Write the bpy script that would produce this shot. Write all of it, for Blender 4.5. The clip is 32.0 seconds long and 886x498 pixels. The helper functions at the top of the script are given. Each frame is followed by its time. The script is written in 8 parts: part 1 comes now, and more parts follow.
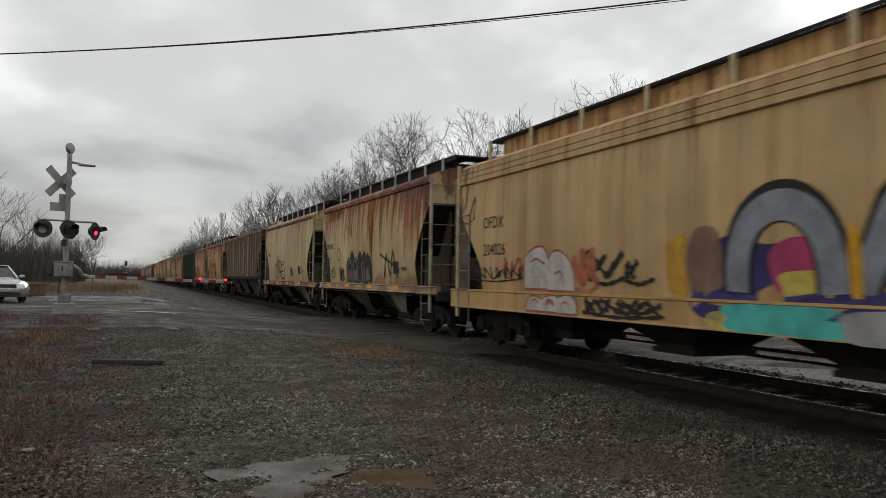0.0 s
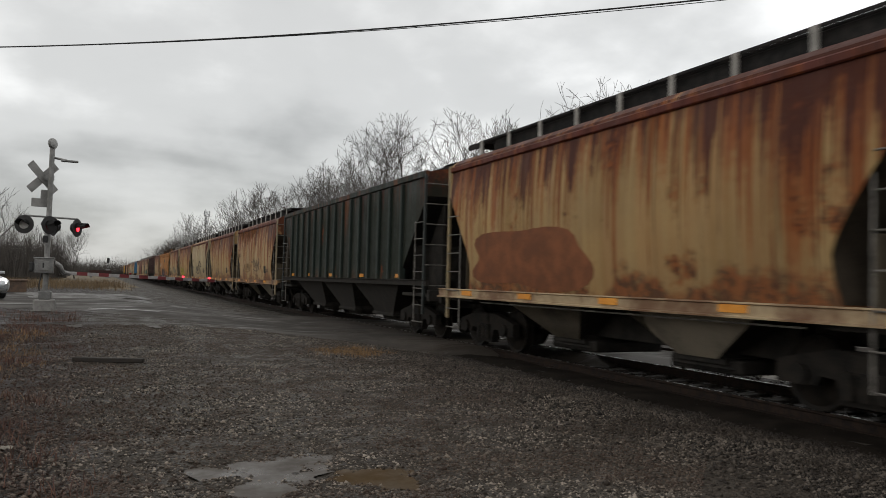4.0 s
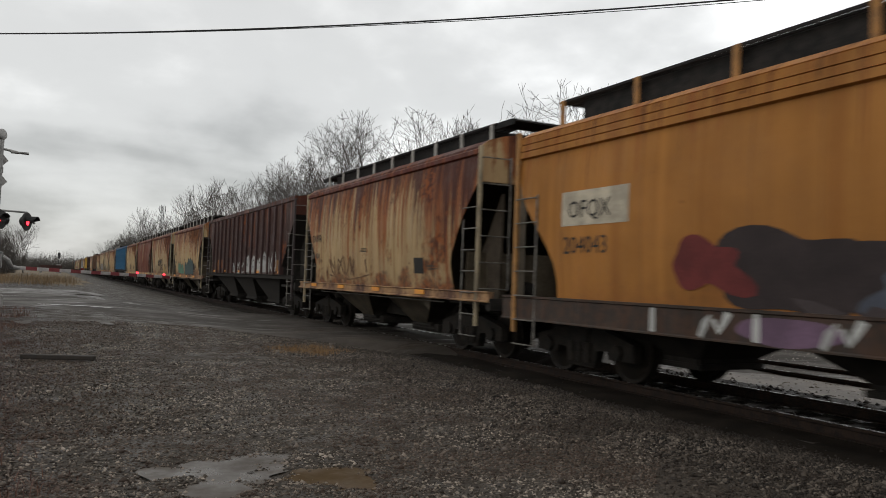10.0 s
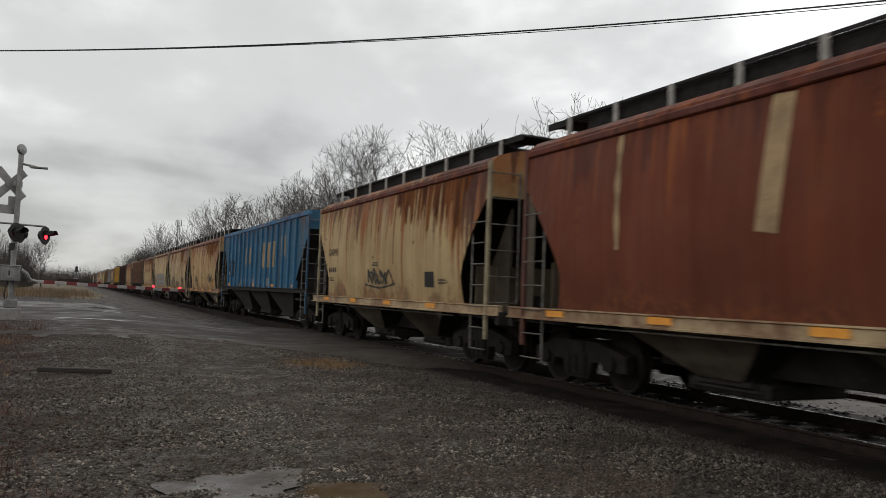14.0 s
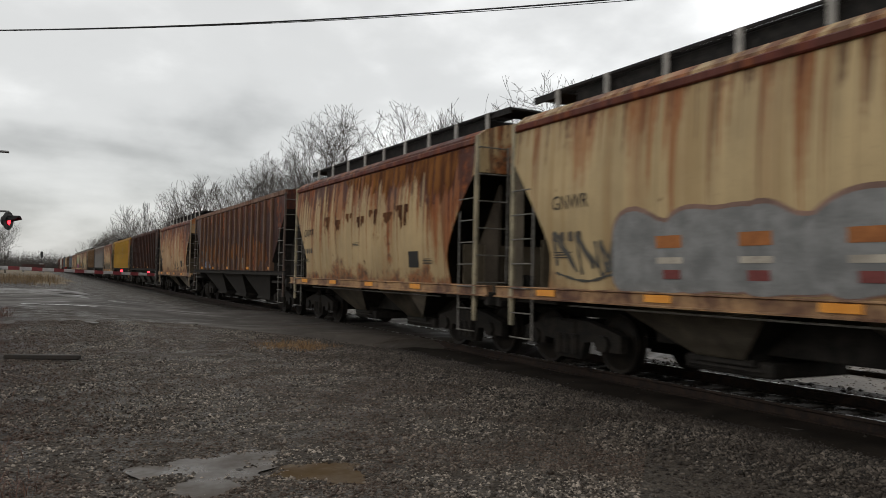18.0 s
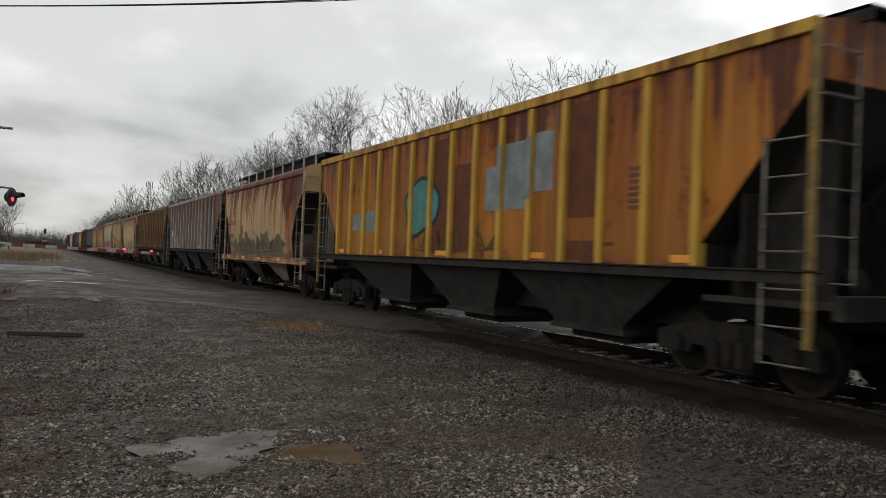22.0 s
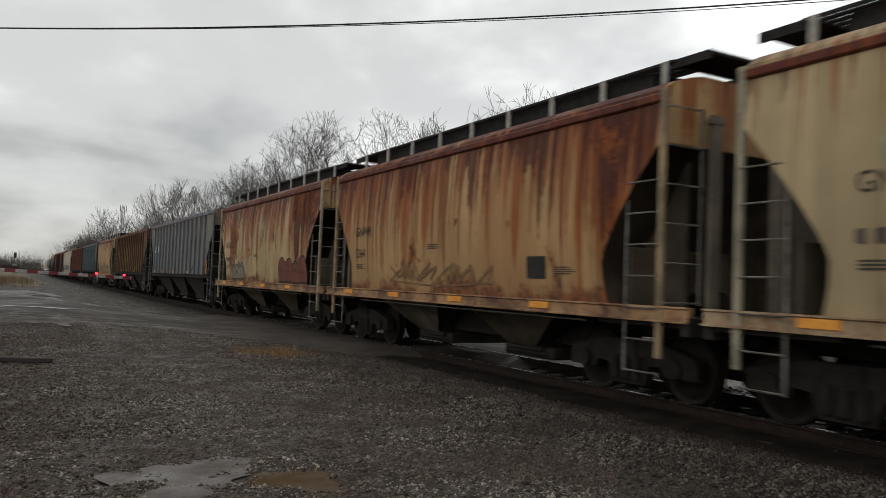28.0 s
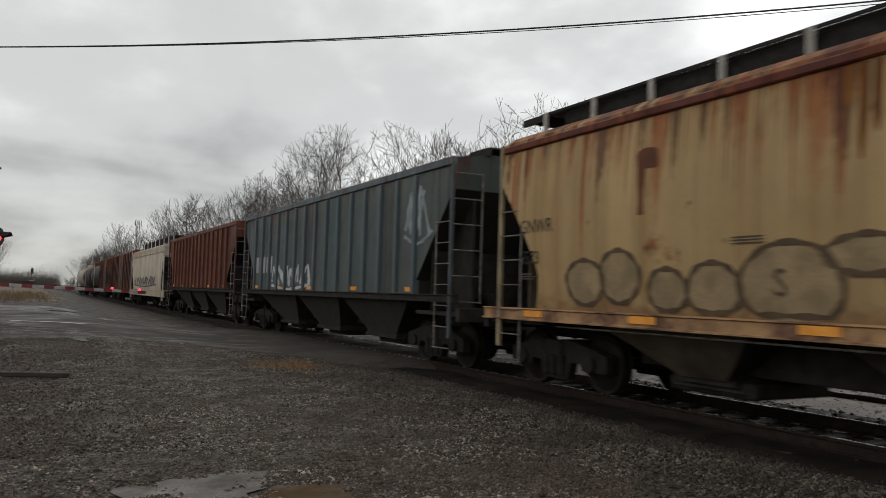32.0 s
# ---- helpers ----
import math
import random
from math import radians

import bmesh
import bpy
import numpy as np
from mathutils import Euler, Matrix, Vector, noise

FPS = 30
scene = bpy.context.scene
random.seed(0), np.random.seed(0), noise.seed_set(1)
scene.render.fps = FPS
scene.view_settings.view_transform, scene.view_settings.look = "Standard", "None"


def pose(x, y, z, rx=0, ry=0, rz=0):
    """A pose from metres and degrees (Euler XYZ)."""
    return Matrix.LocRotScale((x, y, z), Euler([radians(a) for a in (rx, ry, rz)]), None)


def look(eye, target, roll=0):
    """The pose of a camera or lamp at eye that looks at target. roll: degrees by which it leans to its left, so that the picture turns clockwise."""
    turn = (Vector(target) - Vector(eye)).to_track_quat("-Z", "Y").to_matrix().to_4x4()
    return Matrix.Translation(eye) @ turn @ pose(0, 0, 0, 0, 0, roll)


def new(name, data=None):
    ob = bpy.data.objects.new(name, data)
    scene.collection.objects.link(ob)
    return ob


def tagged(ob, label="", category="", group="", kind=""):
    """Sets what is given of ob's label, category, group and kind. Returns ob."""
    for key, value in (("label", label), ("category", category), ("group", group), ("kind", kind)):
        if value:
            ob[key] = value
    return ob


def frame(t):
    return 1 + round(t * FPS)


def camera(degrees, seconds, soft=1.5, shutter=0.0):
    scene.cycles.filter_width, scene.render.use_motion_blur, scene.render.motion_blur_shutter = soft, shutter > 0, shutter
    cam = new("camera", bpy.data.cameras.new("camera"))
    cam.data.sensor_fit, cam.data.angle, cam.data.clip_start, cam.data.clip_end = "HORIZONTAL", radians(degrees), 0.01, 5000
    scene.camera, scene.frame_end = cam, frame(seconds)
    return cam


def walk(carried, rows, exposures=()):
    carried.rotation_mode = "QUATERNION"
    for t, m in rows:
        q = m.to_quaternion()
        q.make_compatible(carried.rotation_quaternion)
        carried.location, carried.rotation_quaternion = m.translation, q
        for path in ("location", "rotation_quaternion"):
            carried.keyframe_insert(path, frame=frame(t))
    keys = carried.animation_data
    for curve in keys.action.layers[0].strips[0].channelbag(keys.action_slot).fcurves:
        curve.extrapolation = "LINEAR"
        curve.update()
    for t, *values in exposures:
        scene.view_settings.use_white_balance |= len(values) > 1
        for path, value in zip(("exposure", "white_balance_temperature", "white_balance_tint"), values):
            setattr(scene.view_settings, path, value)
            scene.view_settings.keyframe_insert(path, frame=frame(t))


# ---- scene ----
# A long freight train rolls past a gated road crossing on a wet grey winter day.
# x: across the track, y: along it (far is +y), z: up. The lot by the track lies at z = 0.
cam = camera(59.8, 32.0, soft=0.75, shutter=0.19)
EYE = 1.55
RAIL = 0.10        # top of the rails
TRACK_X = 8.75     # centreline of the near track
PATH = [
    (0.0, 92.29, -0.85, -22.63),
    (0.5, 92.30, -1.01, -23.41),
    (1.0, 93.53, -1.46, -23.95),
    (1.5, 94.82, -2.20, -23.85),
    (2.0, 93.74, -1.75, -23.83),
    (2.5, 93.21, -1.57, -24.58),
    (3.0, 92.57, -1.64, -25.56),
    (3.5, 92.49, -1.55, -24.35),
    (5.5, 92.25, -1.42, -23.33),
    (6.0, 92.88, -1.55, -24.98),
    (6.5, 92.87, -1.73, -24.59),
    (7.0, 92.46, -1.76, -25.51),
    (7.5, 92.52, -1.75, -24.08),
    (8.0, 92.32, -1.96, -23.77),
    (8.5, 92.56, -2.46, -24.06),
    (9.0, 92.72, -2.16, -27.88),
    (9.5, 93.12, -1.74, -28.33),
    (10.0, 92.39, -2.05, -26.79),
    (10.5, 91.45, -1.96, -25.88),
    (11.0, 91.44, -2.47, -23.67),
    (11.5, 91.62, -2.39, -23.68),
    (12.0, 91.57, -2.16, -24.47),
    (12.5, 91.98, -2.13, -24.34),
    (13.0, 92.72, -2.24, -25.76),
    (13.5, 93.41, -2.11, -25.74),
    (15.5, 93.02, -2.11, -25.82),
    (16.0, 92.77, -1.66, -26.31),
    (16.5, 92.94, -1.57, -26.03),
    (17.0, 92.97, -1.50, -26.32),
    (17.5, 92.16, -1.45, -26.51),
    (18.0, 91.94, -1.23, -27.79),
    (18.5, 91.41, -1.58, -26.43),
    (19.0, 91.05, -1.78, -25.45),
    (19.5, 90.64, -1.72, -26.37),
    (20.0, 90.58, -2.10, -27.01),
    (20.5, 90.85, -1.93, -25.45),
    (21.0, 90.90, -1.98, -26.18),
    (21.5, 90.66, -1.76, -25.45),
    (22.0, 90.71, -2.15, -27.62),
    (22.5, 90.58, -1.24, -27.62),
    (23.0, 90.79, -1.75, -27.49),
    (23.5, 91.42, -1.39, -26.15),
    (24.0, 91.87, -1.75, -26.90),
    (24.5, 91.82, -1.54, -27.05),
    (26.5, 91.46, -2.04, -26.41),
    (27.0, 91.46, -2.05, -26.03),
    (27.5, 92.05, -2.10, -29.14),
    (28.0, 92.64, -2.26, -29.36),
    (28.5, 93.05, -2.36, -31.67),
    (29.0, 93.17, -2.32, -30.48),
    (29.5, 92.99, -2.52, -29.24),
    (30.0, 93.17, -2.44, -27.89),
    (30.5, 93.11, -2.83, -29.07),
    (31.0, 93.09, -1.99, -27.98),
    (31.5, 92.87, -1.67, -28.04),
    (32.0, 93.45, -1.70, -28.36),
]
# the clip's camera opens up a little before dark cars and closes down before pale ones
EXPOSED = [(0, -0.05), (1, -0.12), (3, 0.0), (8, 0.03), (10, 0.10), (11, 0.17), (12, 0.06), (13, 0.0), (17, 0.03), (18, 0.10), (19, 0.24), (20, 0.24), (21, 0.08), (23, 0.12), (24, -0.03), (27, 0.05), (28, 0.0), (32, -0.05)]
walk(cam, [(t, pose(0, 0, EYE, rx, ry, rz)) for t, rx, ry, rz in PATH], EXPOSED)

# ---- light: an overcast sky with a pale break behind the camera ----
world = bpy.data.worlds.new("overcast")
scene.world = world
world.use_nodes = True
wt = world.node_tree
wt.nodes.clear()


def wnode(kind, **values):
    n = wt.nodes.new(kind)
    for k, v in values.items():
        n.inputs[k].default_value = v
    return n


w_out = wt.nodes.new("ShaderNodeOutputWorld")
w_bg = wnode("ShaderNodeBackground", Strength=1.0)
w_sky = wt.nodes.new("ShaderNodeTexSky")
w_sky.sky_type, w_sky.sun_disc = "NISHITA", False
w_sky.sun_elevation, w_sky.sun_rotation = radians(32), radians(248)
w_tc = wt.nodes.new("ShaderNodeTexCoord")
w_sep = wt.nodes.new("ShaderNodeSeparateXYZ")
wt.links.new(w_tc.outputs["Generated"], w_sep.inputs[0])
# cloud decks flatten towards the horizon: project the direction on a layer overhead
w_up = wt.nodes.new("ShaderNodeMath"); w_up.operation = "MAXIMUM"; w_up.inputs[1].default_value = 0.0
w_add = wt.nodes.new("ShaderNodeMath"); w_add.operation = "ADD"; w_add.inputs[1].default_value = 0.34
w_dx = wt.nodes.new("ShaderNodeMath"); w_dx.operation = "DIVIDE"
w_dy = wt.nodes.new("ShaderNodeMath"); w_dy.operation = "DIVIDE"
w_com = wt.nodes.new("ShaderNodeCombineXYZ")
wt.links.new(w_sep.outputs[2], w_up.inputs[0])
wt.links.new(w_up.outputs[0], w_add.inputs[0])
wt.links.new(w_sep.outputs[0], w_dx.inputs[0]); wt.links.new(w_add.outputs[0], w_dx.inputs[1])
wt.links.new(w_sep.outputs[1], w_dy.inputs[0]); wt.links.new(w_add.outputs[0], w_dy.inputs[1])
wt.links.new(w_dx.outputs[0], w_com.inputs[0]); wt.links.new(w_dy.outputs[0], w_com.inputs[1])
w_n1 = wnode("ShaderNodeTexNoise", Scale=1.15, Detail=4.0, Roughness=0.45, Distortion=0.5)
w_n2 = wnode("ShaderNodeTexNoise", Scale=3.4, Detail=5.0, Roughness=0.55)
wt.links.new(w_com.outputs[0], w_n1.inputs["Vector"]); wt.links.new(w_com.outputs[0], w_n2.inputs["Vector"])
w_mix = wt.nodes.new("ShaderNodeMix"); w_mix.data_type = "FLOAT"; w_mix.inputs[0].default_value = 0.2
wt.links.new(w_n1.outputs["Fac"], w_mix.inputs[2]); wt.links.new(w_n2.outputs["Fac"], w_mix.inputs[3])
w_ramp = wt.nodes.new("ShaderNodeValToRGB")
w_ramp.color_ramp.interpolation = "EASE"
els = w_ramp.color_ramp.elements
els[0].position, els[0].color = 0.34, (0.40, 0.40, 0.388, 1)
els[1].position, els[1].color = 0.66, (1.22, 1.22, 1.20, 1)
els.new(0.49).color = (0.66, 0.66, 0.645, 1)
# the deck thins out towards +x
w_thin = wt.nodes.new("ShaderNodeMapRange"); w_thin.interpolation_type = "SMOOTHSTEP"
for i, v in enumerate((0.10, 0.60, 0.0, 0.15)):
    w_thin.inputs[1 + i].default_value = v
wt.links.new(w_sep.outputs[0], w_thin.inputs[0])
w_sum = wt.nodes.new("ShaderNodeMath"); w_sum.operation = "ADD"
w_low = wt.nodes.new("ShaderNodeMapRange"); w_low.interpolation_type = "SMOOTHSTEP"     # thicker, greyer cloud low down
for i, v in enumerate((0.0, 0.24, -0.13, 0.0)):
    w_low.inputs[1 + i].default_value = v
wt.links.new(w_sep.outputs[2], w_low.inputs[0])
w_deck = wt.nodes.new("ShaderNodeMath"); w_deck.operation = "ADD"
wt.links.new(w_mix.outputs[0], w_deck.inputs[0]); wt.links.new(w_low.outputs[0], w_deck.inputs[1])
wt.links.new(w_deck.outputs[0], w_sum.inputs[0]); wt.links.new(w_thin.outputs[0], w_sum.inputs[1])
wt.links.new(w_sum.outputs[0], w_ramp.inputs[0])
w_scale = wt.nodes.new("ShaderNodeMix"); w_scale.data_type = "RGBA"; w_scale.blend_type = "MIX"
w_scale.inputs[0].default_value = 0.012
wt.links.new(w_ramp.outputs[0], w_scale.inputs[6])
wt.links.new(w_sky.outputs[0], w_scale.inputs[7])
wt.links.new(w_scale.outputs[2], w_bg.inputs["Color"])
wt.links.new(w_bg.outputs[0], w_out.inputs[0])

sun = new("sun", bpy.data.lights.new("sun", "SUN"))
sun.data.energy, sun.data.angle, sun.data.color = 0.32, radians(35), (1.0, 0.97, 0.92)
sun.matrix_basis = look((-30, -8, 18), (0, 0, 0))


# ---- materials ----
def material(name, rough=0.8, metal=0.0, color=(0.5, 0.5, 0.5)):
    m = bpy.data.materials.new(name)
    m.use_nodes = True
    b = m.node_tree.nodes["Principled BSDF"]
    b.inputs["Base Color"].default_value = (*color, 1)
    b.inputs["Roughness"].default_value, b.inputs["Metallic"].default_value = rough, metal
    return m, m.node_tree, b


def coords(nt, scale=(1, 1, 1), spread=0.0, space="Object"):
    """Texture coordinates, stretched by scale; spread shifts them from object to object."""
    tc = nt.nodes.new("ShaderNodeTexCoord")
    mp = nt.nodes.new("ShaderNodeMapping")
    mp.inputs["Scale"].default_value = scale
    out = tc.outputs["Object"]
    if space == "World":
        out = nt.nodes.new("ShaderNodeNewGeometry").outputs["Position"]
    if spread:
        info = nt.nodes.new("ShaderNodeObjectInfo")
        mul = nt.nodes.new("ShaderNodeMath"); mul.operation = "MULTIPLY"; mul.inputs[1].default_value = spread
        nt.links.new(info.outputs["Random"], mul.inputs[0])
        add = nt.nodes.new("ShaderNodeVectorMath"); add.operation = "ADD"
        nt.links.new(out, add.inputs[0]); nt.links.new(mul.outputs[0], add.inputs[1])
        out = add.outputs[0]
    nt.links.new(out, mp.inputs["Vector"])
    return mp.outputs[0]


def noise_tex(nt, vec, scale, detail=4.0, rough=0.55, dist=0.0):
    n = nt.nodes.new("ShaderNodeTexNoise")
    n.inputs["Scale"].default_value, n.inputs["Detail"].default_value = scale, detail
    n.inputs["Roughness"].default_value, n.inputs["Distortion"].default_value = rough, dist
    nt.links.new(vec, n.inputs["Vector"])
    return n.outputs["Fac"]


def ramp(nt, fac, lo, hi, a=0.0, b=1.0):
    n = nt.nodes.new("ShaderNodeMapRange")
    n.interpolation_type = "SMOOTHSTEP"
    for i, v in enumerate((lo, hi, a, b)):
        if isinstance(v, (int, float)):
            n.inputs[1 + i].default_value = v
        else:
            nt.links.new(v, n.inputs[1 + i])
    nt.links.new(fac, n.inputs[0])
    return n.outputs[0]


def mix(nt, fac, a, b):
    n = nt.nodes.new("ShaderNodeMix")
    n.data_type = "RGBA"
    if isinstance(fac, float):
        n.inputs[0].default_value = fac
    else:
        nt.links.new(fac, n.inputs[0])
    for i, c in ((6, a), (7, b)):
        if isinstance(c, tuple):
            n.inputs[i].default_value = (*c, 1)
        else:
            nt.links.new(c, n.inputs[i])
    return n.outputs[2]


def math_node(nt, op, a, b):
    n = nt.nodes.new("ShaderNodeMath")
    n.operation = op
    for i, v in enumerate((a, b)):
        if isinstance(v, (int, float)):
            n.inputs[i].default_value = v
        else:
            nt.links.new(v, n.inputs[i])
    return n.outputs[0]


def bump(nt, b, height, strength=0.3, distance=0.02):
    n = nt.nodes.new("ShaderNodeBump")
    n.inputs["Strength"].default_value, n.inputs["Distance"].default_value = strength, distance
    nt.links.new(height, n.inputs["Height"])
    nt.links.new(n.outputs[0], b.inputs["Normal"])


RUST, RUST_DARK = (0.245, 0.069, 0.016), (0.058, 0.0145, 0.0075)


def weathered_paint():
    """One node group for old freight car paint: faded colour, rust runs of uneven length from the roof, dark blotches, sheet seams and road grime."""
    nt = bpy.data.node_groups.new("weathered_paint", "ShaderNodeTree")
    for kind, names in (("NodeSocketColor", ("Base",)), ("NodeSocketFloat", ("Rust", "Dark", "Grime", "Shift", "Panels"))):
        for name in names:
            nt.interface.new_socket(name, in_out="INPUT", socket_type=kind)
    for name, kind in (("Color", "NodeSocketColor"), ("Rough", "NodeSocketFloat"), ("Dents", "NodeSocketFloat")):
        nt.interface.new_socket(name, in_out="OUTPUT", socket_type=kind)
    given, out = nt.nodes.new("NodeGroupInput"), nt.nodes.new("NodeGroupOutput")
    base, rust, dark, grime, shift, panels = (given.outputs[i] for i in range(6))
    rust_color, dark_color = RUST, RUST_DARK

    def mul(a, b):
        return math_node(nt, "MULTIPLY", a, b)

    def plus(a, b):
        return math_node(nt, "ADD", a, b)

    def minus(a, b):
        return math_node(nt, "SUBTRACT", a, b)

    def tinted(k):
        n = nt.nodes.new("ShaderNodeVectorMath"); n.operation = "MULTIPLY"
        n.inputs[1].default_value = k
        nt.links.new(base, n.inputs[0])
        return n.outputs[0]
    raw = coords(nt)
    far = nt.nodes.new("ShaderNodeVectorMath"); far.operation = "SCALE"
    far.inputs[0].default_value = (1.3, 7.7, 3.1)
    nt.links.new(shift, far.inputs["Scale"])
    off = nt.nodes.new("ShaderNodeVectorMath"); off.operation = "ADD"
    nt.links.new(raw, off.inputs[0]); nt.links.new(far.outputs[0], off.inputs[1])
    v = off.outputs[0]

    def streak(sy, sz, detail, dist):
        mp = nt.nodes.new("ShaderNodeMapping")
        mp.inputs["Scale"].default_value = (0.3 * sy, sy, sz)
        nt.links.new(v, mp.inputs["Vector"])
        return noise_tex(nt, mp.outputs[0], 1.0, detail, 0.6, dist)
    sp = nt.nodes.new("ShaderNodeSeparateXYZ")
    nt.links.new(raw, sp.inputs[0])
    along, z = sp.outputs[1], sp.outputs[2]
    down = minus(4.05, z)                              # metres below the eaves
    fade, grain, fine = noise_tex(nt, v, 0.55, 5.0, 0.6), noise_tex(nt, v, 7.0, 4.0, 0.6), noise_tex(nt, v, 26.0, 3.0, 0.6)
    worst = math_node(nt, "MAXIMUM", rust, dark)
    scab = mix(nt, ramp(nt, grain, 0.4, 0.6), dark_color, rust_color)
    col = mix(nt, ramp(nt, fade, 0.3, 0.72), tinted((0.8, 0.8, 0.8)), tinted((1.12, 1.12, 1.12)))
    # on ribbed cars the sheets between the ribs have faded each in its own way
    wn = nt.nodes.new("ShaderNodeTexWhiteNoise"); wn.noise_dimensions = "1D"
    nt.links.new(plus(math_node(nt, "FLOOR", math_node(nt, "DIVIDE", plus(along, 6.5), 13.0 / 14), 0), mul(shift, 3.7)), wn.inputs["W"])
    hue = nt.nodes.new("ShaderNodeSeparateColor")
    nt.links.new(wn.outputs["Color"], hue.inputs[0])
    col = mix(nt, mul(panels, ramp(nt, hue.outputs[0], 0.3, 1.0, 0.0, 0.42)), col, tinted((0.8, 1.1, 1.3)))
    col = mix(nt, mul(panels, ramp(nt, hue.outputs[1], 0.3, 1.0, 0.0, 0.62)), col, tinted((0.45, 0.45, 0.45)))
    col = mix(nt, mul(mul(panels, rust), ramp(nt, hue.outputs[2], 0.5, 1.0, 0.0, 0.8)), col, (0.16, 0.052, 0.018))
    # washed and dirty vertical bands down the whole side
    band = streak(2.4, 0.02, 3.0, 0.0)
    col = mix(nt, ramp(nt, band, 0.50, 0.68, 0.0, 0.42), col, tinted((1.35, 1.35, 1.35)))
    col = mix(nt, ramp(nt, band, 0.46, 0.34, 0.0, 0.40), col, tinted((0.62, 0.50, 0.36)))
    # broad tan stains
    lo = minus(0.66, mul(rust, 0.22))
    col = mix(nt, ramp(nt, plus(streak(1.1, 0.10, 4.0, 0.15), mul(grain, 0.06)), lo, plus(lo, 0.14), 0.0, plus(0.25, mul(rust, 0.4))), col, mix(nt, 0.5, base, rust_color))
    # runs that start at the roof and end at their own lengths
    wob = mul(minus(grain, 0.5), 0.9)
    deep = plus(mul(rust, 0.35), mul(dark, 0.65))
    end = ramp(nt, math_node(nt, "ABSOLUTE", along, 0), 5.50, 5.56, 0.0, 0.17)
    heavy = mul(minus(ramp(nt, along, -2.4, -4.8, 0.0, 0.075), end), mul(minus(1.0, panels), ramp(nt, rust, 0.15, 0.4)))        # most rust sits towards the trailing end
    deep_edge, rust_edge = (minus(minus(0.62, mul(k, 0.22)), heavy) for k in (deep, rust))
    deep_much, rust_much = (math_node(nt, "MINIMUM", plus(0.45, mul(k, 1.2)), 1.0) for k in (deep, rust))
    for sy, reach, soft, amount, tint in ((1.3, 12.0, 0.55, 0.75, rust_color), (4.2, 13.0, 0.30, 0.85, rust_color), (9.5, 12.0, 0.25, 0.8, (0.16, 0.045, 0.010)), (2.1, 9.0, 0.18, 0.9, dark_color), (6.3, 8.0, 0.15, 0.9, dark_color), (15.0, 12.0, 0.3, 0.7, dark_color)):
        edge, much = (deep_edge, deep_much) if tint is dark_color else (rust_edge, rust_much)
        length = mul(minus(streak(sy, 0.035, 3.0, 0.05), edge), reach)
        col = mix(nt, ramp(nt, minus(plus(length, wob), down), -soft, soft, 0.0, mul(much, amount)), col, tint)
    # rust that bleeds out of the sheet seams
    off_seam = math_node(nt, "ABSOLUTE", minus(math_node(nt, "FRACT", math_node(nt, "DIVIDE", plus(along, 40.2), 0.93), 0), 0.5), 0)
    bleed = mul(ramp(nt, off_seam, 0.0, 0.10, 0.75, 0.0), ramp(nt, streak(0.9, 0.45, 4.0, 0.4), minus(0.64, mul(worst, 0.22)), 0.78))
    col = mix(nt, bleed, col, scab)
    blotch = noise_tex(nt, v, 0.9, 7.0, 0.68)
    lo = minus(0.655, mul(dark, 0.26))
    col = mix(nt, ramp(nt, plus(mul(streak(0.8, 0.22, 5.0, 0.3), 0.5), mul(blotch, 0.5)), lo, plus(lo, 0.06), 0.0, 0.9), col, scab)
    col = mix(nt, ramp(nt, noise_tex(nt, v, 2.6, 3.0, 0.5), minus(0.74, mul(worst, 0.09)), 0.77, 0.0, 0.85), col, dark_color)
    # rust creeping up from the sill, road grime low down
    creep = plus(minus(z, 1.25), mul(minus(blotch, 0.5), 2.4))
    col = mix(nt, ramp(nt, creep, 0.0, 0.35, mul(math_node(nt, "MINIMUM", plus(rust, dark), 1.0), 0.85), 0.0), col, scab)
    col = mix(nt, ramp(nt, plus(z, mul(blotch, 1.2)), 1.2, 2.9, mul(grime, 0.8), 0.0), col, (0.06, 0.047, 0.036))
    col = mix(nt, ramp(nt, fine, 0.56, 0.72, 0.0, 0.22), col, tinted((0.4, 0.4, 0.4)))
    seam = ramp(nt, off_seam, 0.0, 0.020, 1.0, 0.0)
    col = mix(nt, mul(seam, 0.30), col, dark_color)
    nt.links.new(col, out.inputs[0])
    nt.links.new(ramp(nt, blotch, 0.3, 0.7, 0.5, 0.78), out.inputs[1])
    nt.links.new(plus(mul(streak(2.6, 0.16, 2.0, 0.3), 1.5), plus(mul(grain, 0.10), mul(seam, 0.25))), out.inputs[2])
    return nt


WEATHERED = weathered_paint()


def car_paint(name, base, rust=0.4, dark=0.2, grime=0.4, shift=0.0, panels=0.0, aged=(0.79, 0.69, 0.565)):
    m, nt, b = material(name, 0.62)
    b.inputs["Specular IOR Level"].default_value = 0.22
    n = nt.nodes.new("ShaderNodeGroup")
    n.node_tree = WEATHERED
    for k, v in (("Base", (*(q * c for q, c in zip(aged, base)), 1)), ("Rust", rust), ("Dark", dark), ("Grime", grime), ("Shift", shift), ("Panels", panels)):
        n.inputs[k].default_value = v
    nt.links.new(n.outputs["Color"], b.inputs["Base Color"])
    nt.links.new(n.outputs["Rough"], b.inputs["Roughness"])
    bump(nt, b, n.outputs["Dents"], 0.5, 0.06)
    return m


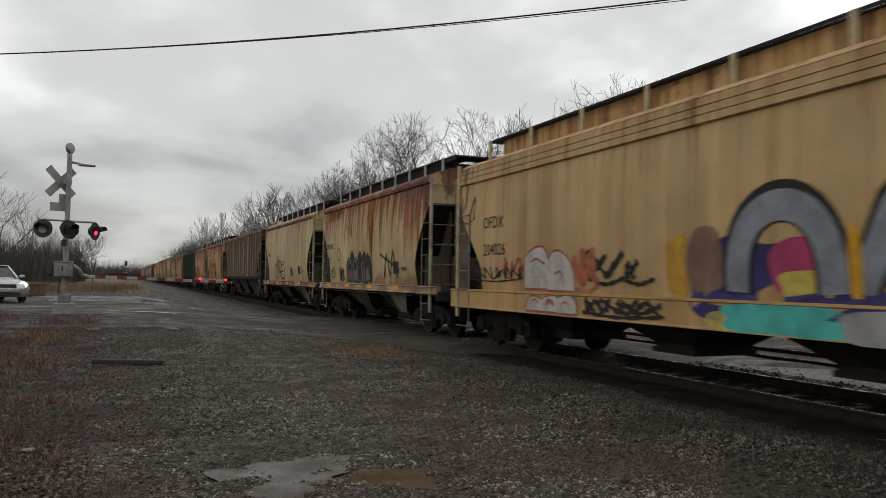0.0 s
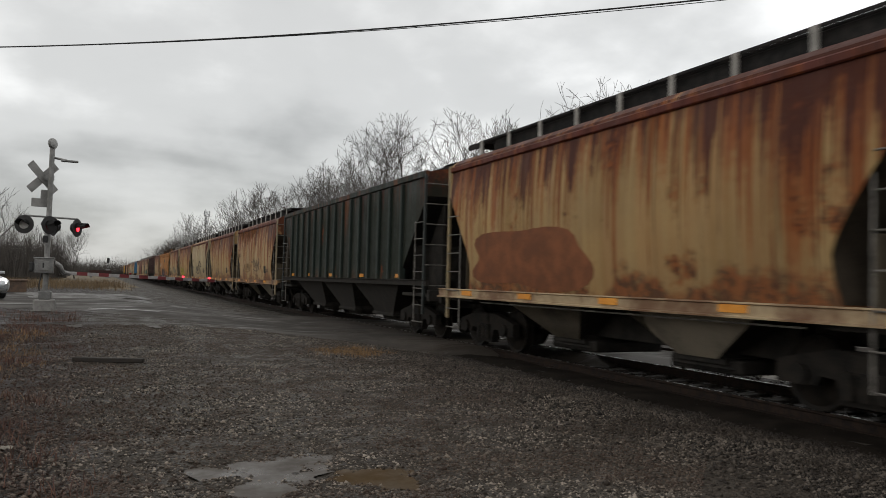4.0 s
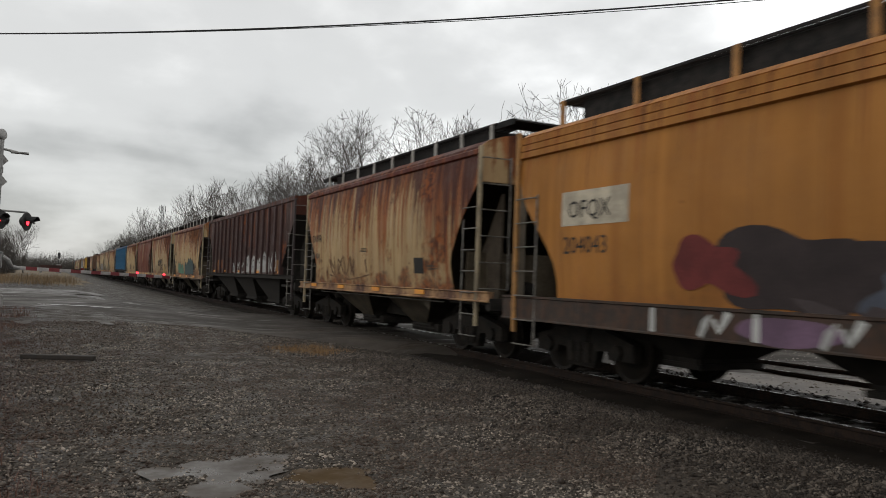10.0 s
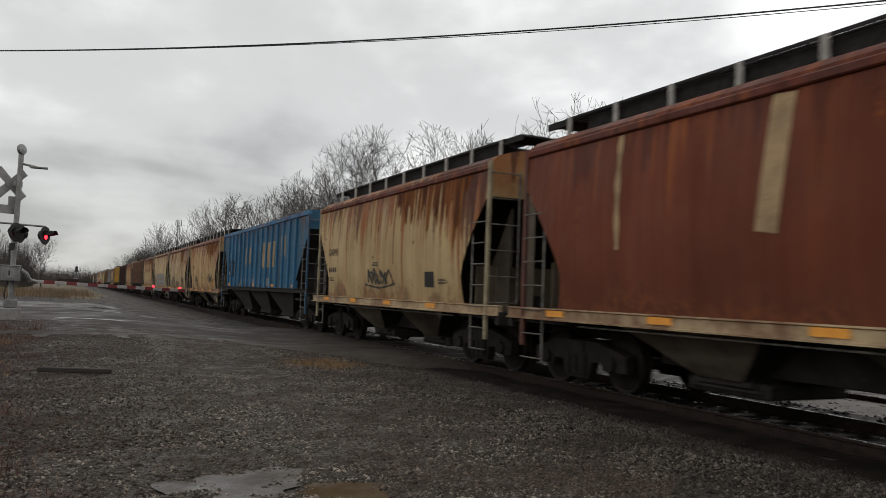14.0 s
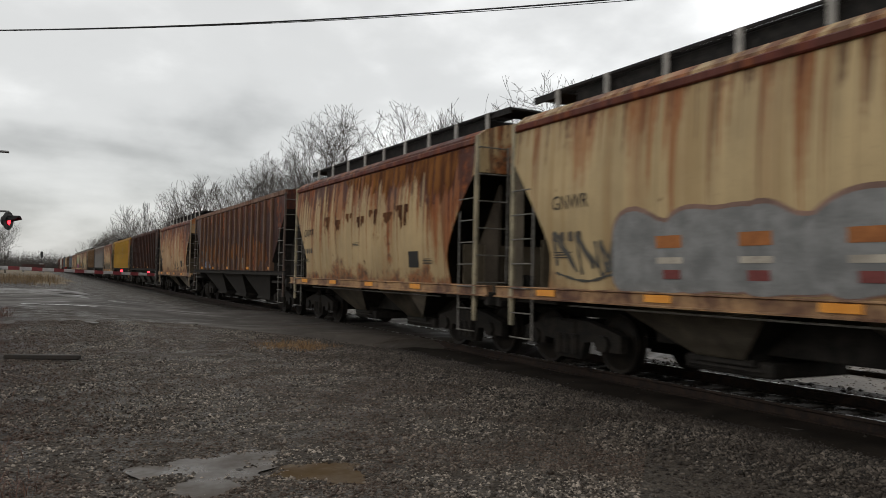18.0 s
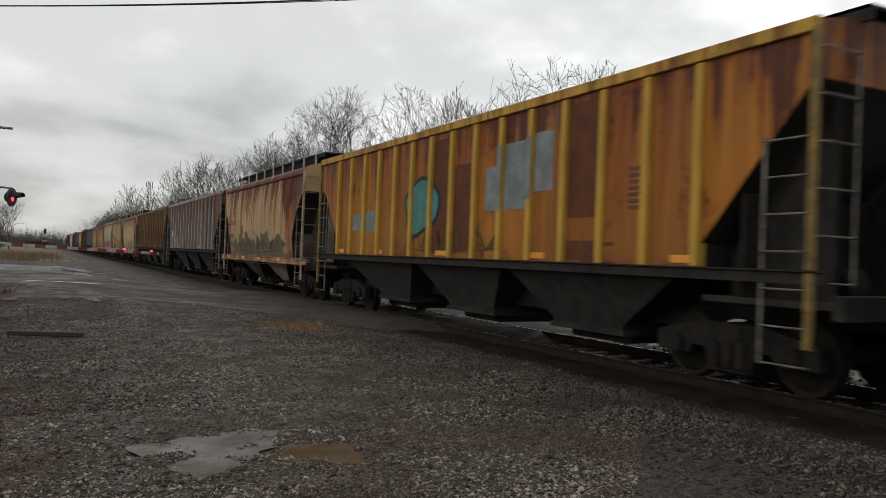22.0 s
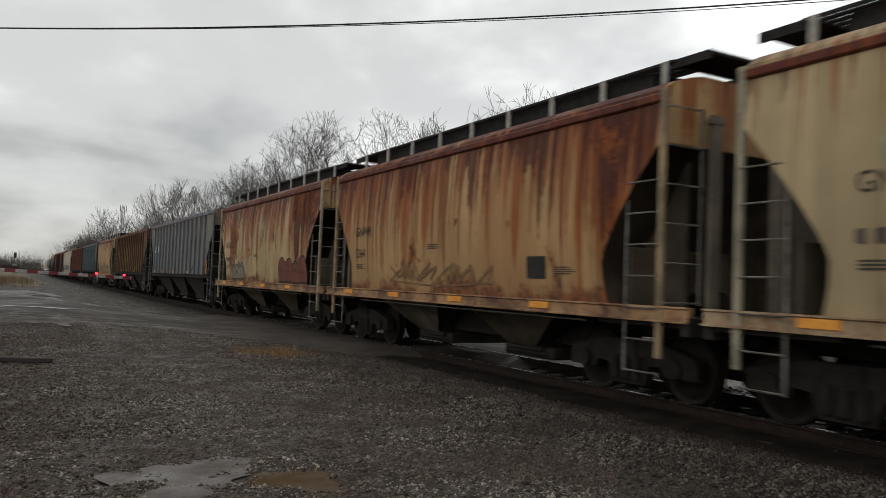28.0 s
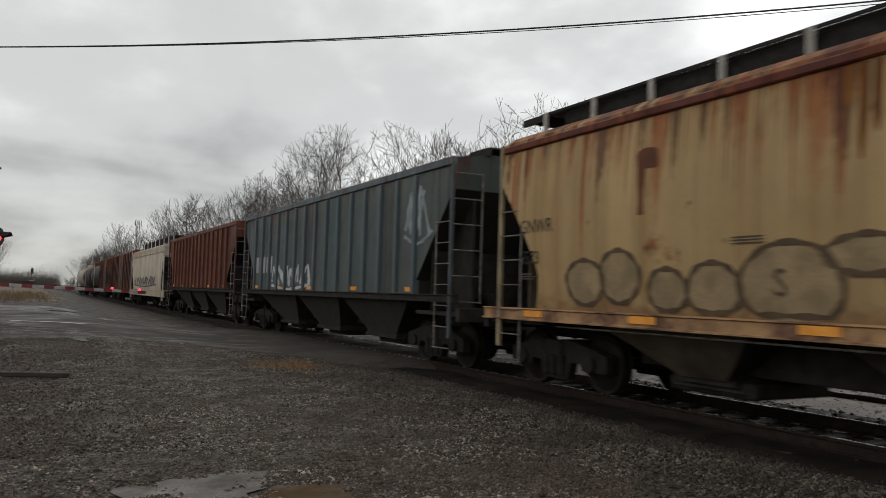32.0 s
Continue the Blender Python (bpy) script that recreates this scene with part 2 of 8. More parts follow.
def worn(name, c1, c2, scale=3.0, rough=0.75, metal=0.0, fine=40.0, spread=20.0, depth=0.2):
    """Two-tone weathered surface with fine grain."""
    m, nt, b = material(name, rough, metal)
    v = coords(nt, (1, 1, 1), spread)
    n1, n2 = noise_tex(nt, v, scale, 5.0, 0.6), noise_tex(nt, v, fine, 3.0)
    fac = math_node(nt, "ADD", math_node(nt, "MULTIPLY", n1, 0.75), math_node(nt, "MULTIPLY", n2, 0.25))
    nt.links.new(mix(nt, ramp(nt, fac, 0.36, 0.64), c1, c2), b.inputs["Base Color"])
    nt.links.new(ramp(nt, n1, 0.3, 0.7, max(0.05, rough - 0.12), min(1, rough + 0.1)), b.inputs["Roughness"])
    bump(nt, b, fac, depth, 0.01)
    return m


def glow(name, color, strength):
    m, nt, b = material(name, 0.3, 0, color)
    b.inputs["Emission Color"].default_value = (*color, 1)
    b.inputs["Emission Strength"].default_value = strength
    return m


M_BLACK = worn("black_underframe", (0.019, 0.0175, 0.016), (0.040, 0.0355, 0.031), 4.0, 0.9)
M_TRUCK = worn("dirty_truck_steel", (0.010, 0.0092, 0.0083), (0.027, 0.0228, 0.019), 5.0, 0.85)
M_WHEEL = worn("wheel_steel", (0.008, 0.007, 0.006), (0.024, 0.019, 0.015), 6.0, 0.65, 0.2)
M_GRATE = worn("roof_walk_steel", (0.012, 0.012, 0.012), (0.035, 0.032, 0.03), 6.0, 0.8)
M_CHORD = worn("rusty_roof_chord", (0.075, 0.026, 0.018), (0.19, 0.075, 0.04), 2.5, 0.8)
M_POST = worn("faded_post", (0.22, 0.21, 0.19), (0.36, 0.34, 0.31), 5.0, 0.7)
M_LADDER = worn("grimy_ladder_paint", (0.10, 0.08, 0.06), (0.26, 0.22, 0.17), 5.0, 0.7)
M_RUNG = worn("worn_rung_steel", (0.06, 0.053, 0.046), (0.20, 0.183, 0.16), 7.0, 0.55, 0.2)
M_SLOPE = worn("dark_end_sheet", (0.036, 0.029, 0.022), (0.082, 0.066, 0.050), 1.2, 0.9)
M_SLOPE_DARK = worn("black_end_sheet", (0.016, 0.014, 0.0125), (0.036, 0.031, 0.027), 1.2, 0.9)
M_PANEL = worn("dull_end_panel", (0.070, 0.056, 0.039), (0.135, 0.110, 0.078), 1.5, 0.85)
M_BAY = worn("grimy_hopper_steel", (0.06, 0.05, 0.038), (0.17, 0.142, 0.108), 1.6, 0.8)
M_ORANGE = worn("orange_reflector", (0.62, 0.23, 0.02), (0.75, 0.32, 0.04), 5.0, 0.5)
M_RAILTOP = worn("polished_rail", (0.32, 0.31, 0.3), (0.45, 0.44, 0.43), 6.0, 0.25, 1.0)
M_RAIL = worn("rusty_rail", (0.012, 0.009, 0.008), (0.03, 0.02, 0.015), 8.0, 0.85)
M_TIE = worn("creosoted_tie", (0.02, 0.017, 0.015), (0.055, 0.047, 0.04), 6.0, 0.75)
M_PLATE = worn("pale_grimy_plate", (0.109, 0.090, 0.066), (0.234, 0.195, 0.144), 1.4, 0.85)
for m in (M_BLACK, M_TRUCK, M_WHEEL, M_GRATE, M_SLOPE, M_PANEL, M_TIE, M_RAIL):          # these dull dark surfaces hardly shine
    m.node_tree.nodes["Principled BSDF"].inputs["Specular IOR Level"].default_value = 0.12


# ---- mesh helpers ----
def smooth01(t):
    t = min(1.0, max(0.0, t))
    return t * t * (3 - 2 * t)


def mesh_of(name, bm, mat=None, sharp=30):
    me = bpy.data.meshes.new(name)
    bmesh.ops.recalc_face_normals(bm, faces=bm.faces)
    bm.to_mesh(me)
    bm.free()
    if sharp:
        me.polygons.foreach_set("use_smooth", [True] * len(me.polygons))
        me.set_sharp_from_angle(angle=radians(sharp))
    if mat:
        me.materials.append(mat)
    return me


def part(name, bm, mat, parent=None, label="", sharp=30):
    ob = new(name, bm if isinstance(bm, bpy.types.Mesh) else mesh_of(name, bm, mat, sharp))
    if parent:
        ob.parent = parent
    return tagged(ob, label)


def box(bm, lo, hi, bevel=0.0):
    x0, y0, z0 = lo
    x1, y1, z1 = hi
    vs = [bm.verts.new(p) for p in ((x0, y0, z0), (x1, y0, z0), (x1, y1, z0), (x0, y1, z0), (x0, y0, z1), (x1, y0, z1), (x1, y1, z1), (x0, y1, z1))]
    fs = [bm.faces.new([vs[i] for i in f]) for f in ((3, 2, 1, 0), (4, 5, 6, 7), (0, 1, 5, 4), (1, 2, 6, 5), (2, 3, 7, 6), (3, 0, 4, 7))]
    if bevel:
        es = list({e for f in fs for e in f.edges})
        bmesh.ops.bevel(bm, geom=es, offset=bevel, segments=1, affect="EDGES")
    return bm


def boxes(*pairs, bevel=0.0):
    bm = bmesh.new()
    for lo, hi in pairs:
        box(bm, lo, hi, bevel)
    return bm


def tube(bm, p, q, r0, r1=None, n=8, caps=True):
    """A tapered round bar from p to q."""
    p, q = Vector(p), Vector(q)
    r1 = r0 if r1 is None else r1
    d = (q - p).normalized()
    a = d.orthogonal().normalized()
    b = d.cross(a)
    rings = []
    for c, r in ((p, r0), (q, r1)):
        rings.append([bm.verts.new(c + (a * math.cos(2 * math.pi * i / n) + b * math.sin(2 * math.pi * i / n)) * r) for i in range(n)])
    for i in range(n):
        bm.faces.new((rings[0][i], rings[0][(i + 1) % n], rings[1][(i + 1) % n], rings[1][i]))
    if caps:
        bm.faces.new(rings[0][::-1])
        bm.faces.new(rings[1])
    return bm


def cable(points, r, n=6):
    """One unbroken round line through the points."""
    bm = bmesh.new()
    rings = []
    for k, p in enumerate(points):
        d = (points[min(k + 1, len(points) - 1)] - points[max(k - 1, 0)]).normalized()
        a = d.cross(Vector((0, 0, 1))).normalized()
        b = a.cross(d)
        rings.append([bm.verts.new(p + (a * math.cos(2 * math.pi * i / n) + b * math.sin(2 * math.pi * i / n)) * r) for i in range(n)])
    for r0, r1 in zip(rings, rings[1:]):
        for i in range(n):
            bm.faces.new((r0[i], r0[(i + 1) % n], r1[(i + 1) % n], r1[i]))
    return bm


def prism(bm, outline, x0, x1):
    """An outline in (y, z), extruded across from x0 to x1."""
    a = [bm.verts.new((x0, y, z)) for y, z in outline]
    b = [bm.verts.new((x1, y, z)) for y, z in outline]
    n = len(outline)
    for i in range(n):
        bm.faces.new((a[i], a[(i + 1) % n], b[(i + 1) % n], b[i]))
    bm.faces.new(a[::-1])
    bm.faces.new(b)
    return bm


def lathe(bm, profile, axis_from, axis_dir, n=20):
    """A profile of (distance along the axis, radius), turned about it."""
    o, d = Vector(axis_from), Vector(axis_dir).normalized()
    a = d.orthogonal().normalized()
    b = d.cross(a)
    rings = [[bm.verts.new(o + d * h + (a * math.cos(2 * math.pi * i / n) + b * math.sin(2 * math.pi * i / n)) * r) for i in range(n)] for h, r in profile]
    for r0, r1 in zip(rings, rings[1:]):
        for i in range(n):
            bm.faces.new((r0[i], r0[(i + 1) % n], r1[(i + 1) % n], r1[i]))
    bm.faces.new(rings[0][::-1])
    bm.faces.new(rings[-1])
    return bm


def paint_over(ob, mat):
    """Give one object its own coat of paint on a shared mesh."""
    ob.material_slots[0].link = "OBJECT"
    ob.material_slots[0].material = mat


def letter_meshes(*words):
    """Flat lettering of height 1 for each word, made while the scene is still small."""
    made = {}
    for body in words:
        cu = bpy.data.curves.new("lettering", "FONT")
        cu.body, cu.size, cu.resolution_u = body, 1.38, 2
        ob = bpy.data.objects.new("lettering", cu)
        scene.collection.objects.link(ob)
        made[body] = bpy.data.meshes.new_from_object(ob.evaluated_get(bpy.context.evaluated_depsgraph_get()))
        bpy.data.objects.remove(ob)
        bpy.data.curves.remove(cu)
    return made


LETTERS = letter_meshes("138", "18", "204", "204026", "204043", "5025", "5157", "5173", "5224", "5364", "5388", "5479", "5573", "85", "AE", "AEX", "G", "GNWR", "OFDX", "OFQX", "S", "X", "lettering", "small dark data plate")


# ---- freight cars: x across, y along, z up from the rail ----
def side_short(z):
    return 1.50 + 0.10 * math.sin(math.pi * min(1, max(0, (z - 1.24) / 2.95)))


def side_long(z):
    return 1.52 + 0.07 * math.sin(math.pi * min(1, max(0, (z - 1.2) / 2.7)))


def side_flat(z):
    return 1.50


def stack(levels, segs=8):
    """A hollow-looking body stacked from level outlines of (z, half width, half length)."""
    bm = bmesh.new()
    rings = []
    for z, w, e in levels:
        ys = [-e + 2 * e * i / segs for i in range(segs + 1)]
        rings.append([bm.verts.new((-w, y, z)) for y in ys] + [bm.verts.new((w, y, z)) for y in reversed(ys)])
    n = len(rings[0])
    for r0, r1 in zip(rings, rings[1:]):
        for i in range(n):
            bm.faces.new((r0[i], r0[(i + 1) % n], r1[(i + 1) % n], r1[i]))
    for r in (rings[0], rings[-1]):
        h = n // 2
        for i in range(h - 1):
            bm.faces.new((r[i], r[i + 1], r[n - 2 - i], r[n - 1 - i]))
    return bm


def truck_parts(parent, y):
    """A two-axle truck; side frames, bolster and wheelsets."""
    tr = new("truck", None)
    tr.parent = parent
    tr.location = (0, y, 0)
    part("bolster", MESH["bolster"], None, tr)
    for s in (-1, 1):
        f = part("side_frame", MESH["side_frame"], None, tr)
        f.location = (s * 1.02, 0, 0)
        for a in (-0.89, 0.89):
            w = part("wheel", MESH["wheel"], None, tr)
            w.matrix_basis = pose(s * 0.75, a, 0.457, 0, 0, 0 if s > 0 else 180)
    for a in (-0.89, 0.89):
        x = part("axle", MESH["axle"], None, tr)
        x.location = (0, a, 0.457)
    return tr


MESH = {}
bm = bmesh.new()
prism(bm, [(-1.25, 0.34), (-1.25, 0.60), (-0.95, 0.68), (-0.45, 0.78), (0.45, 0.78), (0.95, 0.68), (1.25, 0.60), (1.25, 0.34), (0.68, 0.34), (0.62, 0.46), (0.40, 0.44), (0.32, 0.17), (-0.32, 0.17), (-0.40, 0.44), (-0.62, 0.46), (-0.68, 0.34)], -0.08, 0.08)
for a in (-0.89, 0.89):
    tube(bm, (-0.14, a, 0.457), (0.14, a, 0.457), 0.13, n=10)
for a in (-0.2, 0.0, 0.2):
    tube(bm, (-0.1, a, 0.24), (-0.1, a, 0.56), 0.075, n=8)
    tube(bm, (0.1, a, 0.24), (0.1, a, 0.56), 0.075, n=8)
MESH["side_frame"] = mesh_of("side_frame", bm, M_TRUCK)
MESH["bolster"] = mesh_of("bolster", boxes(((-1.15, -0.2, 0.5), (1.15, 0.2, 0.78)), ((-0.3, -0.3, 0.78), (0.3, 0.3, 0.95)), bevel=0.03), M_TRUCK)
bm = bmesh.new()
lathe(bm, [(-0.07, 0.10), (-0.07, 0.36), (-0.05, 0.40), (-0.07, 0.457), (0.05, 0.45), (0.055, 0.48), (0.075, 0.48), (0.075, 0.40), (0.03, 0.36), (0.04, 0.14), (0.08, 0.11)], (0, 0, 0), (-1, 0, 0), 24)
MESH["wheel"] = mesh_of("wheel", bm, M_WHEEL)
bm = bmesh.new()
tube(bm, (-1.1, 0, 0), (1.1, 0, 0), 0.085, n=10)
MESH["axle"] = mesh_of("axle", bm, M_TRUCK)
bm = bmesh.new()
box(bm, (-0.11, 0, 0.80), (0.11, 0.52, 1.02), 0.02)
prism(bm, [(0.45, 0.72), (0.45, 1.10), (0.62, 1.10), (0.70, 0.98), (0.70, 0.84), (0.62, 0.72)], -0.19, 0.10)
tube(bm, (-0.35, 0.1, 0.75), (-0.40, 0.55, 0.42), 0.03, n=6)
MESH["coupler"] = mesh_of("coupler", bm, M_TRUCK)


def ladder_mesh(name, z0, z1, width, rungs, mat, r=0.018, bar=0.026):
    bm = bmesh.new()
    for y in (-width / 2, width / 2):
        box(bm, (-bar / 2, y - bar, z0), (bar / 2, y + bar, z1))
    for i in range(rungs):
        z = z0 + (z1 - z0) * (i + 0.6) / rungs
        tube(bm, (0, -width / 2, z), (0, width / 2, z), r, n=6, caps=False)
    return mesh_of(name, bm, mat)


def corner_ladder(name, z0, z1, rungs, width):
    """Thin rungs from a corner post to a slim upright; the post stands at y = 0, the upright at -width."""
    bm = bmesh.new()
    box(bm, (-0.012, -width - 0.02, z0), (0.012, -width + 0.02, z1), 0.004)
    for i in range(rungs):
        z = z0 + 0.03 + (z1 - z0 - 0.08) * i / (rungs - 1)
        pts = [(0, 0, z), (-0.05, -0.05, z), (-0.05, 0.05 - width, z), (0, -width, z)]
        for p, q in zip(pts, pts[1:]):
            tube(bm, p, q, 0.0125, n=6, caps=False)
    return mesh_of(name, bm, M_RUNG)


def corner_ladders(car, x, y, post_paint, end_rungs=True):
    """A corner post with a side ladder towards the middle and an end ladder across, at all four corners."""
    for s in (-1, 1):
        for a in (-1, 1):
            c = part("corner_post", MESH["corner_post"], None, car); c.location = (s * x, a * y, 0); paint_over(c, post_paint)
            l = part("side_ladder", MESH["side_ladder"], None, car)
            l.matrix_basis = pose(s * x, a * y, 0) @ Matrix.Diagonal((-s, a, 1, 1))
            if end_rungs and s * a > 0:
                l = part("end_ladder", MESH["end_rungs"], None, car)
                l.matrix_basis = pose(s * x, a * (y + 0.04), 0) @ Matrix(((0, s, 0, 0), (-a, 0, 0, 0), (0, 0, 1, 0), (0, 0, 0, 1)))


def roof_walk(length, x0, x1, z):
    """A grated running board: side bars, cross bars and a skirt."""
    bm = bmesh.new()
    h = length / 2
    for k in range(5):
        x = x0 + (x1 - x0) * k / 4
        box(bm, (x - 0.012, -h, z - 0.04), (x + 0.012, h, z))
    n = int(length / 0.12)
    for k in range(n + 1):
        y = -h + length * k / n
        box(bm, (min(x0, x1), y - 0.03, z - 0.03), (max(x0, x1), y + 0.03, z - 0.006))
    return mesh_of("running_board", bm, M_GRATE, 0)


def bay_mesh(y_top0, y_top1, y_bot0, y_bot1, z_top, z_bot, w_top=1.42, w_bot=0.55, mat=None):
    """One hopper bay: slope sheets down to an outlet gate."""
    bm = bmesh.new()
    rings = []
    for z, w, a, c in ((z_top, w_top, y_top0, y_top1), (z_bot + 0.12, w_bot, y_bot0, y_bot1), (z_bot, w_bot, y_bot0, y_bot1)):
        rings.append([bm.verts.new(p) for p in ((-w, a, z), (-w, c, z), (w, c, z), (w, a, z))])
    for r0, r1 in zip(rings, rings[1:]):
        for i in range(4):
            bm.faces.new((r0[i], r0[(i + 1) % 4], r1[(i + 1) % 4], r1[i]))
    bm.faces.new(rings[0]); bm.faces.new(rings[2])
    box(bm, (-w_bot - 0.03, y_bot0 - 0.06, z_bot - 0.03), (w_bot + 0.03, y_bot1 + 0.06, z_bot + 0.05))
    return mesh_of("hopper_bay", bm, mat or M_BAY)


def slanted(corners, s, thick=0.02):
    """A plate of (y, z, half width) corners on one side of a car."""
    bm = bmesh.new()
    bm.faces.new([bm.verts.new((s * w, y, z)) for y, z, w in corners])
    bmesh.ops.solidify(bm, geom=list(bm.faces), thickness=thick)
    return bm


def rolled(outline, half):
    """One rolled section of (x, z) corners, as long as the car."""
    bm = bmesh.new()
    a = [bm.verts.new((x, -half, z)) for x, z in outline]
    b = [bm.verts.new((x, half, z)) for x, z in outline]
    n = len(outline)
    for i in range(n):
        bm.faces.new((a[i], a[(i + 1) % n], b[(i + 1) % n], b[i]))
    bm.faces.new(a[::-1]); bm.faces.new(b)
    return bm


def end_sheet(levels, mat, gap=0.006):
    """The dark sheet on a car's sloping end, for (z, half width, half length) levels."""
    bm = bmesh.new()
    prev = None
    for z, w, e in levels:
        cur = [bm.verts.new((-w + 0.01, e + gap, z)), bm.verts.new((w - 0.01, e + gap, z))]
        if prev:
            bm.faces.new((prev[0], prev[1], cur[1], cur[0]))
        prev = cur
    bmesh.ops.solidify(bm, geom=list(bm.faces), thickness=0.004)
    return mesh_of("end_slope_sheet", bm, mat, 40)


def platform_pieces(deck, sill, draft):
    """The deck over a car's end, its buffer beam and the draft sill under it, as (y0, y1, z0, z1)."""
    out = []
    for name, w, (y0, y1, z0, z1) in (("end_deck", 1.50, deck), ("end_sill", 1.55, sill), ("draft_sill", 0.30, draft)):
        out.append((name, mesh_of(name, boxes(((-w, y0, z0), (w, y1, z1)), bevel=0.01), M_BLACK)))
    return out


def make_meshes():
    # short two-bay car with bowed sides
    e = lambda z: 5.60 if z > 3.4 else 4.62 - 0.12 * math.sin(math.pi * (z - 1.24) / 1.2) if z < 1.84 else 4.50 + 1.10 * ((z - 1.84) / 1.56) ** 1.25
    lv = [(1.22, 1.40, 4.1)] + [(z, side_short(z), e(z)) for z in (1.24, 1.4, 1.6, 1.84, 2.0, 2.2, 2.4, 2.65, 2.9, 3.15, 3.4, 3.41, 3.6, 3.8, 4.0)]
    lv += [(4.10, 1.50, 5.60), (4.21, 1.36, 5.60), (4.31, 1.05, 5.60), (4.36, 0.8, 5.60)]
    MESH["short_body"] = mesh_of("body", stack(lv), M_BAY, 32)
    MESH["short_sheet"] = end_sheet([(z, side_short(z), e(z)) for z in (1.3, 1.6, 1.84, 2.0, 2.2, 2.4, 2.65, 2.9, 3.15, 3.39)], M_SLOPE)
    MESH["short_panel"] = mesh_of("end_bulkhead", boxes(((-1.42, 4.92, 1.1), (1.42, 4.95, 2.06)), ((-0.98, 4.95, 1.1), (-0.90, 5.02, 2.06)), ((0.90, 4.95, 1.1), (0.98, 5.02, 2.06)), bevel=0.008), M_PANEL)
    MESH["short_chord"] = mesh_of("roof_chord", boxes(((-0.045, -5.62, 3.92), (0.04, 5.62, 4.04)), bevel=0.02), M_CHORD)
    MESH["short_sill"] = mesh_of("side_sill", rolled([(-0.05, 1.085), (0.10, 1.085), (0.10, 1.108), (0.052, 1.118), (0.05, 1.25), (0.075, 1.265), (0.07, 1.285), (-0.05, 1.285)], 6.1), M_CHORD)
    MESH["short_walk"] = roof_walk(10.5, -1.02, -0.42, 4.64)
    # shade on the bay faces is put into their black; side plates stay pale
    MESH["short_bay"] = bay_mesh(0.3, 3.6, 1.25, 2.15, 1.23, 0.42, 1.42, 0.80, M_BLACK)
    for s in (-1, 1):
        MESH["short_plate", s] = mesh_of("bay_side_plate", slanted([(0.4, 1.23, 1.45), (3.5, 1.23, 1.45), (2.1, 0.46, 0.87), (1.3, 0.46, 0.87)], s), M_PLATE)
    MESH["outlet_gate"] = mesh_of("outlet_gate", boxes(((-0.74, -0.72, 0.25), (0.74, 0.72, 0.45)), ((-0.80, -0.62, 0.30), (-0.74, 0.62, 0.36)), ((0.74, -0.62, 0.30), (0.80, 0.62, 0.36)), bevel=0.03), M_BLACK)
    MESH["short_coaming"] = mesh_of("hatch_trough", boxes(((-0.90, -4.75, 4.20), (0.90, 4.75, 4.60)), bevel=0.02), M_GRATE)
    MESH["long_coaming"] = mesh_of("hatch_trough", boxes(((-0.90, -7.2, 4.10), (0.90, 7.2, 4.60)), bevel=0.02), M_GRATE)
    MESH["short_tunnel"] = mesh_of("center_sill", boxes(((-0.55, -3.2, 0.52), (0.55, 3.2, 1.22)), bevel=0.02), M_BLACK)
    MESH["short_end"] = platform_pieces((4.4, 6.1, 1.02, 1.10), (5.98, 6.12, 0.92, 1.16), (3.2, 6.1, 0.78, 1.02))
    # pale rod added for the highlight along the sill's lower flange
    MESH["train_line"] = mesh_of("train_line", tube(bmesh.new(), (0, -4.1, 1.02), (0, 4.1, 1.02), 0.014, n=6), M_RUNG)
    MESH["end_post"] = mesh_of("end_post", boxes(((-0.10, 5.60, 1.1), (0.10, 5.68, 3.85)), ((-0.13, 5.595, 3.72), (0.13, 5.69, 3.80)), bevel=0.01), M_PLATE)
    # unseen dark plates added so that the open car ends read as shaded
    MESH["short_web"] = mesh_of("shear_web", prism(bmesh.new(), [(4.5, 1.08), (5.5, 1.08), (5.5, 3.2), (5.0, 2.4), (4.55, 1.8)], -0.03, 0.03), M_SLOPE)
    MESH["rib_web"] = mesh_of("shear_web", prism(bmesh.new(), [(6.6, 1.12), (8.0, 1.12), (8.0, 3.4), (6.6, 1.7)], -0.03, 0.03), M_BLACK)
    MESH["cylinder"] = mesh_of("brake_cylinder", lathe(bmesh.new(), [(0, 0.08), (0.02, 0.17), (0.5, 0.17), (0.52, 0.1), (0.75, 0.05)], (0, -0.3, 0.2), (0, 1, 0), 14), M_TRUCK)
    MESH["corner_post"] = mesh_of("corner_post", boxes(((-0.03, -0.05, 0.62), (0.03, 0.05, 4.08)), ((-0.034, -0.054, 1.02), (0.034, 0.054, 1.14)), bevel=0.008), M_LADDER)
    MESH["side_ladder"] = corner_ladder("side_ladder", 0.40, 2.95, 7, 0.62)
    MESH["end_rungs"] = corner_ladder("end_ladder", 1.30, 3.90, 6, 0.66)
    MESH["walk_post"] = mesh_of("walk_post", boxes(((-0.02, -0.055, 4.10), (0.02, 0.055, 4.64)), bevel=0.006), M_POST)
    MESH["reflector"] = mesh_of("reflector", boxes(((-0.008, -0.24, 0.01), (0.008, 0.24, 0.11))), M_ORANGE)
    MESH["end_walk"] = mesh_of("end_walk", boxes(((-0.95, 5.1, 4.60), (0.95, 5.85, 4.64)), ((-1.0, 5.1, 4.52), (-0.96, 5.85, 4.64)), ((0.96, 5.1, 4.52), (1.0, 5.85, 4.64))), M_GRATE)
    # three-bay car with straight ribbed sides
    e = lambda z: 8.10 if z > 3.55 else 6.55 + 1.55 * (z - 1.75) / 1.8 if z > 1.75 else 6.55
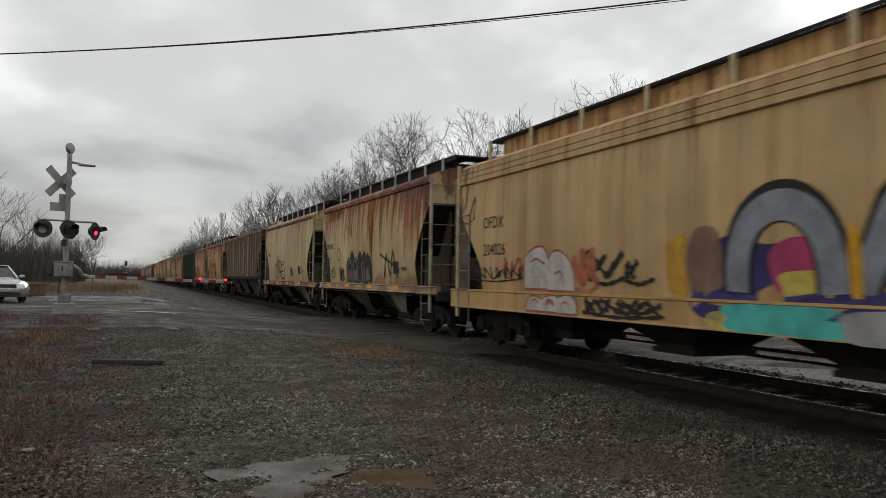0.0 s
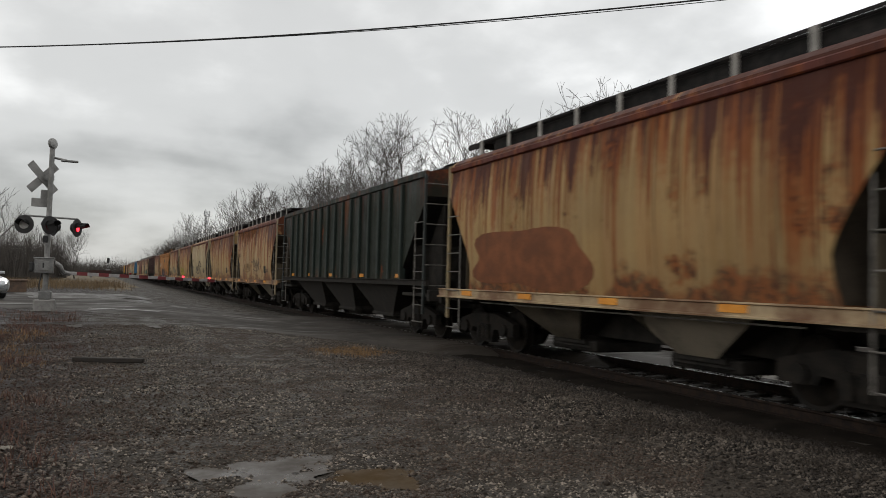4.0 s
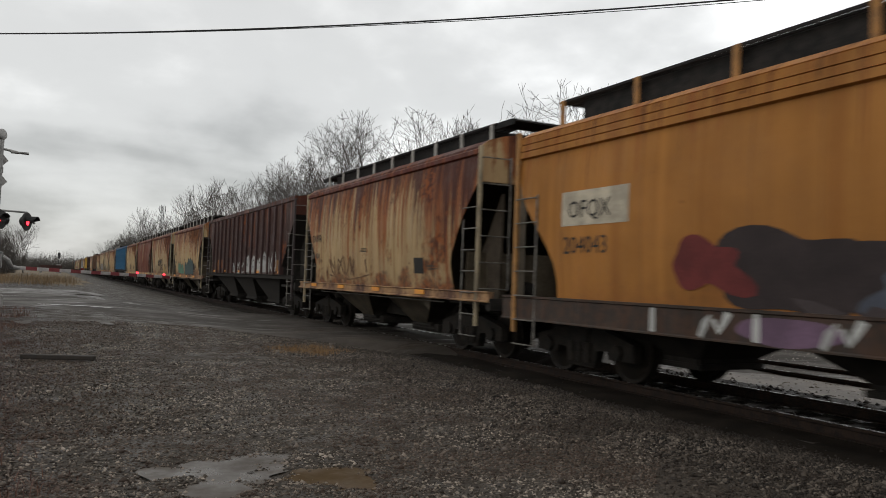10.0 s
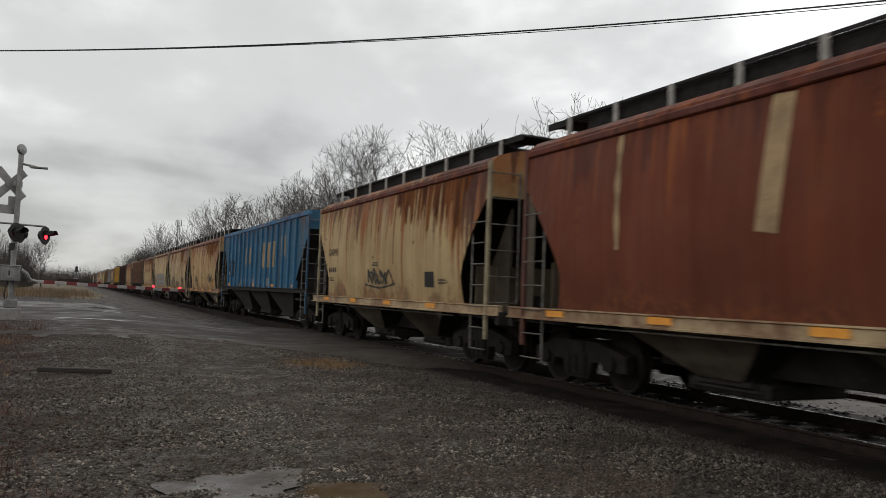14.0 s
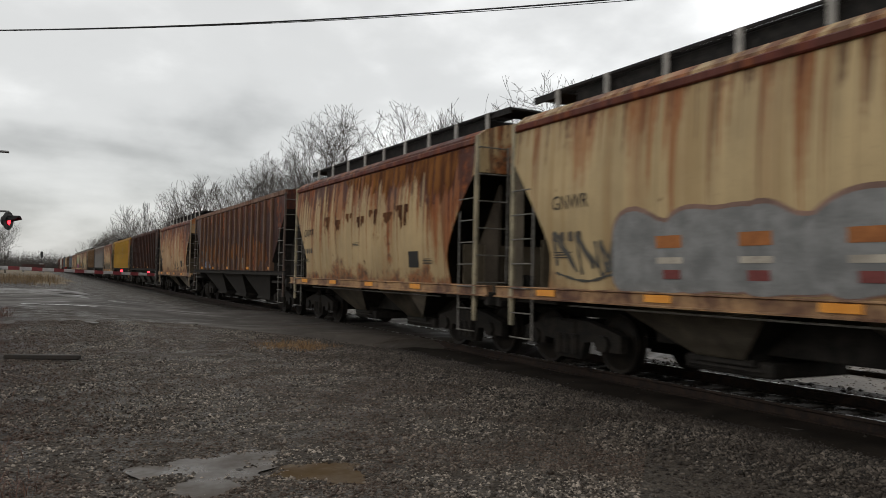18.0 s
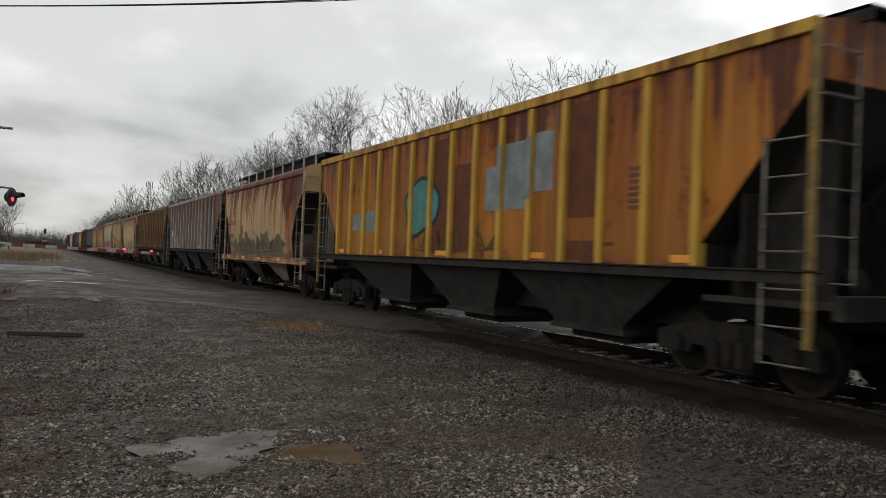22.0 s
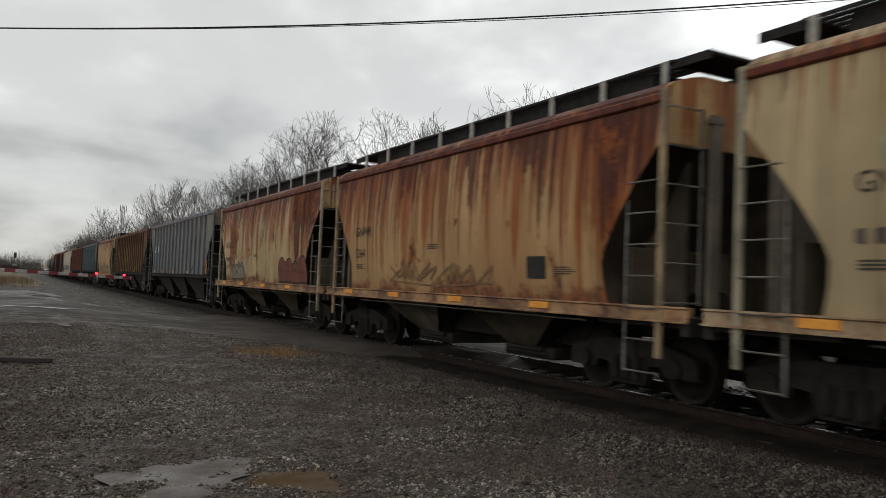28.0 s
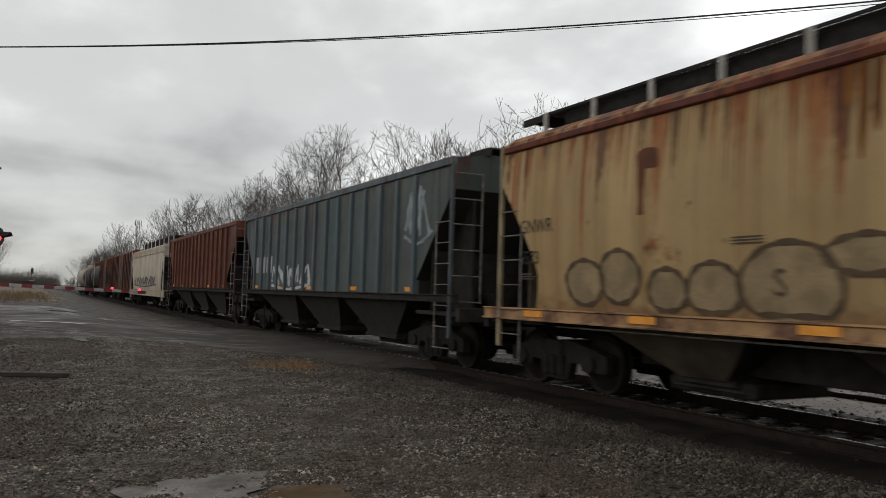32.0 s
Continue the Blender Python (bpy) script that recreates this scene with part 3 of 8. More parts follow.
    lv = [(1.42, 1.40, 6.5)] + [(z, 1.50, e(z)) for z in (1.43, 1.75, 2.2, 2.8, 3.55, 3.56, 4.05)] + [(4.17, 1.46, 8.10), (4.30, 0.75, 8.10)]
    MESH["rib_body"] = mesh_of("body", stack(lv, 12), M_BAY, 25)
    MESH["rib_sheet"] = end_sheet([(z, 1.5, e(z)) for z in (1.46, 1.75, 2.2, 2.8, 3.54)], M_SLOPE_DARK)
    # this black plate is tall enough to block the bright view through the end
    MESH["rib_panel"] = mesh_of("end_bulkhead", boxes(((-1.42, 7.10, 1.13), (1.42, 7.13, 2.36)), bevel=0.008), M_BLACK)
    MESH["rib_chord"] = mesh_of("roof_chord", boxes(((-0.05, -8.13, 4.03), (0.05, 8.13, 4.19)), bevel=0.012), M_CHORD)
    MESH["rib_sill"] = mesh_of("side_sill", rolled([(-0.05, 1.32), (0.05, 1.32), (0.05, 1.44), (0.085, 1.45), (0.085, 1.47), (-0.05, 1.47)], 8.3), M_BLACK)
    MESH["rib"] = mesh_of("rib", boxes(((-0.085, -0.065, 1.46), (0.085, 0.065, 4.0)), bevel=0.014), M_BAY)
    MESH["rib_walk"] = roof_walk(15.0, -0.62, -0.30, 4.44)
    MESH["rib_walk_post"] = mesh_of("walk_post", boxes(((-0.02, -0.05, 4.22), (0.02, 0.05, 4.44))), M_GRATE)
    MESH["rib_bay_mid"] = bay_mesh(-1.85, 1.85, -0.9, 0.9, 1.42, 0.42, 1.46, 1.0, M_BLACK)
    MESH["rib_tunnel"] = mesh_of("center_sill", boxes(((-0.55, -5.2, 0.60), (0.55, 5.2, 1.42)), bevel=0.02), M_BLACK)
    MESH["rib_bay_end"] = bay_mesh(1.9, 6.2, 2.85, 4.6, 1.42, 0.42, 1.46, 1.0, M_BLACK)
    MESH["rib_end"] = platform_pieces((6.6, 8.5, 1.05, 1.13), (8.40, 8.54, 0.95, 1.22), (4.8, 8.5, 0.78, 1.05))
    MESH["rib_end_walk"] = mesh_of("end_walk", boxes(((-0.75, 7.4, 4.40), (0.75, 8.2, 4.44)), ((-0.75, 7.4, 4.26), (-0.70, 8.2, 4.44)), ((0.70, 7.4, 4.26), (0.75, 8.2, 4.44))), M_GRATE)
    # long four-bay car with smooth sides and a deep side sill
    e = lambda z: 8.05 if z > 3.3 else 6.9 + 1.15 * smooth01((z - 1.5) / 1.8) if z > 1.5 else 6.9
    lv = [(1.2, 1.40, 6.85)] + [(z, side_long(z), e(z)) for z in (1.22, 1.5, 1.8, 2.1, 2.4, 2.7, 3.0, 3.3, 3.31, 3.6)]
    for k in range(3):
        z = 3.62 + k * 0.12
        lv += [(z, 1.60 - k * 0.012, 8.05), (z + 0.10, 1.60 - k * 0.012, 8.05), (z + 0.105, 1.565 - k * 0.012, 8.05), (z + 0.118, 1.565 - k * 0.012, 8.05)]
    lv += [(3.99, 1.55, 8.05), (4.10, 1.38, 8.05), (4.22, 0.8, 8.05)]
    MESH["long_body"] = mesh_of("body", stack(lv, 12), M_BAY, 28)
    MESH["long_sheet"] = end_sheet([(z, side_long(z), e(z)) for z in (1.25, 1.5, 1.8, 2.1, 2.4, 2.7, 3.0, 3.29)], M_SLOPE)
    MESH["long_sill"] = mesh_of("side_sill", rolled([(-0.05, 0.84), (0.06, 0.84), (0.06, 0.86), (0.05, 0.875), (0.05, 1.20), (0.07, 1.215), (0.07, 1.25), (-0.05, 1.25)], 8.45), M_BAY)
    MESH["long_walk"] = roof_walk(15.4, -1.02, -0.42, 4.64)
    MESH["long_end"] = platform_pieces((7.2, 8.5, 1.05, 1.13), (8.38, 8.52, 0.9, 1.20), (5.4, 8.5, 0.78, 1.05))
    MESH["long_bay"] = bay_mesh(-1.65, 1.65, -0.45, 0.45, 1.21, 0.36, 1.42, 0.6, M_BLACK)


make_meshes()
TURNED = pose(0, 0, 0, 0, 0, 180)


def both_ends(name, mesh, parent, label=""):
    """The same piece at the far and at the near end of a car."""
    out = []
    for m in (Matrix.Identity(4), TURNED):
        ob = part(name, mesh, None, parent, label)
        ob.matrix_basis = m
        out.append(ob)
    return out


def couplers(parent, y):
    for a, m in ((y, pose(0, y, 0)), (-y, pose(0, -y, 0, 0, 0, 180))):
        c = part("coupler", MESH["coupler"], None, parent)
        c.matrix_basis = m


def short_hopper(paint, chord, trim, sill):
    car = new("covered_hopper_car", None)
    paint_over(part("body", MESH["short_body"], None, car), paint)
    for s in (-1, 1):
        c = part("roof_chord", MESH["short_chord"], None, car); c.location.x = s * 1.53; paint_over(c, chord)
        c = part("side_sill", MESH["short_sill"], None, car); c.matrix_basis = pose(s * 1.51, 0, 0, 0, 0, 0 if s > 0 else 180); paint_over(c, sill)
        w = part("running_board", MESH["short_walk"], None, car); w.matrix_basis = pose(0, 0, 0, 0, 0, 0 if s < 0 else 180)
        for k in range(9):
            p = part("walk_post", MESH["walk_post"], None, car); p.location = (s * 1.03, -5.1 + 1.275 * k, 0)
        for y in (-3.1, -0.5, 2.1, 4.6):
            r = part("reflector", MESH["reflector"], None, car, "orange reflective strip"); r.location = (s * 1.572, y, 1.14)
    both_ends("end_slope_sheet", MESH["short_sheet"], car, "dark sloping end sheet")
    both_ends("end_bulkhead", MESH["short_panel"], car)
    for name, mesh in MESH["short_end"]:
        both_ends(name, mesh, car)
    for x in (-1.47, 1.47):
        part("train_line", MESH["train_line"], None, car).location.x = x
    for x in (-0.62, 0.62):
        for w in both_ends("end_post", MESH["end_post"], car):
            w.matrix_basis = pose(x, 0, 0) @ w.matrix_basis
    corner_ladders(car, 1.55, 5.62, trim)
    both_ends("hopper_bay", MESH["short_bay"], car)
    for y in (-1.7, 1.7):
        part("outlet_gate", MESH["outlet_gate"], None, car).location.y = y
    for s in (-1, 1):
        both_ends("bay_side_plate", MESH["short_plate", s], car, "pale grimy hopper side plate")
    part("center_sill", MESH["short_tunnel"], None, car)
    for x in (-0.95, 0.95):
        for w in both_ends("shear_web", MESH["short_web"], car):
            w.matrix_basis = pose(x, 0, 0) @ w.matrix_basis
    for a in (-1, 1):
        c = part("brake_cylinder", MESH["cylinder"], None, car); c.location = (0.35 * a, a * 5.3, 1.12)
    both_ends("end_walk", MESH["end_walk"], car)
    part("hatch_trough", MESH["short_coaming"], None, car)
    for y in (-4.6, 4.6):
        truck_parts(car, y)
    couplers(car, 5.98)
    return car


def ribbed_hopper(paint, chord, trim, rib_paint, ribs=15):
    car = new("covered_hopper_car", None)
    paint_over(part("body", MESH["rib_body"], None, car), paint)
    for s in (-1, 1):
        c = part("roof_chord", MESH["rib_chord"], None, car); c.location.x = s * 1.50; paint_over(c, chord)
        c = part("side_sill", MESH["rib_sill"], None, car); c.matrix_basis = pose(s * 1.50, 0, 0, 0, 0, 0 if s > 0 else 180)
        w = part("running_board", MESH["rib_walk"], None, car); w.matrix_basis = pose(0, 0, 0, 0, 0, 0 if s < 0 else 180)
        for k in range(ribs):
            r = part("rib", MESH["rib"], None, car); r.location = (s * 1.50, -6.5 + 13.0 * k / (ribs - 1), 0); paint_over(r, rib_paint)
        for k in range(7):
            p = part("walk_post", MESH["rib_walk_post"], None, car); p.location = (s * 0.62, -6.9 + 2.3 * k, 0)
        for y in (-6.3, -3.0, 0.4, 3.7, 6.3):
            r = part("reflector", MESH["reflector"], None, car, "orange reflective strip"); r.location = (s * 1.512, y, 1.50)
    both_ends("end_slope_sheet", MESH["rib_sheet"], car, "dark sloping end sheet")
    both_ends("end_bulkhead", MESH["rib_panel"], car)
    for name, mesh in MESH["rib_end"]:
        both_ends(name, mesh, car)
    both_ends("end_walk", MESH["rib_end_walk"], car)
    both_ends("hopper_bay", MESH["rib_bay_end"], car)
    part("hopper_bay", MESH["rib_bay_mid"], None, car)
    for y in (-3.72, 0.0, 3.72):
        part("outlet_gate", MESH["outlet_gate"], None, car).location.y = y
    part("center_sill", MESH["rib_tunnel"], None, car)
    for x in (-0.95, 0.95):
        for w in both_ends("shear_web", MESH["rib_web"], car):
            w.matrix_basis = pose(x, 0, 0) @ w.matrix_basis
    for a in (-1, 1):
        c = part("brake_cylinder", MESH["cylinder"], None, car); c.location = (0.35 * a, a * 7.6, 1.14)
    corner_ladders(car, 1.53, 8.12, trim)
    for y in (-6.7, 6.7):
        truck_parts(car, y)
    couplers(car, 8.2)
    return car


def long_hopper(paint, sill, trim, trough=None):
    car = new("covered_hopper_car", None)
    paint_over(part("body", MESH["long_body"], None, car), paint)
    for s in (-1, 1):
        c = part("side_sill", MESH["long_sill"], None, car); c.matrix_basis = pose(s * 1.55, 0, 0, 0, 0, 0 if s > 0 else 180); paint_over(c, sill)
        w = part("running_board", MESH["long_walk"], None, car); w.matrix_basis = pose(0, 0, 0, 0, 0, 0 if s < 0 else 180)
        for k in range(9):
            p = part("walk_post", MESH["walk_post"], None, car); p.location = (s * 1.03, -7.6 + 1.9 * k, 0); paint_over(p, trim)
    both_ends("end_slope_sheet", MESH["long_sheet"], car, "dark sloping end sheet")
    for name, mesh in MESH["long_end"]:
        both_ends(name, mesh, car)
    for y in (-5.2, -1.75, 1.75, 5.2):
        b = part("hopper_bay", MESH["long_bay"], None, car); b.location.y = y
    h = part("hatch_trough", MESH["long_coaming"], None, car)
    if trough:
        paint_over(h, trough)
    corner_ladders(car, 1.60, 8.07, trim)
    for y in (-6.8, 6.8):
        truck_parts(car, y)
    couplers(car, 8.4)
    return car


def boxcar(paint, rib_paint):
    car = new("boxcar", None)
    lv = [(1.05, 1.45, 7.3), (1.06, 1.50, 7.3), (4.2, 1.50, 7.3), (4.3, 1.45, 7.3), (4.5, 0.3, 7.3)]
    paint_over(part("body", mesh_of("body", stack(lv), M_BAY, 25), None, car), paint)
    rib = mesh_of("side_post", boxes(((-0.06, -0.05, 1.1), (0.06, 0.05, 4.15)), bevel=0.01), M_BAY)
    door = boxes(((-0.05, -1.5, 1.2), (0.05, 1.5, 4.0)), ((-0.09, -1.45, 1.9), (0.09, 1.45, 1.98)), ((-0.09, -1.45, 2.9), (0.09, 1.45, 2.98)), bevel=0.01)
    door = mesh_of("door", door, M_BAY)
    for s in (-1, 1):
        for y in (-7.2, -6.1, -5.0, -3.9, -2.8, -1.7, 1.7, 2.8, 3.9, 5.0, 6.1, 7.2):
            r = part("side_post", rib, None, car); r.location = (s * 1.5, y, 0); paint_over(r, rib_paint)
        d = part("door", door, None, car); d.location.x = s * 1.53; paint_over(d, paint)
    part("center_sill", boxes(((-0.35, -7.4, 0.75), (0.35, 7.4, 1.06)), bevel=0.01), M_BLACK, car)
    for y in (-5.4, 5.4):
        truck_parts(car, y)
    couplers(car, 7.2)
    return car


def tank_car(paint):
    car = new("tank_car", None)
    bm = bmesh.new()
    lathe(bm, [(-7.0, 0.2), (-6.95, 0.7), (-6.75, 1.15), (-6.4, 1.42), (-6.0, 1.5), (6.0, 1.5), (6.4, 1.42), (6.75, 1.15), (6.95, 0.7), (7.0, 0.2)], (0, 0, 2.62), (0, 1, 0), 32)
    part("tank", bm, paint, car)
    bm = bmesh.new()
    lathe(bm, [(0, 0.5), (0.55, 0.5), (0.6, 0.4)], (0, 0, 4.0), (0, 0, 1), 16)
    part("dome", bm, paint, car)
    bm = boxes(((-0.8, -1.6, 4.1), (-0.74, 1.6, 4.14)), ((-0.8, -1.6, 4.9), (-0.76, 1.6, 4.94)), ((0.74, -1.6, 4.1), (0.8, 1.6, 4.14)))
    for y in (-1.6, 0, 1.6):
        tube(bm, (-0.78, y, 4.0), (-0.78, y, 4.92), 0.03, n=6)
    part("platform_railing", bm, M_POST, car)
    part("center_sill", boxes(((-0.4, -7.5, 0.78), (0.4, 7.5, 1.2)), ((-1.4, -7.5, 1.05), (1.4, -6.6, 1.15)), ((-1.4, 6.6, 1.05), (1.4, 7.5, 1.15)), bevel=0.01), M_BLACK, car)
    l = part("side_ladder", ladder_mesh("side_ladder", 0.8, 4.2, 0.5, 9, M_POST), None, car)
    l.location = (-1.53, 0, 0)
    for y in (-5.6, 5.6):
        truck_parts(car, y)
    couplers(car, 7.3)
    return car


# ---- the train ----
TAN, CREAM, ORANGE = (0.50, 0.40, 0.235), (0.56, 0.50, 0.36), (0.42, 0.20, 0.06)
# kind, rear joint along the train, paint, rust, dark stain, grime, second colour, label
CONSIST = [
    ("long", 16.8, (0.52, 0.40, 0.235), 0.10, 0.02, 0.15, (0.55, 0.40, 0.2), "long cream-tan covered hopper car with a deep sill and bright graffiti"),
    ("short", 29.6, (0.55, 0.47, 0.31), 0.46, 0.12, 0.3, TAN, "cream covered hopper car with rust streaks and black scrawls"),
    ("short", 42.7, (0.50, 0.44, 0.295), 0.18, 0.06, 0.3, ORANGE, "pale cream covered hopper car with a black graffiti tag"),
    ("rib", 60.6, (0.155, 0.118, 0.082), 0.52, 0.60, 0.25, (0.205, 0.165, 0.122), "ribbed covered hopper car of grey-brown rusted steel"),
    ("short", 73.2, (0.50, 0.38, 0.21), 0.52, 0.22, 0.3, TAN, "ochre covered hopper car with rust and block graffiti"),
    ("short", 85.9, (0.48, 0.36, 0.19), 0.55, 0.30, 0.3, TAN, "tan covered hopper car streaked with brown rust"),
    ("rib", 103.6, (0.022, 0.032, 0.027), 0.10, 0.2, 0.2, (0.03, 0.042, 0.036), "ribbed covered hopper car of very dark green steel"),
    ("short", 116.6, (0.52, 0.41, 0.25), 0.60, 0.20, 0.3, ORANGE, "tan covered hopper car with heavy rust along the eaves"),
    ("short", 129.2, (0.48, 0.37, 0.21), 0.62, 0.25, 0.3, ORANGE, "tan covered hopper car with long rust runs"),
    ("short", 141.8, (0.51, 0.45, 0.315), 0.20, 0.14, 0.25, ORANGE, "cream covered hopper car with black graffiti"),
    ("short", 154.6, (0.49, 0.36, 0.19), 0.58, 0.25, 0.3, ORANGE, "rusty ochre covered hopper car with yellow graffiti"),
    ("short", 167.3, (0.52, 0.44, 0.28), 0.60, 0.22, 0.3, CREAM, "cream covered hopper car with wide rust streaks"),
    ("long", 184.6, (0.44, 0.215, 0.06), 0.16, 0.08, 0.15, (0.05, 0.05, 0.052), "long orange-brown covered hopper car with a dark sill and graffiti"),
    ("short", 197.2, (0.50, 0.40, 0.25), 0.66, 0.30, 0.3, ORANGE, "tan covered hopper car with red-brown rust"),
    ("rib", 215.1, (0.062, 0.036, 0.037), 0.22, 0.26, 0.3, (0.085, 0.05, 0.048), "ribbed covered hopper car of dark maroon-brown steel with white graffiti"),
    ("short", 228.3, (0.52, 0.43, 0.27), 0.58, 0.22, 0.3, ORANGE, "tan covered hopper car with teal graffiti"),
    ("short", 241.0, (0.55, 0.48, 0.33), 0.62, 0.20, 0.3, CREAM, "cream covered hopper car with rust runs and black graffiti"),
    ("short", 253.5, (0.17, 0.05, 0.028), 0.25, 0.25, 0.3, CREAM, "dark red rusted covered hopper car with one pale stripe"),
    ("short", 266.2, (0.53, 0.44, 0.27), 0.42, 0.16, 0.3, TAN, "tan covered hopper car with small black marks"),
    ("rib", 283.8, (0.04, 0.15, 0.30), 0.16, 0.18, 0.2, (0.055, 0.19, 0.36), "ribbed covered hopper car of faded blue with tan patches"),
    ("short", 296.4, (0.53, 0.41, 0.24), 0.46, 0.14, 0.25, ORANGE, "tan covered hopper car with orange strips on its side"),
    ("short", 308.9, (0.49, 0.42, 0.285), 0.40, 0.14, 0.3, ORANGE, "cream covered hopper car with a few rust runs"),
    ("short", 321.5, (0.54, 0.46, 0.30), 0.28, 0.10, 0.3, ORANGE, "cream covered hopper car with a grey graffiti band"),
    ("short", 333.9, (0.53, 0.44, 0.28), 0.52, 0.34, 0.3, ORANGE, "cream covered hopper car blotched with dark rust"),
    ("rib", 351.6, (0.055, 0.024, 0.023), 0.30, 0.40, 0.35, (0.20, 0.115, 0.075), "ribbed covered hopper car of brown rusted steel"),
    ("short", 364.4, (0.52, 0.40, 0.26), 0.58, 0.30, 0.35, ORANGE, "tan covered hopper car with rust and grime"),
    ("rib", 382.0, (0.040, 0.018, 0.014), 0.26, 0.30, 0.3, (0.052, 0.024, 0.019), "ribbed covered hopper car of dark brown steel with faded patches"),
    ("rib", 400.1, (0.44, 0.195, 0.035), 0.85, 0.30, 0.25, (0.56, 0.34, 0.06), "ribbed covered hopper car of dirty yellow with teal graffiti"),
    ("short", 412.8, (0.50, 0.40, 0.26), 0.50, 0.28, 0.45, ORANGE, "tan covered hopper car with dark mud along its lower side"),
    ("rib", 430.0, (0.17, 0.085, 0.062), 0.52, 0.42, 0.3, (0.36, 0.36, 0.36), "ribbed covered hopper car of faded grey and red-brown"),
    ("rib", 447.4, (0.150, 0.085, 0.043), 0.34, 0.34, 0.3, (0.19, 0.115, 0.06), "ribbed covered hopper car of weathered brown"),
    ("short", 460.2, (0.53, 0.46, 0.30), 0.45, 0.18, 0.3, ORANGE, "cream covered hopper car with grey grime"),
    ("short", 472.6, (0.46, 0.39, 0.26), 0.42, 0.18, 0.3, ORANGE, "cream covered hopper car with pitted rust and orange graffiti"),
    ("short", 485.1, (0.50, 0.44, 0.305), 0.22, 0.10, 0.25, (0.5, 0.4, 0.3), "cream covered hopper car with pink and green graffiti"),
    ("short", 497.5, (0.50, 0.36, 0.20), 0.66, 0.20, 0.3, ORANGE, "ochre covered hopper car with rust all over"),
    ("short", 509.9, (0.54, 0.46, 0.30), 0.55, 0.34, 0.3, ORANGE, "cream covered hopper car with dark rust blots"),
    ("rib", 527.7, (0.20, 0.215, 0.225), 0.06, 0.05, 0.2, (0.185, 0.21, 0.245), "ribbed covered hopper car of plain grey"),
    ("rib", 545.3, (0.125, 0.080, 0.042), 0.36, 0.34, 0.3, (0.125, 0.075, 0.042), "ribbed covered hopper car of brown with ochre patches"),
    ("short", 559.0, (0.47, 0.37, 0.215), 0.34, 0.16, 0.3, ORANGE, "tan covered hopper car with round brown graffiti"),
    ("rib", 576.3, (0.10, 0.135, 0.155), 0.08, 0.10, 0.25, (0.12, 0.155, 0.175), "ribbed covered hopper car of blue-grey with white graffiti"),
    ("rib", 594.4, (0.135, 0.045, 0.032), 0.25, 0.20, 0.3, (0.16, 0.06, 0.04), "ribbed covered hopper car of red-brown"),
    ("long", 612.2, (0.55, 0.55, 0.53), 0.06, 0.05, 0.2, (0.5, 0.48, 0.42), "long whitish covered hopper car"),
    ("box", 627.8, (0.07, 0.03, 0.026), 0.2, 0.2, 0.2, (0.075, 0.032, 0.028), "dark maroon steel boxcar with ribbed sides"),
    ("box", 643.4, (0.06, 0.027, 0.024), 0.2, 0.2, 0.2, (0.065, 0.03, 0.026), "dark maroon steel boxcar with ribbed sides"),
    ("tank", 658.8, (0.03, 0.03, 0.032), 0.1, 0.1, 0.2, None, "black tank car with a white platform railing"),
    ("tank", 674.2, (0.03, 0.03, 0.032), 0.1, 0.1, 0.2, None, "black tank car with a white platform railing"),
    ("tank", 689.6, (0.45, 0.45, 0.44), 0.1, 0.1, 0.2, None, "white tank car with grime"),
]
JOINTS = [-1.1] + [c[1] for c in CONSIST]
# how far the train has rolled at each time
ROLLED = [(0, 0.0), (2, 34.98), (4, 69.64), (6, 104.13), (8, 138.56), (10, 172.98), (12, 207.38), (14, 241.74), (16, 276.04), (18, 310.22), (20, 344.25), (22, 378.11), (24, 411.81), (26, 445.41), (28, 479.02), (30, 512.81), (32, 547.03)]
TRAIN = []
M_ORANGE_SILL = worn("sill_orange_rust", (0.070, 0.025, 0.014), (0.37, 0.22, 0.105), 1.3, 0.8, 0.0, 9.0)


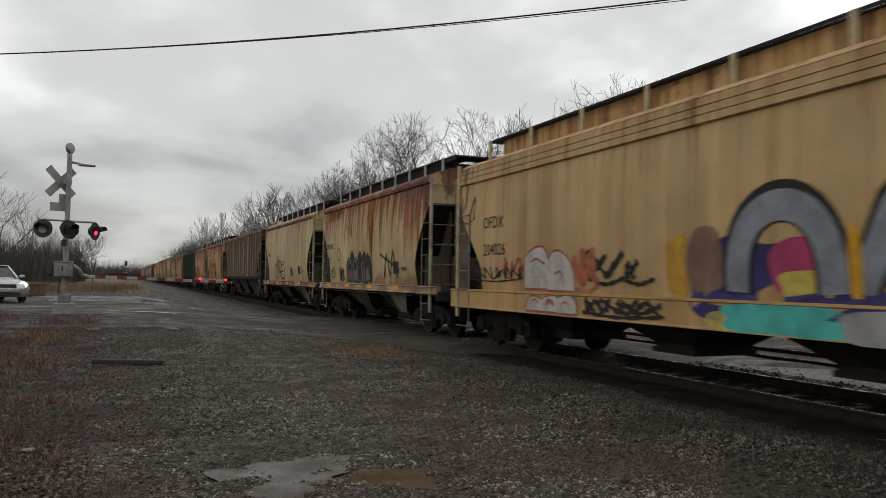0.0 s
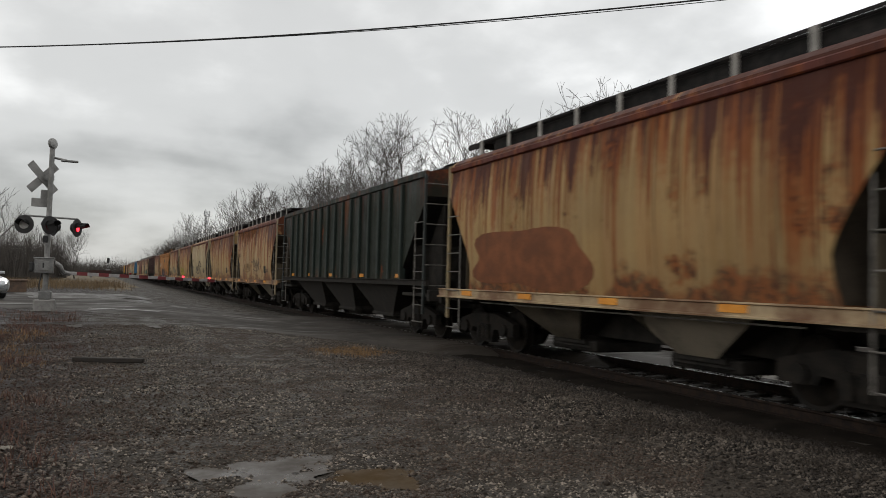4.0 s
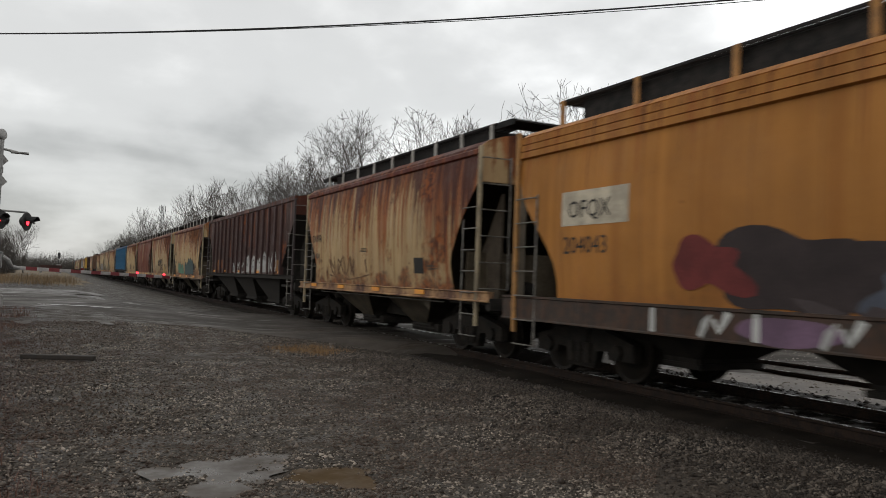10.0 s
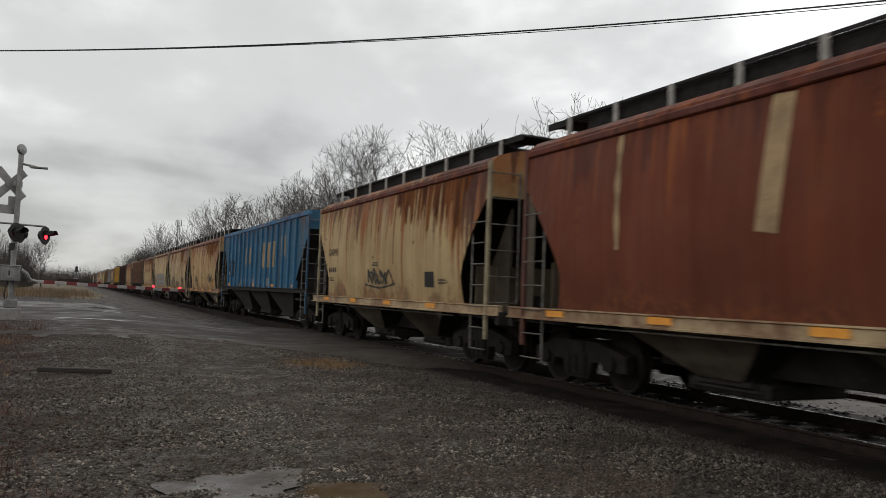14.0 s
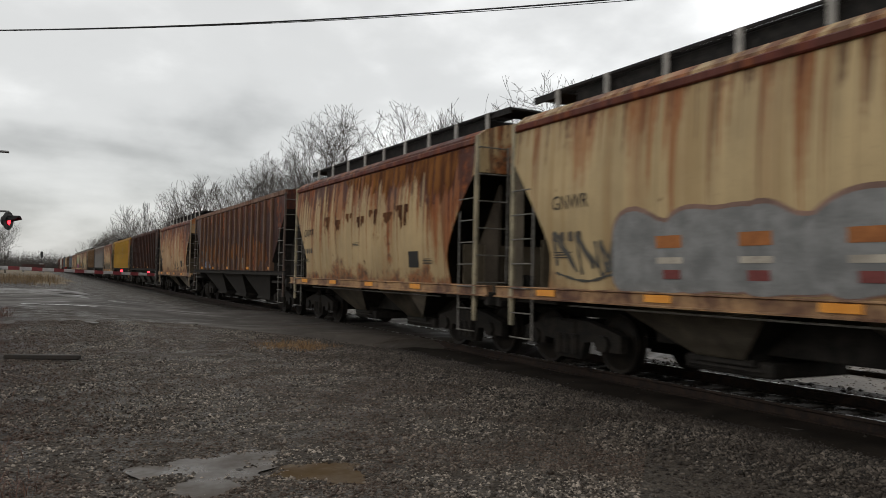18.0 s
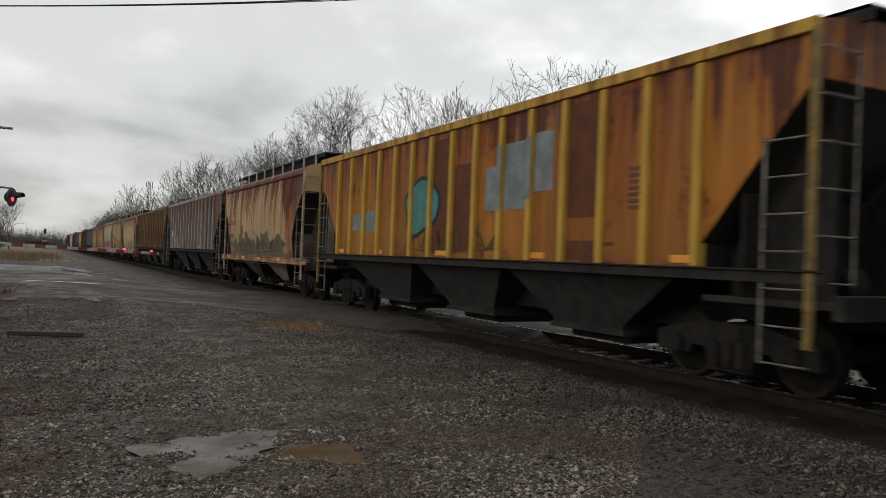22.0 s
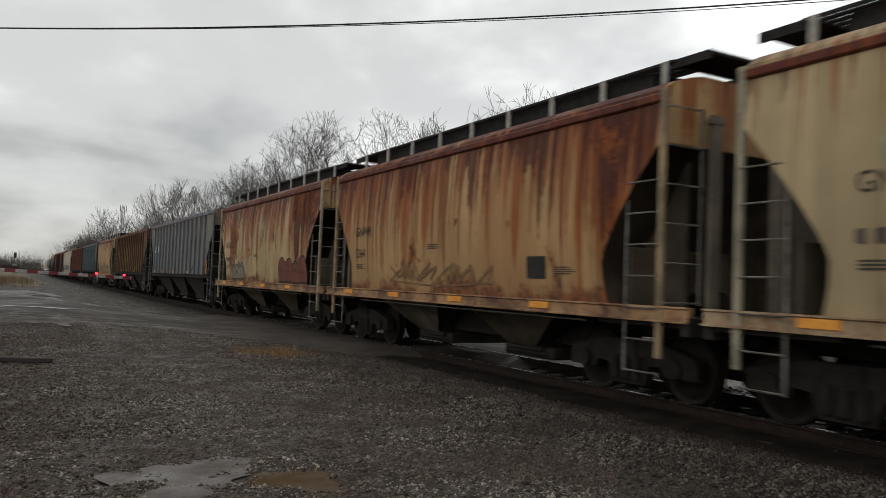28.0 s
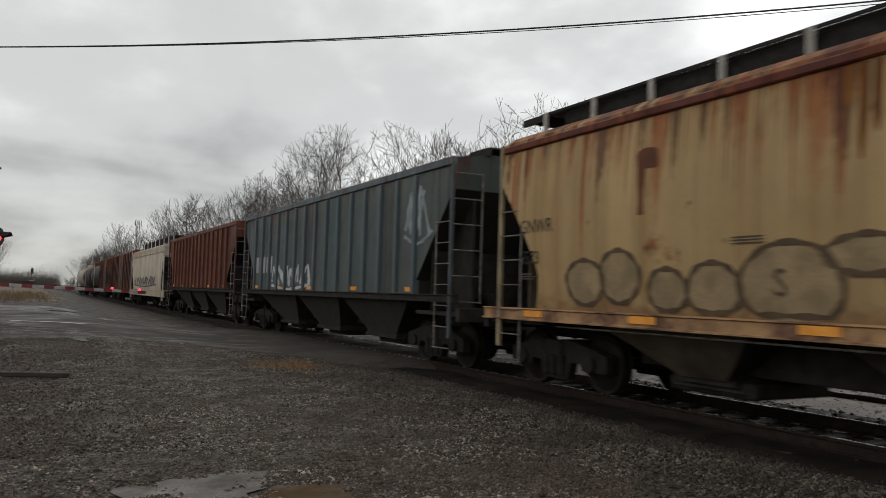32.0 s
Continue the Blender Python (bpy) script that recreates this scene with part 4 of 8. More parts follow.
def build_train():
    chord_red = car_paint("chord_maroon", (0.13, 0.040, 0.034), 0.12, 0.3, 0.1, 5.1)
    chord_tan = car_paint("chord_tan", (0.42, 0.30, 0.18), 0.6, 0.3, 0.1, 2.2)
    sills = [worn("sill_tan", (0.15, 0.075, 0.035), (0.41, 0.31, 0.185), 1.1, 0.75, 0.0, 9.0), M_ORANGE_SILL]
    for i, (kind, rear, base, rust, dark, grime, second, label) in enumerate(CONSIST):
        if kind == "rib":                   # ribbed sides rust in dull dark blooms rather than bright runs
            rust, dark = 0.55 * rust, dark + 0.06
        paint = kind != "short" and car_paint("paint_" + kind, base, rust, dark, grime, i * 1.37 + 0.4, panels=1.0 if kind == "rib" and i != 36 else 0.0)
        if kind == "short":
            if rust > 0.25:
                rust, dark = 1.02 * rust + 0.03, 1.2 * dark + 0.05
            paint = car_paint("paint_short", base, rust, dark, grime, i * 1.37 + 0.4)
            trim = worn("trim", tuple(0.28 * c for c in base), tuple(0.66 * c for c in base), 2.2, 0.7)
            pale = second is not ORANGE and i in (1, 2)
            car = short_hopper(paint, chord_tan if pale else chord_red, trim, sills[0 if second is not ORANGE else 1])
            cat = "hopper car"
        elif kind == "rib":
            rib = car_paint("rib_paint", second, rust * 0.30, dark * 0.25, grime * 0.3, i * 0.9 + 4, aged=(0.80, 0.79, 0.77))
            trim = worn("trim", tuple(0.16 * c + 0.007 for c in second), tuple(0.42 * c + 0.008 for c in second), 4.0, 0.7)
            car = ribbed_hopper(paint, rib, trim, rib)
            cat = "hopper car"
        elif kind == "long":
            sill = car_paint("sill_paint", second, 0.1, 0.05, 0.1, i * 0.7)
            trim = worn("trim", tuple(0.5 * c for c in base), tuple(0.9 * c for c in base), 4.0, 0.7)
            car = long_hopper(paint, sill, trim, sill if i == 0 else None)
            cat = "hopper car"
        elif kind == "box":
            car = boxcar(paint, paint)
            cat = "boxcar"
        else:
            car = tank_car(paint)
            cat = "tank car"
        tagged(car, label, cat, "cars of the freight train")
        mid = 0.5 * (JOINTS[i] + JOINTS[i + 1]) + {"short": 0.53, "rib": 0.60, "long": 0.35}.get(kind, 0.0)
        car.matrix_basis = pose(TRACK_X, mid, RAIL)
        TRAIN.append((car, mid))


build_train()


# ---- ground ----
def ground_z(x, y):
    """The lot is level by the camera, rises a little to the road, and stays low along the track."""
    rise = 0.42 * smooth01((y - 9) / 17) * (1 - smooth01((x - 0.5) / 6.5))
    dip = 0.10 * smooth01((x - 5.4) / 1.6) * (1 - smooth01((x - 9.6) / 0.9))
    return rise * (1 - 0.55 * smooth01((y - 45) / 120)) - dip


ROAD_A, ROAD_D, ROAD_N, ROAD_W = Vector((-4.0, 29.3)), Vector((0.655, -0.756)), Vector((0.756, 0.655)), 8.0


def grid_mesh(xs, ys, zf):
    bm = bmesh.new()
    rows = [[bm.verts.new((x, y, zf(x, y))) for x in xs] for y in ys]
    for a, b in zip(rows, rows[1:]):
        for i in range(len(xs) - 1):
            bm.faces.new((a[i], a[i + 1], b[i + 1], b[i]))
    return bm


def steps(*runs):
    out = []
    for a, b, n in runs:
        out += [a + (b - a) * k / n for k in range(n)]
    return out + [runs[-1][1]]


def gravel_material():
    m, nt, b = material("wet_gravel", 0.55)
    v = coords(nt, (1, 1, 1), 0, "World")
    big, mid = noise_tex(nt, v, 0.35, 5.0, 0.6), noise_tex(nt, v, 2.3, 5.0, 0.6)
    vo = nt.nodes.new("ShaderNodeTexVoronoi")
    vo.inputs["Scale"].default_value = 34.0
    nt.links.new(v, vo.inputs["Vector"])
    hue = nt.nodes.new("ShaderNodeSeparateColor")
    nt.links.new(vo.outputs["Color"], hue.inputs[0])
    stone = mix(nt, hue.outputs[0], (0.020, 0.0165, 0.0130), (0.095, 0.080, 0.064))
    mud = mix(nt, mid, (0.022, 0.0172, 0.0130), (0.046, 0.036, 0.027))
    fac = math_node(nt, "ADD", math_node(nt, "MULTIPLY", big, 0.6), math_node(nt, "MULTIPLY", mid, 0.4))
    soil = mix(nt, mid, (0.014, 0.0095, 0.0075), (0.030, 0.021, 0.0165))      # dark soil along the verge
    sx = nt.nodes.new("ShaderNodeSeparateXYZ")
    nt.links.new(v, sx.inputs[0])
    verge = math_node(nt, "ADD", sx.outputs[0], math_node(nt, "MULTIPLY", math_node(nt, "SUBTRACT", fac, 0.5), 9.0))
    base = mix(nt, ramp(nt, fac, 0.42, 0.62, 0.3, 0.9), stone, mud)
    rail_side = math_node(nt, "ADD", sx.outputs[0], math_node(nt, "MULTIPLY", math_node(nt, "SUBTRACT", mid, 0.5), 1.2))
    base = mix(nt, ramp(nt, rail_side, 7.0, 7.7, 0.0, 0.85), base, (0.012, 0.0095, 0.0075))       # darker towards the rails
    b.inputs["Specular IOR Level"].default_value = 0.22
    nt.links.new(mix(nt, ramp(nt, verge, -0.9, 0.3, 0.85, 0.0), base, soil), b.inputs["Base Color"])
    nt.links.new(ramp(nt, mid, 0.35, 0.65, 0.45, 0.85), b.inputs["Roughness"])
    h = math_node(nt, "SUBTRACT", mid, math_node(nt, "MULTIPLY", vo.outputs["Distance"], 1.2))
    bump(nt, b, h, 0.7, 0.03)
    return m


def field_material():
    m, nt, b = material("winter_field", 0.9)
    v = coords(nt, (1, 1, 1), 0, "World")
    big, fine = noise_tex(nt, v, 0.06, 5.0, 0.6), noise_tex(nt, v, 1.5, 6.0, 0.65)
    c = mix(nt, ramp(nt, big, 0.35, 0.65), (0.09, 0.072, 0.048), (0.19, 0.13, 0.062))
    nt.links.new(mix(nt, ramp(nt, fine, 0.35, 0.65, 0.0, 0.7), c, (0.07, 0.06, 0.045)), b.inputs["Base Color"])
    bump(nt, b, fine, 0.6, 0.1)
    return m


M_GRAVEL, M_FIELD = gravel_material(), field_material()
xs = steps((-1500, -60, 12), (-60, -14, 10), (-14, 18, 64), (18, 60, 10), (60, 1500, 12))
ys = steps((-900, -40, 10), (-40, 0, 12), (0, 46, 80), (46, 120, 12), (120, 1600, 12))
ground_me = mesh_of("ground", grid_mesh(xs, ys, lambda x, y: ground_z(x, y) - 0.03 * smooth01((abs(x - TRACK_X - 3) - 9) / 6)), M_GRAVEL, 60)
ground_me.materials.append(M_FIELD)
for p in ground_me.polygons:
    cx, cy, _ = p.center
    road_off = (Vector((cx, cy)) - ROAD_A).dot(ROAD_N)
    if (road_off > 24 and cx < 2) or cx < -12 or cy > 70 and cx < 3 or cx > 22:
        p.material_index = 1
tagged(new("ground", ground_me), "wet gravel lot and dull winter field", "ground", kind="structure")


# ---- road and crossing ----
def asphalt_material():
    m, nt, b = material("wet_asphalt", 0.4)
    b.inputs["Specular IOR Level"].default_value = 0.25
    v = coords(nt, (1, 1, 1), 0, "World")
    big, fine = noise_tex(nt, v, 0.45, 5.0, 0.6, 0.4), noise_tex(nt, v, 60.0, 3.0)
    c = mix(nt, ramp(nt, big, 0.35, 0.65), (0.025, 0.0200, 0.0155), (0.047, 0.0375, 0.0295))
    nt.links.new(mix(nt, ramp(nt, fine, 0.4, 0.7, 0.0, 0.3), c, (0.070, 0.061, 0.052)), b.inputs["Base Color"])
    wet = noise_tex(nt, coords(nt, (0.5, 1.6, 1), 0, "World"), 0.8, 6.0, 0.65, 0.6)
    nt.links.new(math_node(nt, "SUBTRACT", ramp(nt, big, 0.38, 0.62, 0.85, 0.6), ramp(nt, wet, 0.52, 0.66, 0.0, 0.32)), b.inputs["Roughness"])
    bump(nt, b, fine, 0.25, 0.008)
    return m


M_ASPHALT = asphalt_material()


def road_point(s, w):
    p = ROAD_A + ROAD_D * s + ROAD_N * w
    return p.x, p.y


bm = bmesh.new()
rows = []
for k in range(61):
    s = -45 + k * 1.35
    row = []
    for j in range(-1, 10):
        wob = 0.18 * math.sin(s * 1.7) + 0.12 * math.sin(s * 4.1)
        x, y = road_point(s, {-1: wob - 0.7, 0: wob, 9: ROAD_W + 0.7}.get(j, ROAD_W * j / 8))
        z = ground_z(x, y) + 0.015
        if j in (-1, 9):                      # the shoulders run down into the gravel
            row.append(bm.verts.new((x, y, z - 0.06)))
            continue
        near = 1 - smooth01((abs(x - TRACK_X) - 2.0) / 2.5)
        row.append(bm.verts.new((x, y, max(z, near * (RAIL - 0.012)))))
    rows.append(row)
for a, b in zip(rows, rows[1:]):
    for j in range(10):
        bm.faces.new((a[j], a[j + 1], b[j + 1], b[j]))
tagged(part("road", bm, M_ASPHALT, None, "", 60), "wet dark asphalt road over the railway crossing", "road", kind="structure")

M_LINE = worn("worn_white_line", (0.42, 0.41, 0.39), (0.70, 0.69, 0.67), 6.0, 0.5)
bm = bmesh.new()
prev = None
for k in range(25):
    x, y = -0.42 + 1.95 * k / 24, 25.62 - 1.05 * k / 24
    x2, y2 = x + 0.09, y + 0.17
    cur = [bm.verts.new((a, c, ground_z(a, c) + 0.036)) for a, c in ((x, y), (x2, y2))]
    if prev:
        bm.faces.new((prev[0], prev[1], cur[1], cur[0]))
    prev = cur
tagged(part("road_edge_line", bm, M_LINE), "worn white edge line on the wet road", "road marking", kind="structure")


# ---- tracks ----
def rail_mesh(name, y0, y1):
    prof = [(-0.07, -0.16), (0.07, -0.16), (0.07, -0.148), (0.012, -0.135), (0.012, -0.045), (0.036, -0.035), (0.036, -0.004), (-0.036, -0.004), (-0.036, -0.035), (-0.012, -0.045), (-0.012, -0.135), (-0.07, -0.148)]
    bm = bmesh.new()
    a = [bm.verts.new((x, y0, z)) for x, z in prof]
    b = [bm.verts.new((x, y1, z)) for x, z in prof]
    n = len(prof)
    for i in range(n):
        bm.faces.new((a[i], a[(i + 1) % n], b[(i + 1) % n], b[i]))
    bm.faces.new(a); bm.faces.new(b[::-1])
    return mesh_of(name, bm, M_RAIL, 0)


RAIL_ME = rail_mesh("rail", -650, 760)
RAIL_TOP = mesh_of("running_surface", boxes(((-0.026, -650, -0.004), (0.026, 760, 0.0))), M_RAILTOP, 0)
TIE_ME = [mesh_of("tie", boxes(((-1.3, -0.115, -0.20), (1.3, 0.115, 0.0)), bevel=0.012), M_TIE, 0) for _ in range(1)]
rng = random.Random(5)


def track(x0, label, y0, y1):
    tr = tagged(new("track", None), label, "railway track", kind="structure")
    tr.location = (x0, 0, RAIL)
    for s in (-1, 1):
        r = part("rail", RAIL_ME, None, tr)
        r.location = (s * 0.753, 0, 0)
        t = part("running_surface", RAIL_TOP, None, r, "polished steel rail head")
    n = int((y1 - y0) / 0.54)
    for k in range(n):
        t = part("tie", TIE_ME[0], None, tr)
        t.matrix_basis = pose(rng.uniform(-0.05, 0.05), y0 + k * 0.54, -0.165 + rng.uniform(-0.012, 0.008), 0, 0, rng.uniform(-0.8, 0.8))
    return tr


track(TRACK_X, "railway track with worn ties and shiny rail heads", 2, 60)
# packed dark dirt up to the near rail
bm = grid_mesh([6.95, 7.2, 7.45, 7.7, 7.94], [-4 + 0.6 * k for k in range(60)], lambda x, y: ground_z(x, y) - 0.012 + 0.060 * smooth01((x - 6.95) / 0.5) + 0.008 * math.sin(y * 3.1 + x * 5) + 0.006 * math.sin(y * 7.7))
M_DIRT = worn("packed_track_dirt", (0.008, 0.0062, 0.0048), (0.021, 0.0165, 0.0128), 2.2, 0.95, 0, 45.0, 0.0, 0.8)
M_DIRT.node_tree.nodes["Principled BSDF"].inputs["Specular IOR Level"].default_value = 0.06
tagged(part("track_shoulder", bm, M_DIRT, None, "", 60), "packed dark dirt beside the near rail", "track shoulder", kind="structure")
# pale fresh stone under and beyond the second track
M_PALE = worn("pale_wet_stone", (0.10, 0.09, 0.08), (0.23, 0.21, 0.19), 1.3, 0.7, 0, 30.0, 0.0, 0.5)
M_PALE.node_tree.nodes["Principled BSDF"].inputs["Specular IOR Level"].default_value = 0.2
bm = grid_mesh([10.6, 12.0, 14.0, 16.0, 18.0, 20.5], [-6 + 3.4 * k for k in range(20)], lambda x, y: 0.004 + 0.006 * math.sin(y * 1.9 + x))
tagged(part("far_gravel", bm, M_PALE, None, "", 60), "pale fresh gravel under the second track", "gravel bed", kind="structure")
track(TRACK_X + 4.3, "second railway track behind the train", 6, 50)


# ---- loose gravel ----
def stones(name, count, place, size, mat, label, seed):
    """Many small jittered stones as one sheet of loose stuff. place(rng, n) gives x and y."""
    g = np.random.default_rng(seed)
    x, y = place(g, count)
    r = size * np.exp(g.normal(0, 0.30, len(x)))
    chip = np.array([(1, 0, 0), (0, 1, 0), (-1, 0, 0), (0, -1, 0), (0, 0, 1), (0, 0, -1)], float)
    v = chip[None] * (1 + g.normal(0, 0.25, (len(x), 6, 3))) + g.normal(0, 0.22, (len(x), 6, 3))
    v *= (r[:, None, None] * (0.75 + 0.5 * g.random((len(x), 1, 3)))) * np.array([1.1, 1.1, 0.75])
    a = g.uniform(0, 6.283, len(x))
    ca, sa = np.cos(a)[:, None], np.sin(a)[:, None]
    vx, vy = v[:, :, 0] * ca - v[:, :, 1] * sa, v[:, :, 0] * sa + v[:, :, 1] * ca
    z = np.array([mud_relief(p, q) if -0.2 < p < 2.9 and 4.4 < q < 7.8 else ground_z(p, q) for p, q in zip(x, y)]) + r * 0.12
    co = np.stack([vx + x[:, None], vy + y[:, None], v[:, :, 2] + z[:, None]], 2).reshape(-1, 3)
    tris = np.array([(0, 1, 4), (1, 2, 4), (2, 3, 4), (3, 0, 4), (1, 0, 5), (2, 1, 5), (3, 2, 5), (0, 3, 5)])
    faces = (tris[None] + 6 * np.arange(len(x))[:, None, None]).reshape(-1, 3)
    me = bpy.data.meshes.new(name)
    me.vertices.add(len(co)); me.vertices.foreach_set("co", co.ravel())
    me.loops.add(faces.size); me.loops.foreach_set("vertex_index", faces.ravel().astype(np.int32))
    me.polygons.add(len(faces)); me.polygons.foreach_set("loop_start", np.arange(0, faces.size, 3, dtype=np.int32))
    me.update(calc_edges=True)
    me.materials.append(mat)
    return tagged(new(name, me), label, "gravel", kind="stuff")


def stone_material(name, dark, light, warm, rail_dark=True, red=0.0):
    m, nt, b = material(name, 0.6)
    gn = nt.nodes.new("ShaderNodeNewGeometry")
    v = coords(nt, (1, 1, 1), 0, "World")
    c = mix(nt, math_node(nt, "POWER", gn.outputs["Random Per Island"], 2.0), dark, light)
    c = mix(nt, ramp(nt, noise_tex(nt, v, 0.8, 4.0), 0.4, 0.62, 0.0, 0.7), c, warm)
    sx = nt.nodes.new("ShaderNodeSeparateXYZ")
    nt.links.new(v, sx.inputs[0])
    if red:                                            # red soil worked in along the verge
        c = mix(nt, ramp(nt, math_node(nt, "ADD", sx.outputs[0], math_node(nt, "MULTIPLY", noise_tex(nt, v, 0.9, 5.0, 0.6), 3.0)), 0.2, 2.2, red, 0.0), c, (0.050, 0.0235, 0.0175))
    if rail_dark:
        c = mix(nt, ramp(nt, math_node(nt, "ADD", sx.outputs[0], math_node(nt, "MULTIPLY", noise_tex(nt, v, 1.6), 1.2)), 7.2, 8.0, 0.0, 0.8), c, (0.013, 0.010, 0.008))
    nt.links.new(c, b.inputs["Base Color"])
    b.inputs["Specular IOR Level"].default_value = 0.2
    nt.links.new(ramp(nt, noise_tex(nt, v, 60.0), 0.3, 0.7, 0.4, 0.8), b.inputs["Roughness"])
    return m


PUDDLES = [((1.14, 19.7), 0.16, 0.40, 5), ((-0.55, 19.6), 0.2, 0.28, 6), ((-1.0, 40.0), 2.3, 5.2, 7), ((1.6, 37.6), 0.5, 1.6, 17), ((2.6, 30.5), 0.28, 0.9, 9), ((1.4, 33.0), 0.4, 1.2, 13), ((0.6, 35.0), 0.35, 1.1, 19)]
LOW = [(1.30, 6.2, 0.33, 0.42), (1.50, 5.95, 0.26, 0.20), (1.08, 5.7, 0.26, 0.22), (0.80, 6.25, 0.16, 0.2)]
BROWN_LOW = [(1.98, 5.78, 0.26, 0.30), (2.12, 5.58, 0.18, 0.2)]


def hollow(x, y, lows):
    return max(math.exp(-((x - a) / c) ** 2 - ((y - b) / d) ** 2) for a, b, c, d in lows)


def mud_relief(x, y):
    n = noise.fractal(Vector((x * 2.6, y * 2.6, 0.7)), 0.8, 2.1, 6)
    edge = min(1.0, 4 * min(x + 0.2, 2.9 - x, y - 4.4, 7.8 - y))
    dip = 0.050 * max(hollow(x, y, LOW), hollow(x, y, BROWN_LOW))
    return 0.004 + max(0.0, edge) * (0.024 * n + 0.012 * noise.noise(Vector((x * 8, y * 8, 2.2))) + 0.005 * noise.noise(Vector((x * 24, y * 24, 5.1))) + 0.022 - dip)


def in_puddle(x, y):
    k = np.zeros(len(x), bool)
    for cx, cy, rx, ry in LOW + BROWN_LOW:
        k |= ((x - cx) / rx) ** 2 + ((y - cy) / ry) ** 2 < 0.38
    return k


def lot_place(g, n):
    y = 3.2 + 17 * g.random(n) ** 1.55
    x = g.uniform(-0.42, 0.98, n) * y * 1.0 - 0.3
    x = np.where(x > 7.3, g.uniform(-2, 6.5, n), x)
    clump = np.array([noise.noise(Vector((p * 0.9, q * 0.9, 0.3))) for p, q in zip(x, y)])
    keep = (clump + g.normal(0, 0.25, n) > -0.55) & ~in_puddle(x, y) & (x > -4.5) & (x < 5.6 + g.normal(0, 0.5, n))
    road = (x - ROAD_A.x) * ROAD_N.x + (y - ROAD_A.y) * ROAD_N.y
    keep &= road < -0.2
    return x[keep], y[keep]


def ballast_place(g, n):
    y = 1.5 + 20 * g.random(n) ** 1.3
    x = TRACK_X - 1.42 - np.abs(g.normal(0, 1.3, n))
    keep = (x > 3.2) & ((x - ROAD_A.x) * ROAD_N.x + (y - ROAD_A.y) * ROAD_N.y < -0.2)
    return x[keep], y[keep]


def bed_place(g, n):
    return TRACK_X + g.uniform(1.9, 9.5, n), 2 + 32 * g.random(n)


M_STONE = stone_material("lot_stones", (0.022, 0.0175, 0.0135), (0.38, 0.325, 0.268), (0.056, 0.034, 0.0235), True, 0.6)
M_BALLAST = stone_material("ballast_stones", (0.011, 0.0088, 0.007), (0.175, 0.146, 0.119), (0.026, 0.019, 0.014))
stones("lot_gravel", 140000, lot_place, 0.0103, M_STONE, "loose wet grey gravel over the lot", 1)
stones("scattered_chips", 1500, lambda q, n: (q.uniform(-2.6, 0.8, n), 4.2 + 9 * q.random(n) ** 1.4), 0.0165, stone_material("pale_chips", (0.03, 0.023, 0.018), (0.20, 0.17, 0.14), (0.07, 0.042, 0.03)), "larger pale chips scattered at the edge of the lot", 12)
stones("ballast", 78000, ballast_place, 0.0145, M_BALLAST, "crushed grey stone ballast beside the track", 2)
M_FAR_STONE = stone_material("pale_bed_stones", (0.09, 0.08, 0.07), (0.36, 0.33, 0.30), (0.19, 0.165, 0.14), False)
stones("near_bed_stones", 6000, lambda q, n: (TRACK_X + q.uniform(-1.4, 1.9, n), 2 + 32 * q.random(n)), 0.032, M_BALLAST, "dark crushed stone between the rails", 8)
stones("track_bed_stones", 8000, bed_place, 0.024, M_FAR_STONE, "crushed stone between and behind the rails", 3)


# ---- puddles ----
def water_material(name, color, rough):
    m, nt, b = material(name, rough, 0, color)
    b.inputs["IOR"].default_value, b.inputs["Specular IOR Level"].default_value = 1.33, 0.32
    v = coords(nt, (1, 1, 1), 0, "World")
    n = noise_tex(nt, v, 3.0, 5.0, 0.6)
    nt.links.new(mix(nt, n, tuple(0.7 * c for c in color), tuple(1.3 * c for c in color)), b.inputs["Base Color"])
    nt.links.new(ramp(nt, noise_tex(nt, v, 1.6, 6.0, 0.65), 0.35, 0.7, rough, rough + 0.4), b.inputs["Roughness"])
    bump(nt, b, noise_tex(nt, v, 9.0, 2.0), 0.04, 0.01)
    return m


M_WATER = water_material("puddle_water", (0.062, 0.050, 0.039), 0.22)
M_BROWN = water_material("muddy_puddle_water", (0.060, 0.034, 0.010), 0.3)
M_BROWN.node_tree.nodes["Principled BSDF"].inputs["Specular IOR Level"].default_value = 0.12


def puddle(centre, rx, ry, seed, mat, label, level=0.019):
    g = random.Random(seed)
    ph = [g.uniform(0, 6.28) for _ in range(6)]
    bm = bmesh.new()
    cx, cy = centre
    n = 72
    ring = []
    for i in range(n):
        a = 2 * math.pi * i / n
        k = 1 + sum(0.20 / (j + 1) ** 0.7 * math.sin((j + 2) * a + ph[j]) for j in range(6))
        x, y = cx + rx * k * math.cos(a), cy + ry * k * math.sin(a)
        ring.append(bm.verts.new((x, y, ground_z(x, y) + level)))
    c = bm.verts.new((cx, cy, ground_z(cx, cy) + level))
    for i in range(n):
        bm.faces.new((c, ring[i], ring[(i + 1) % n]))
    return tagged(part("puddle", bm, mat), label, "puddle")


M_FILM = water_material("muddy_film_water", (0.055, 0.047, 0.039), 0.34)
for c, rx, ry, sd in PUDDLES:
    puddle(c, rx, ry, sd, M_FILM, "shallow rain puddle reflecting the grey sky")


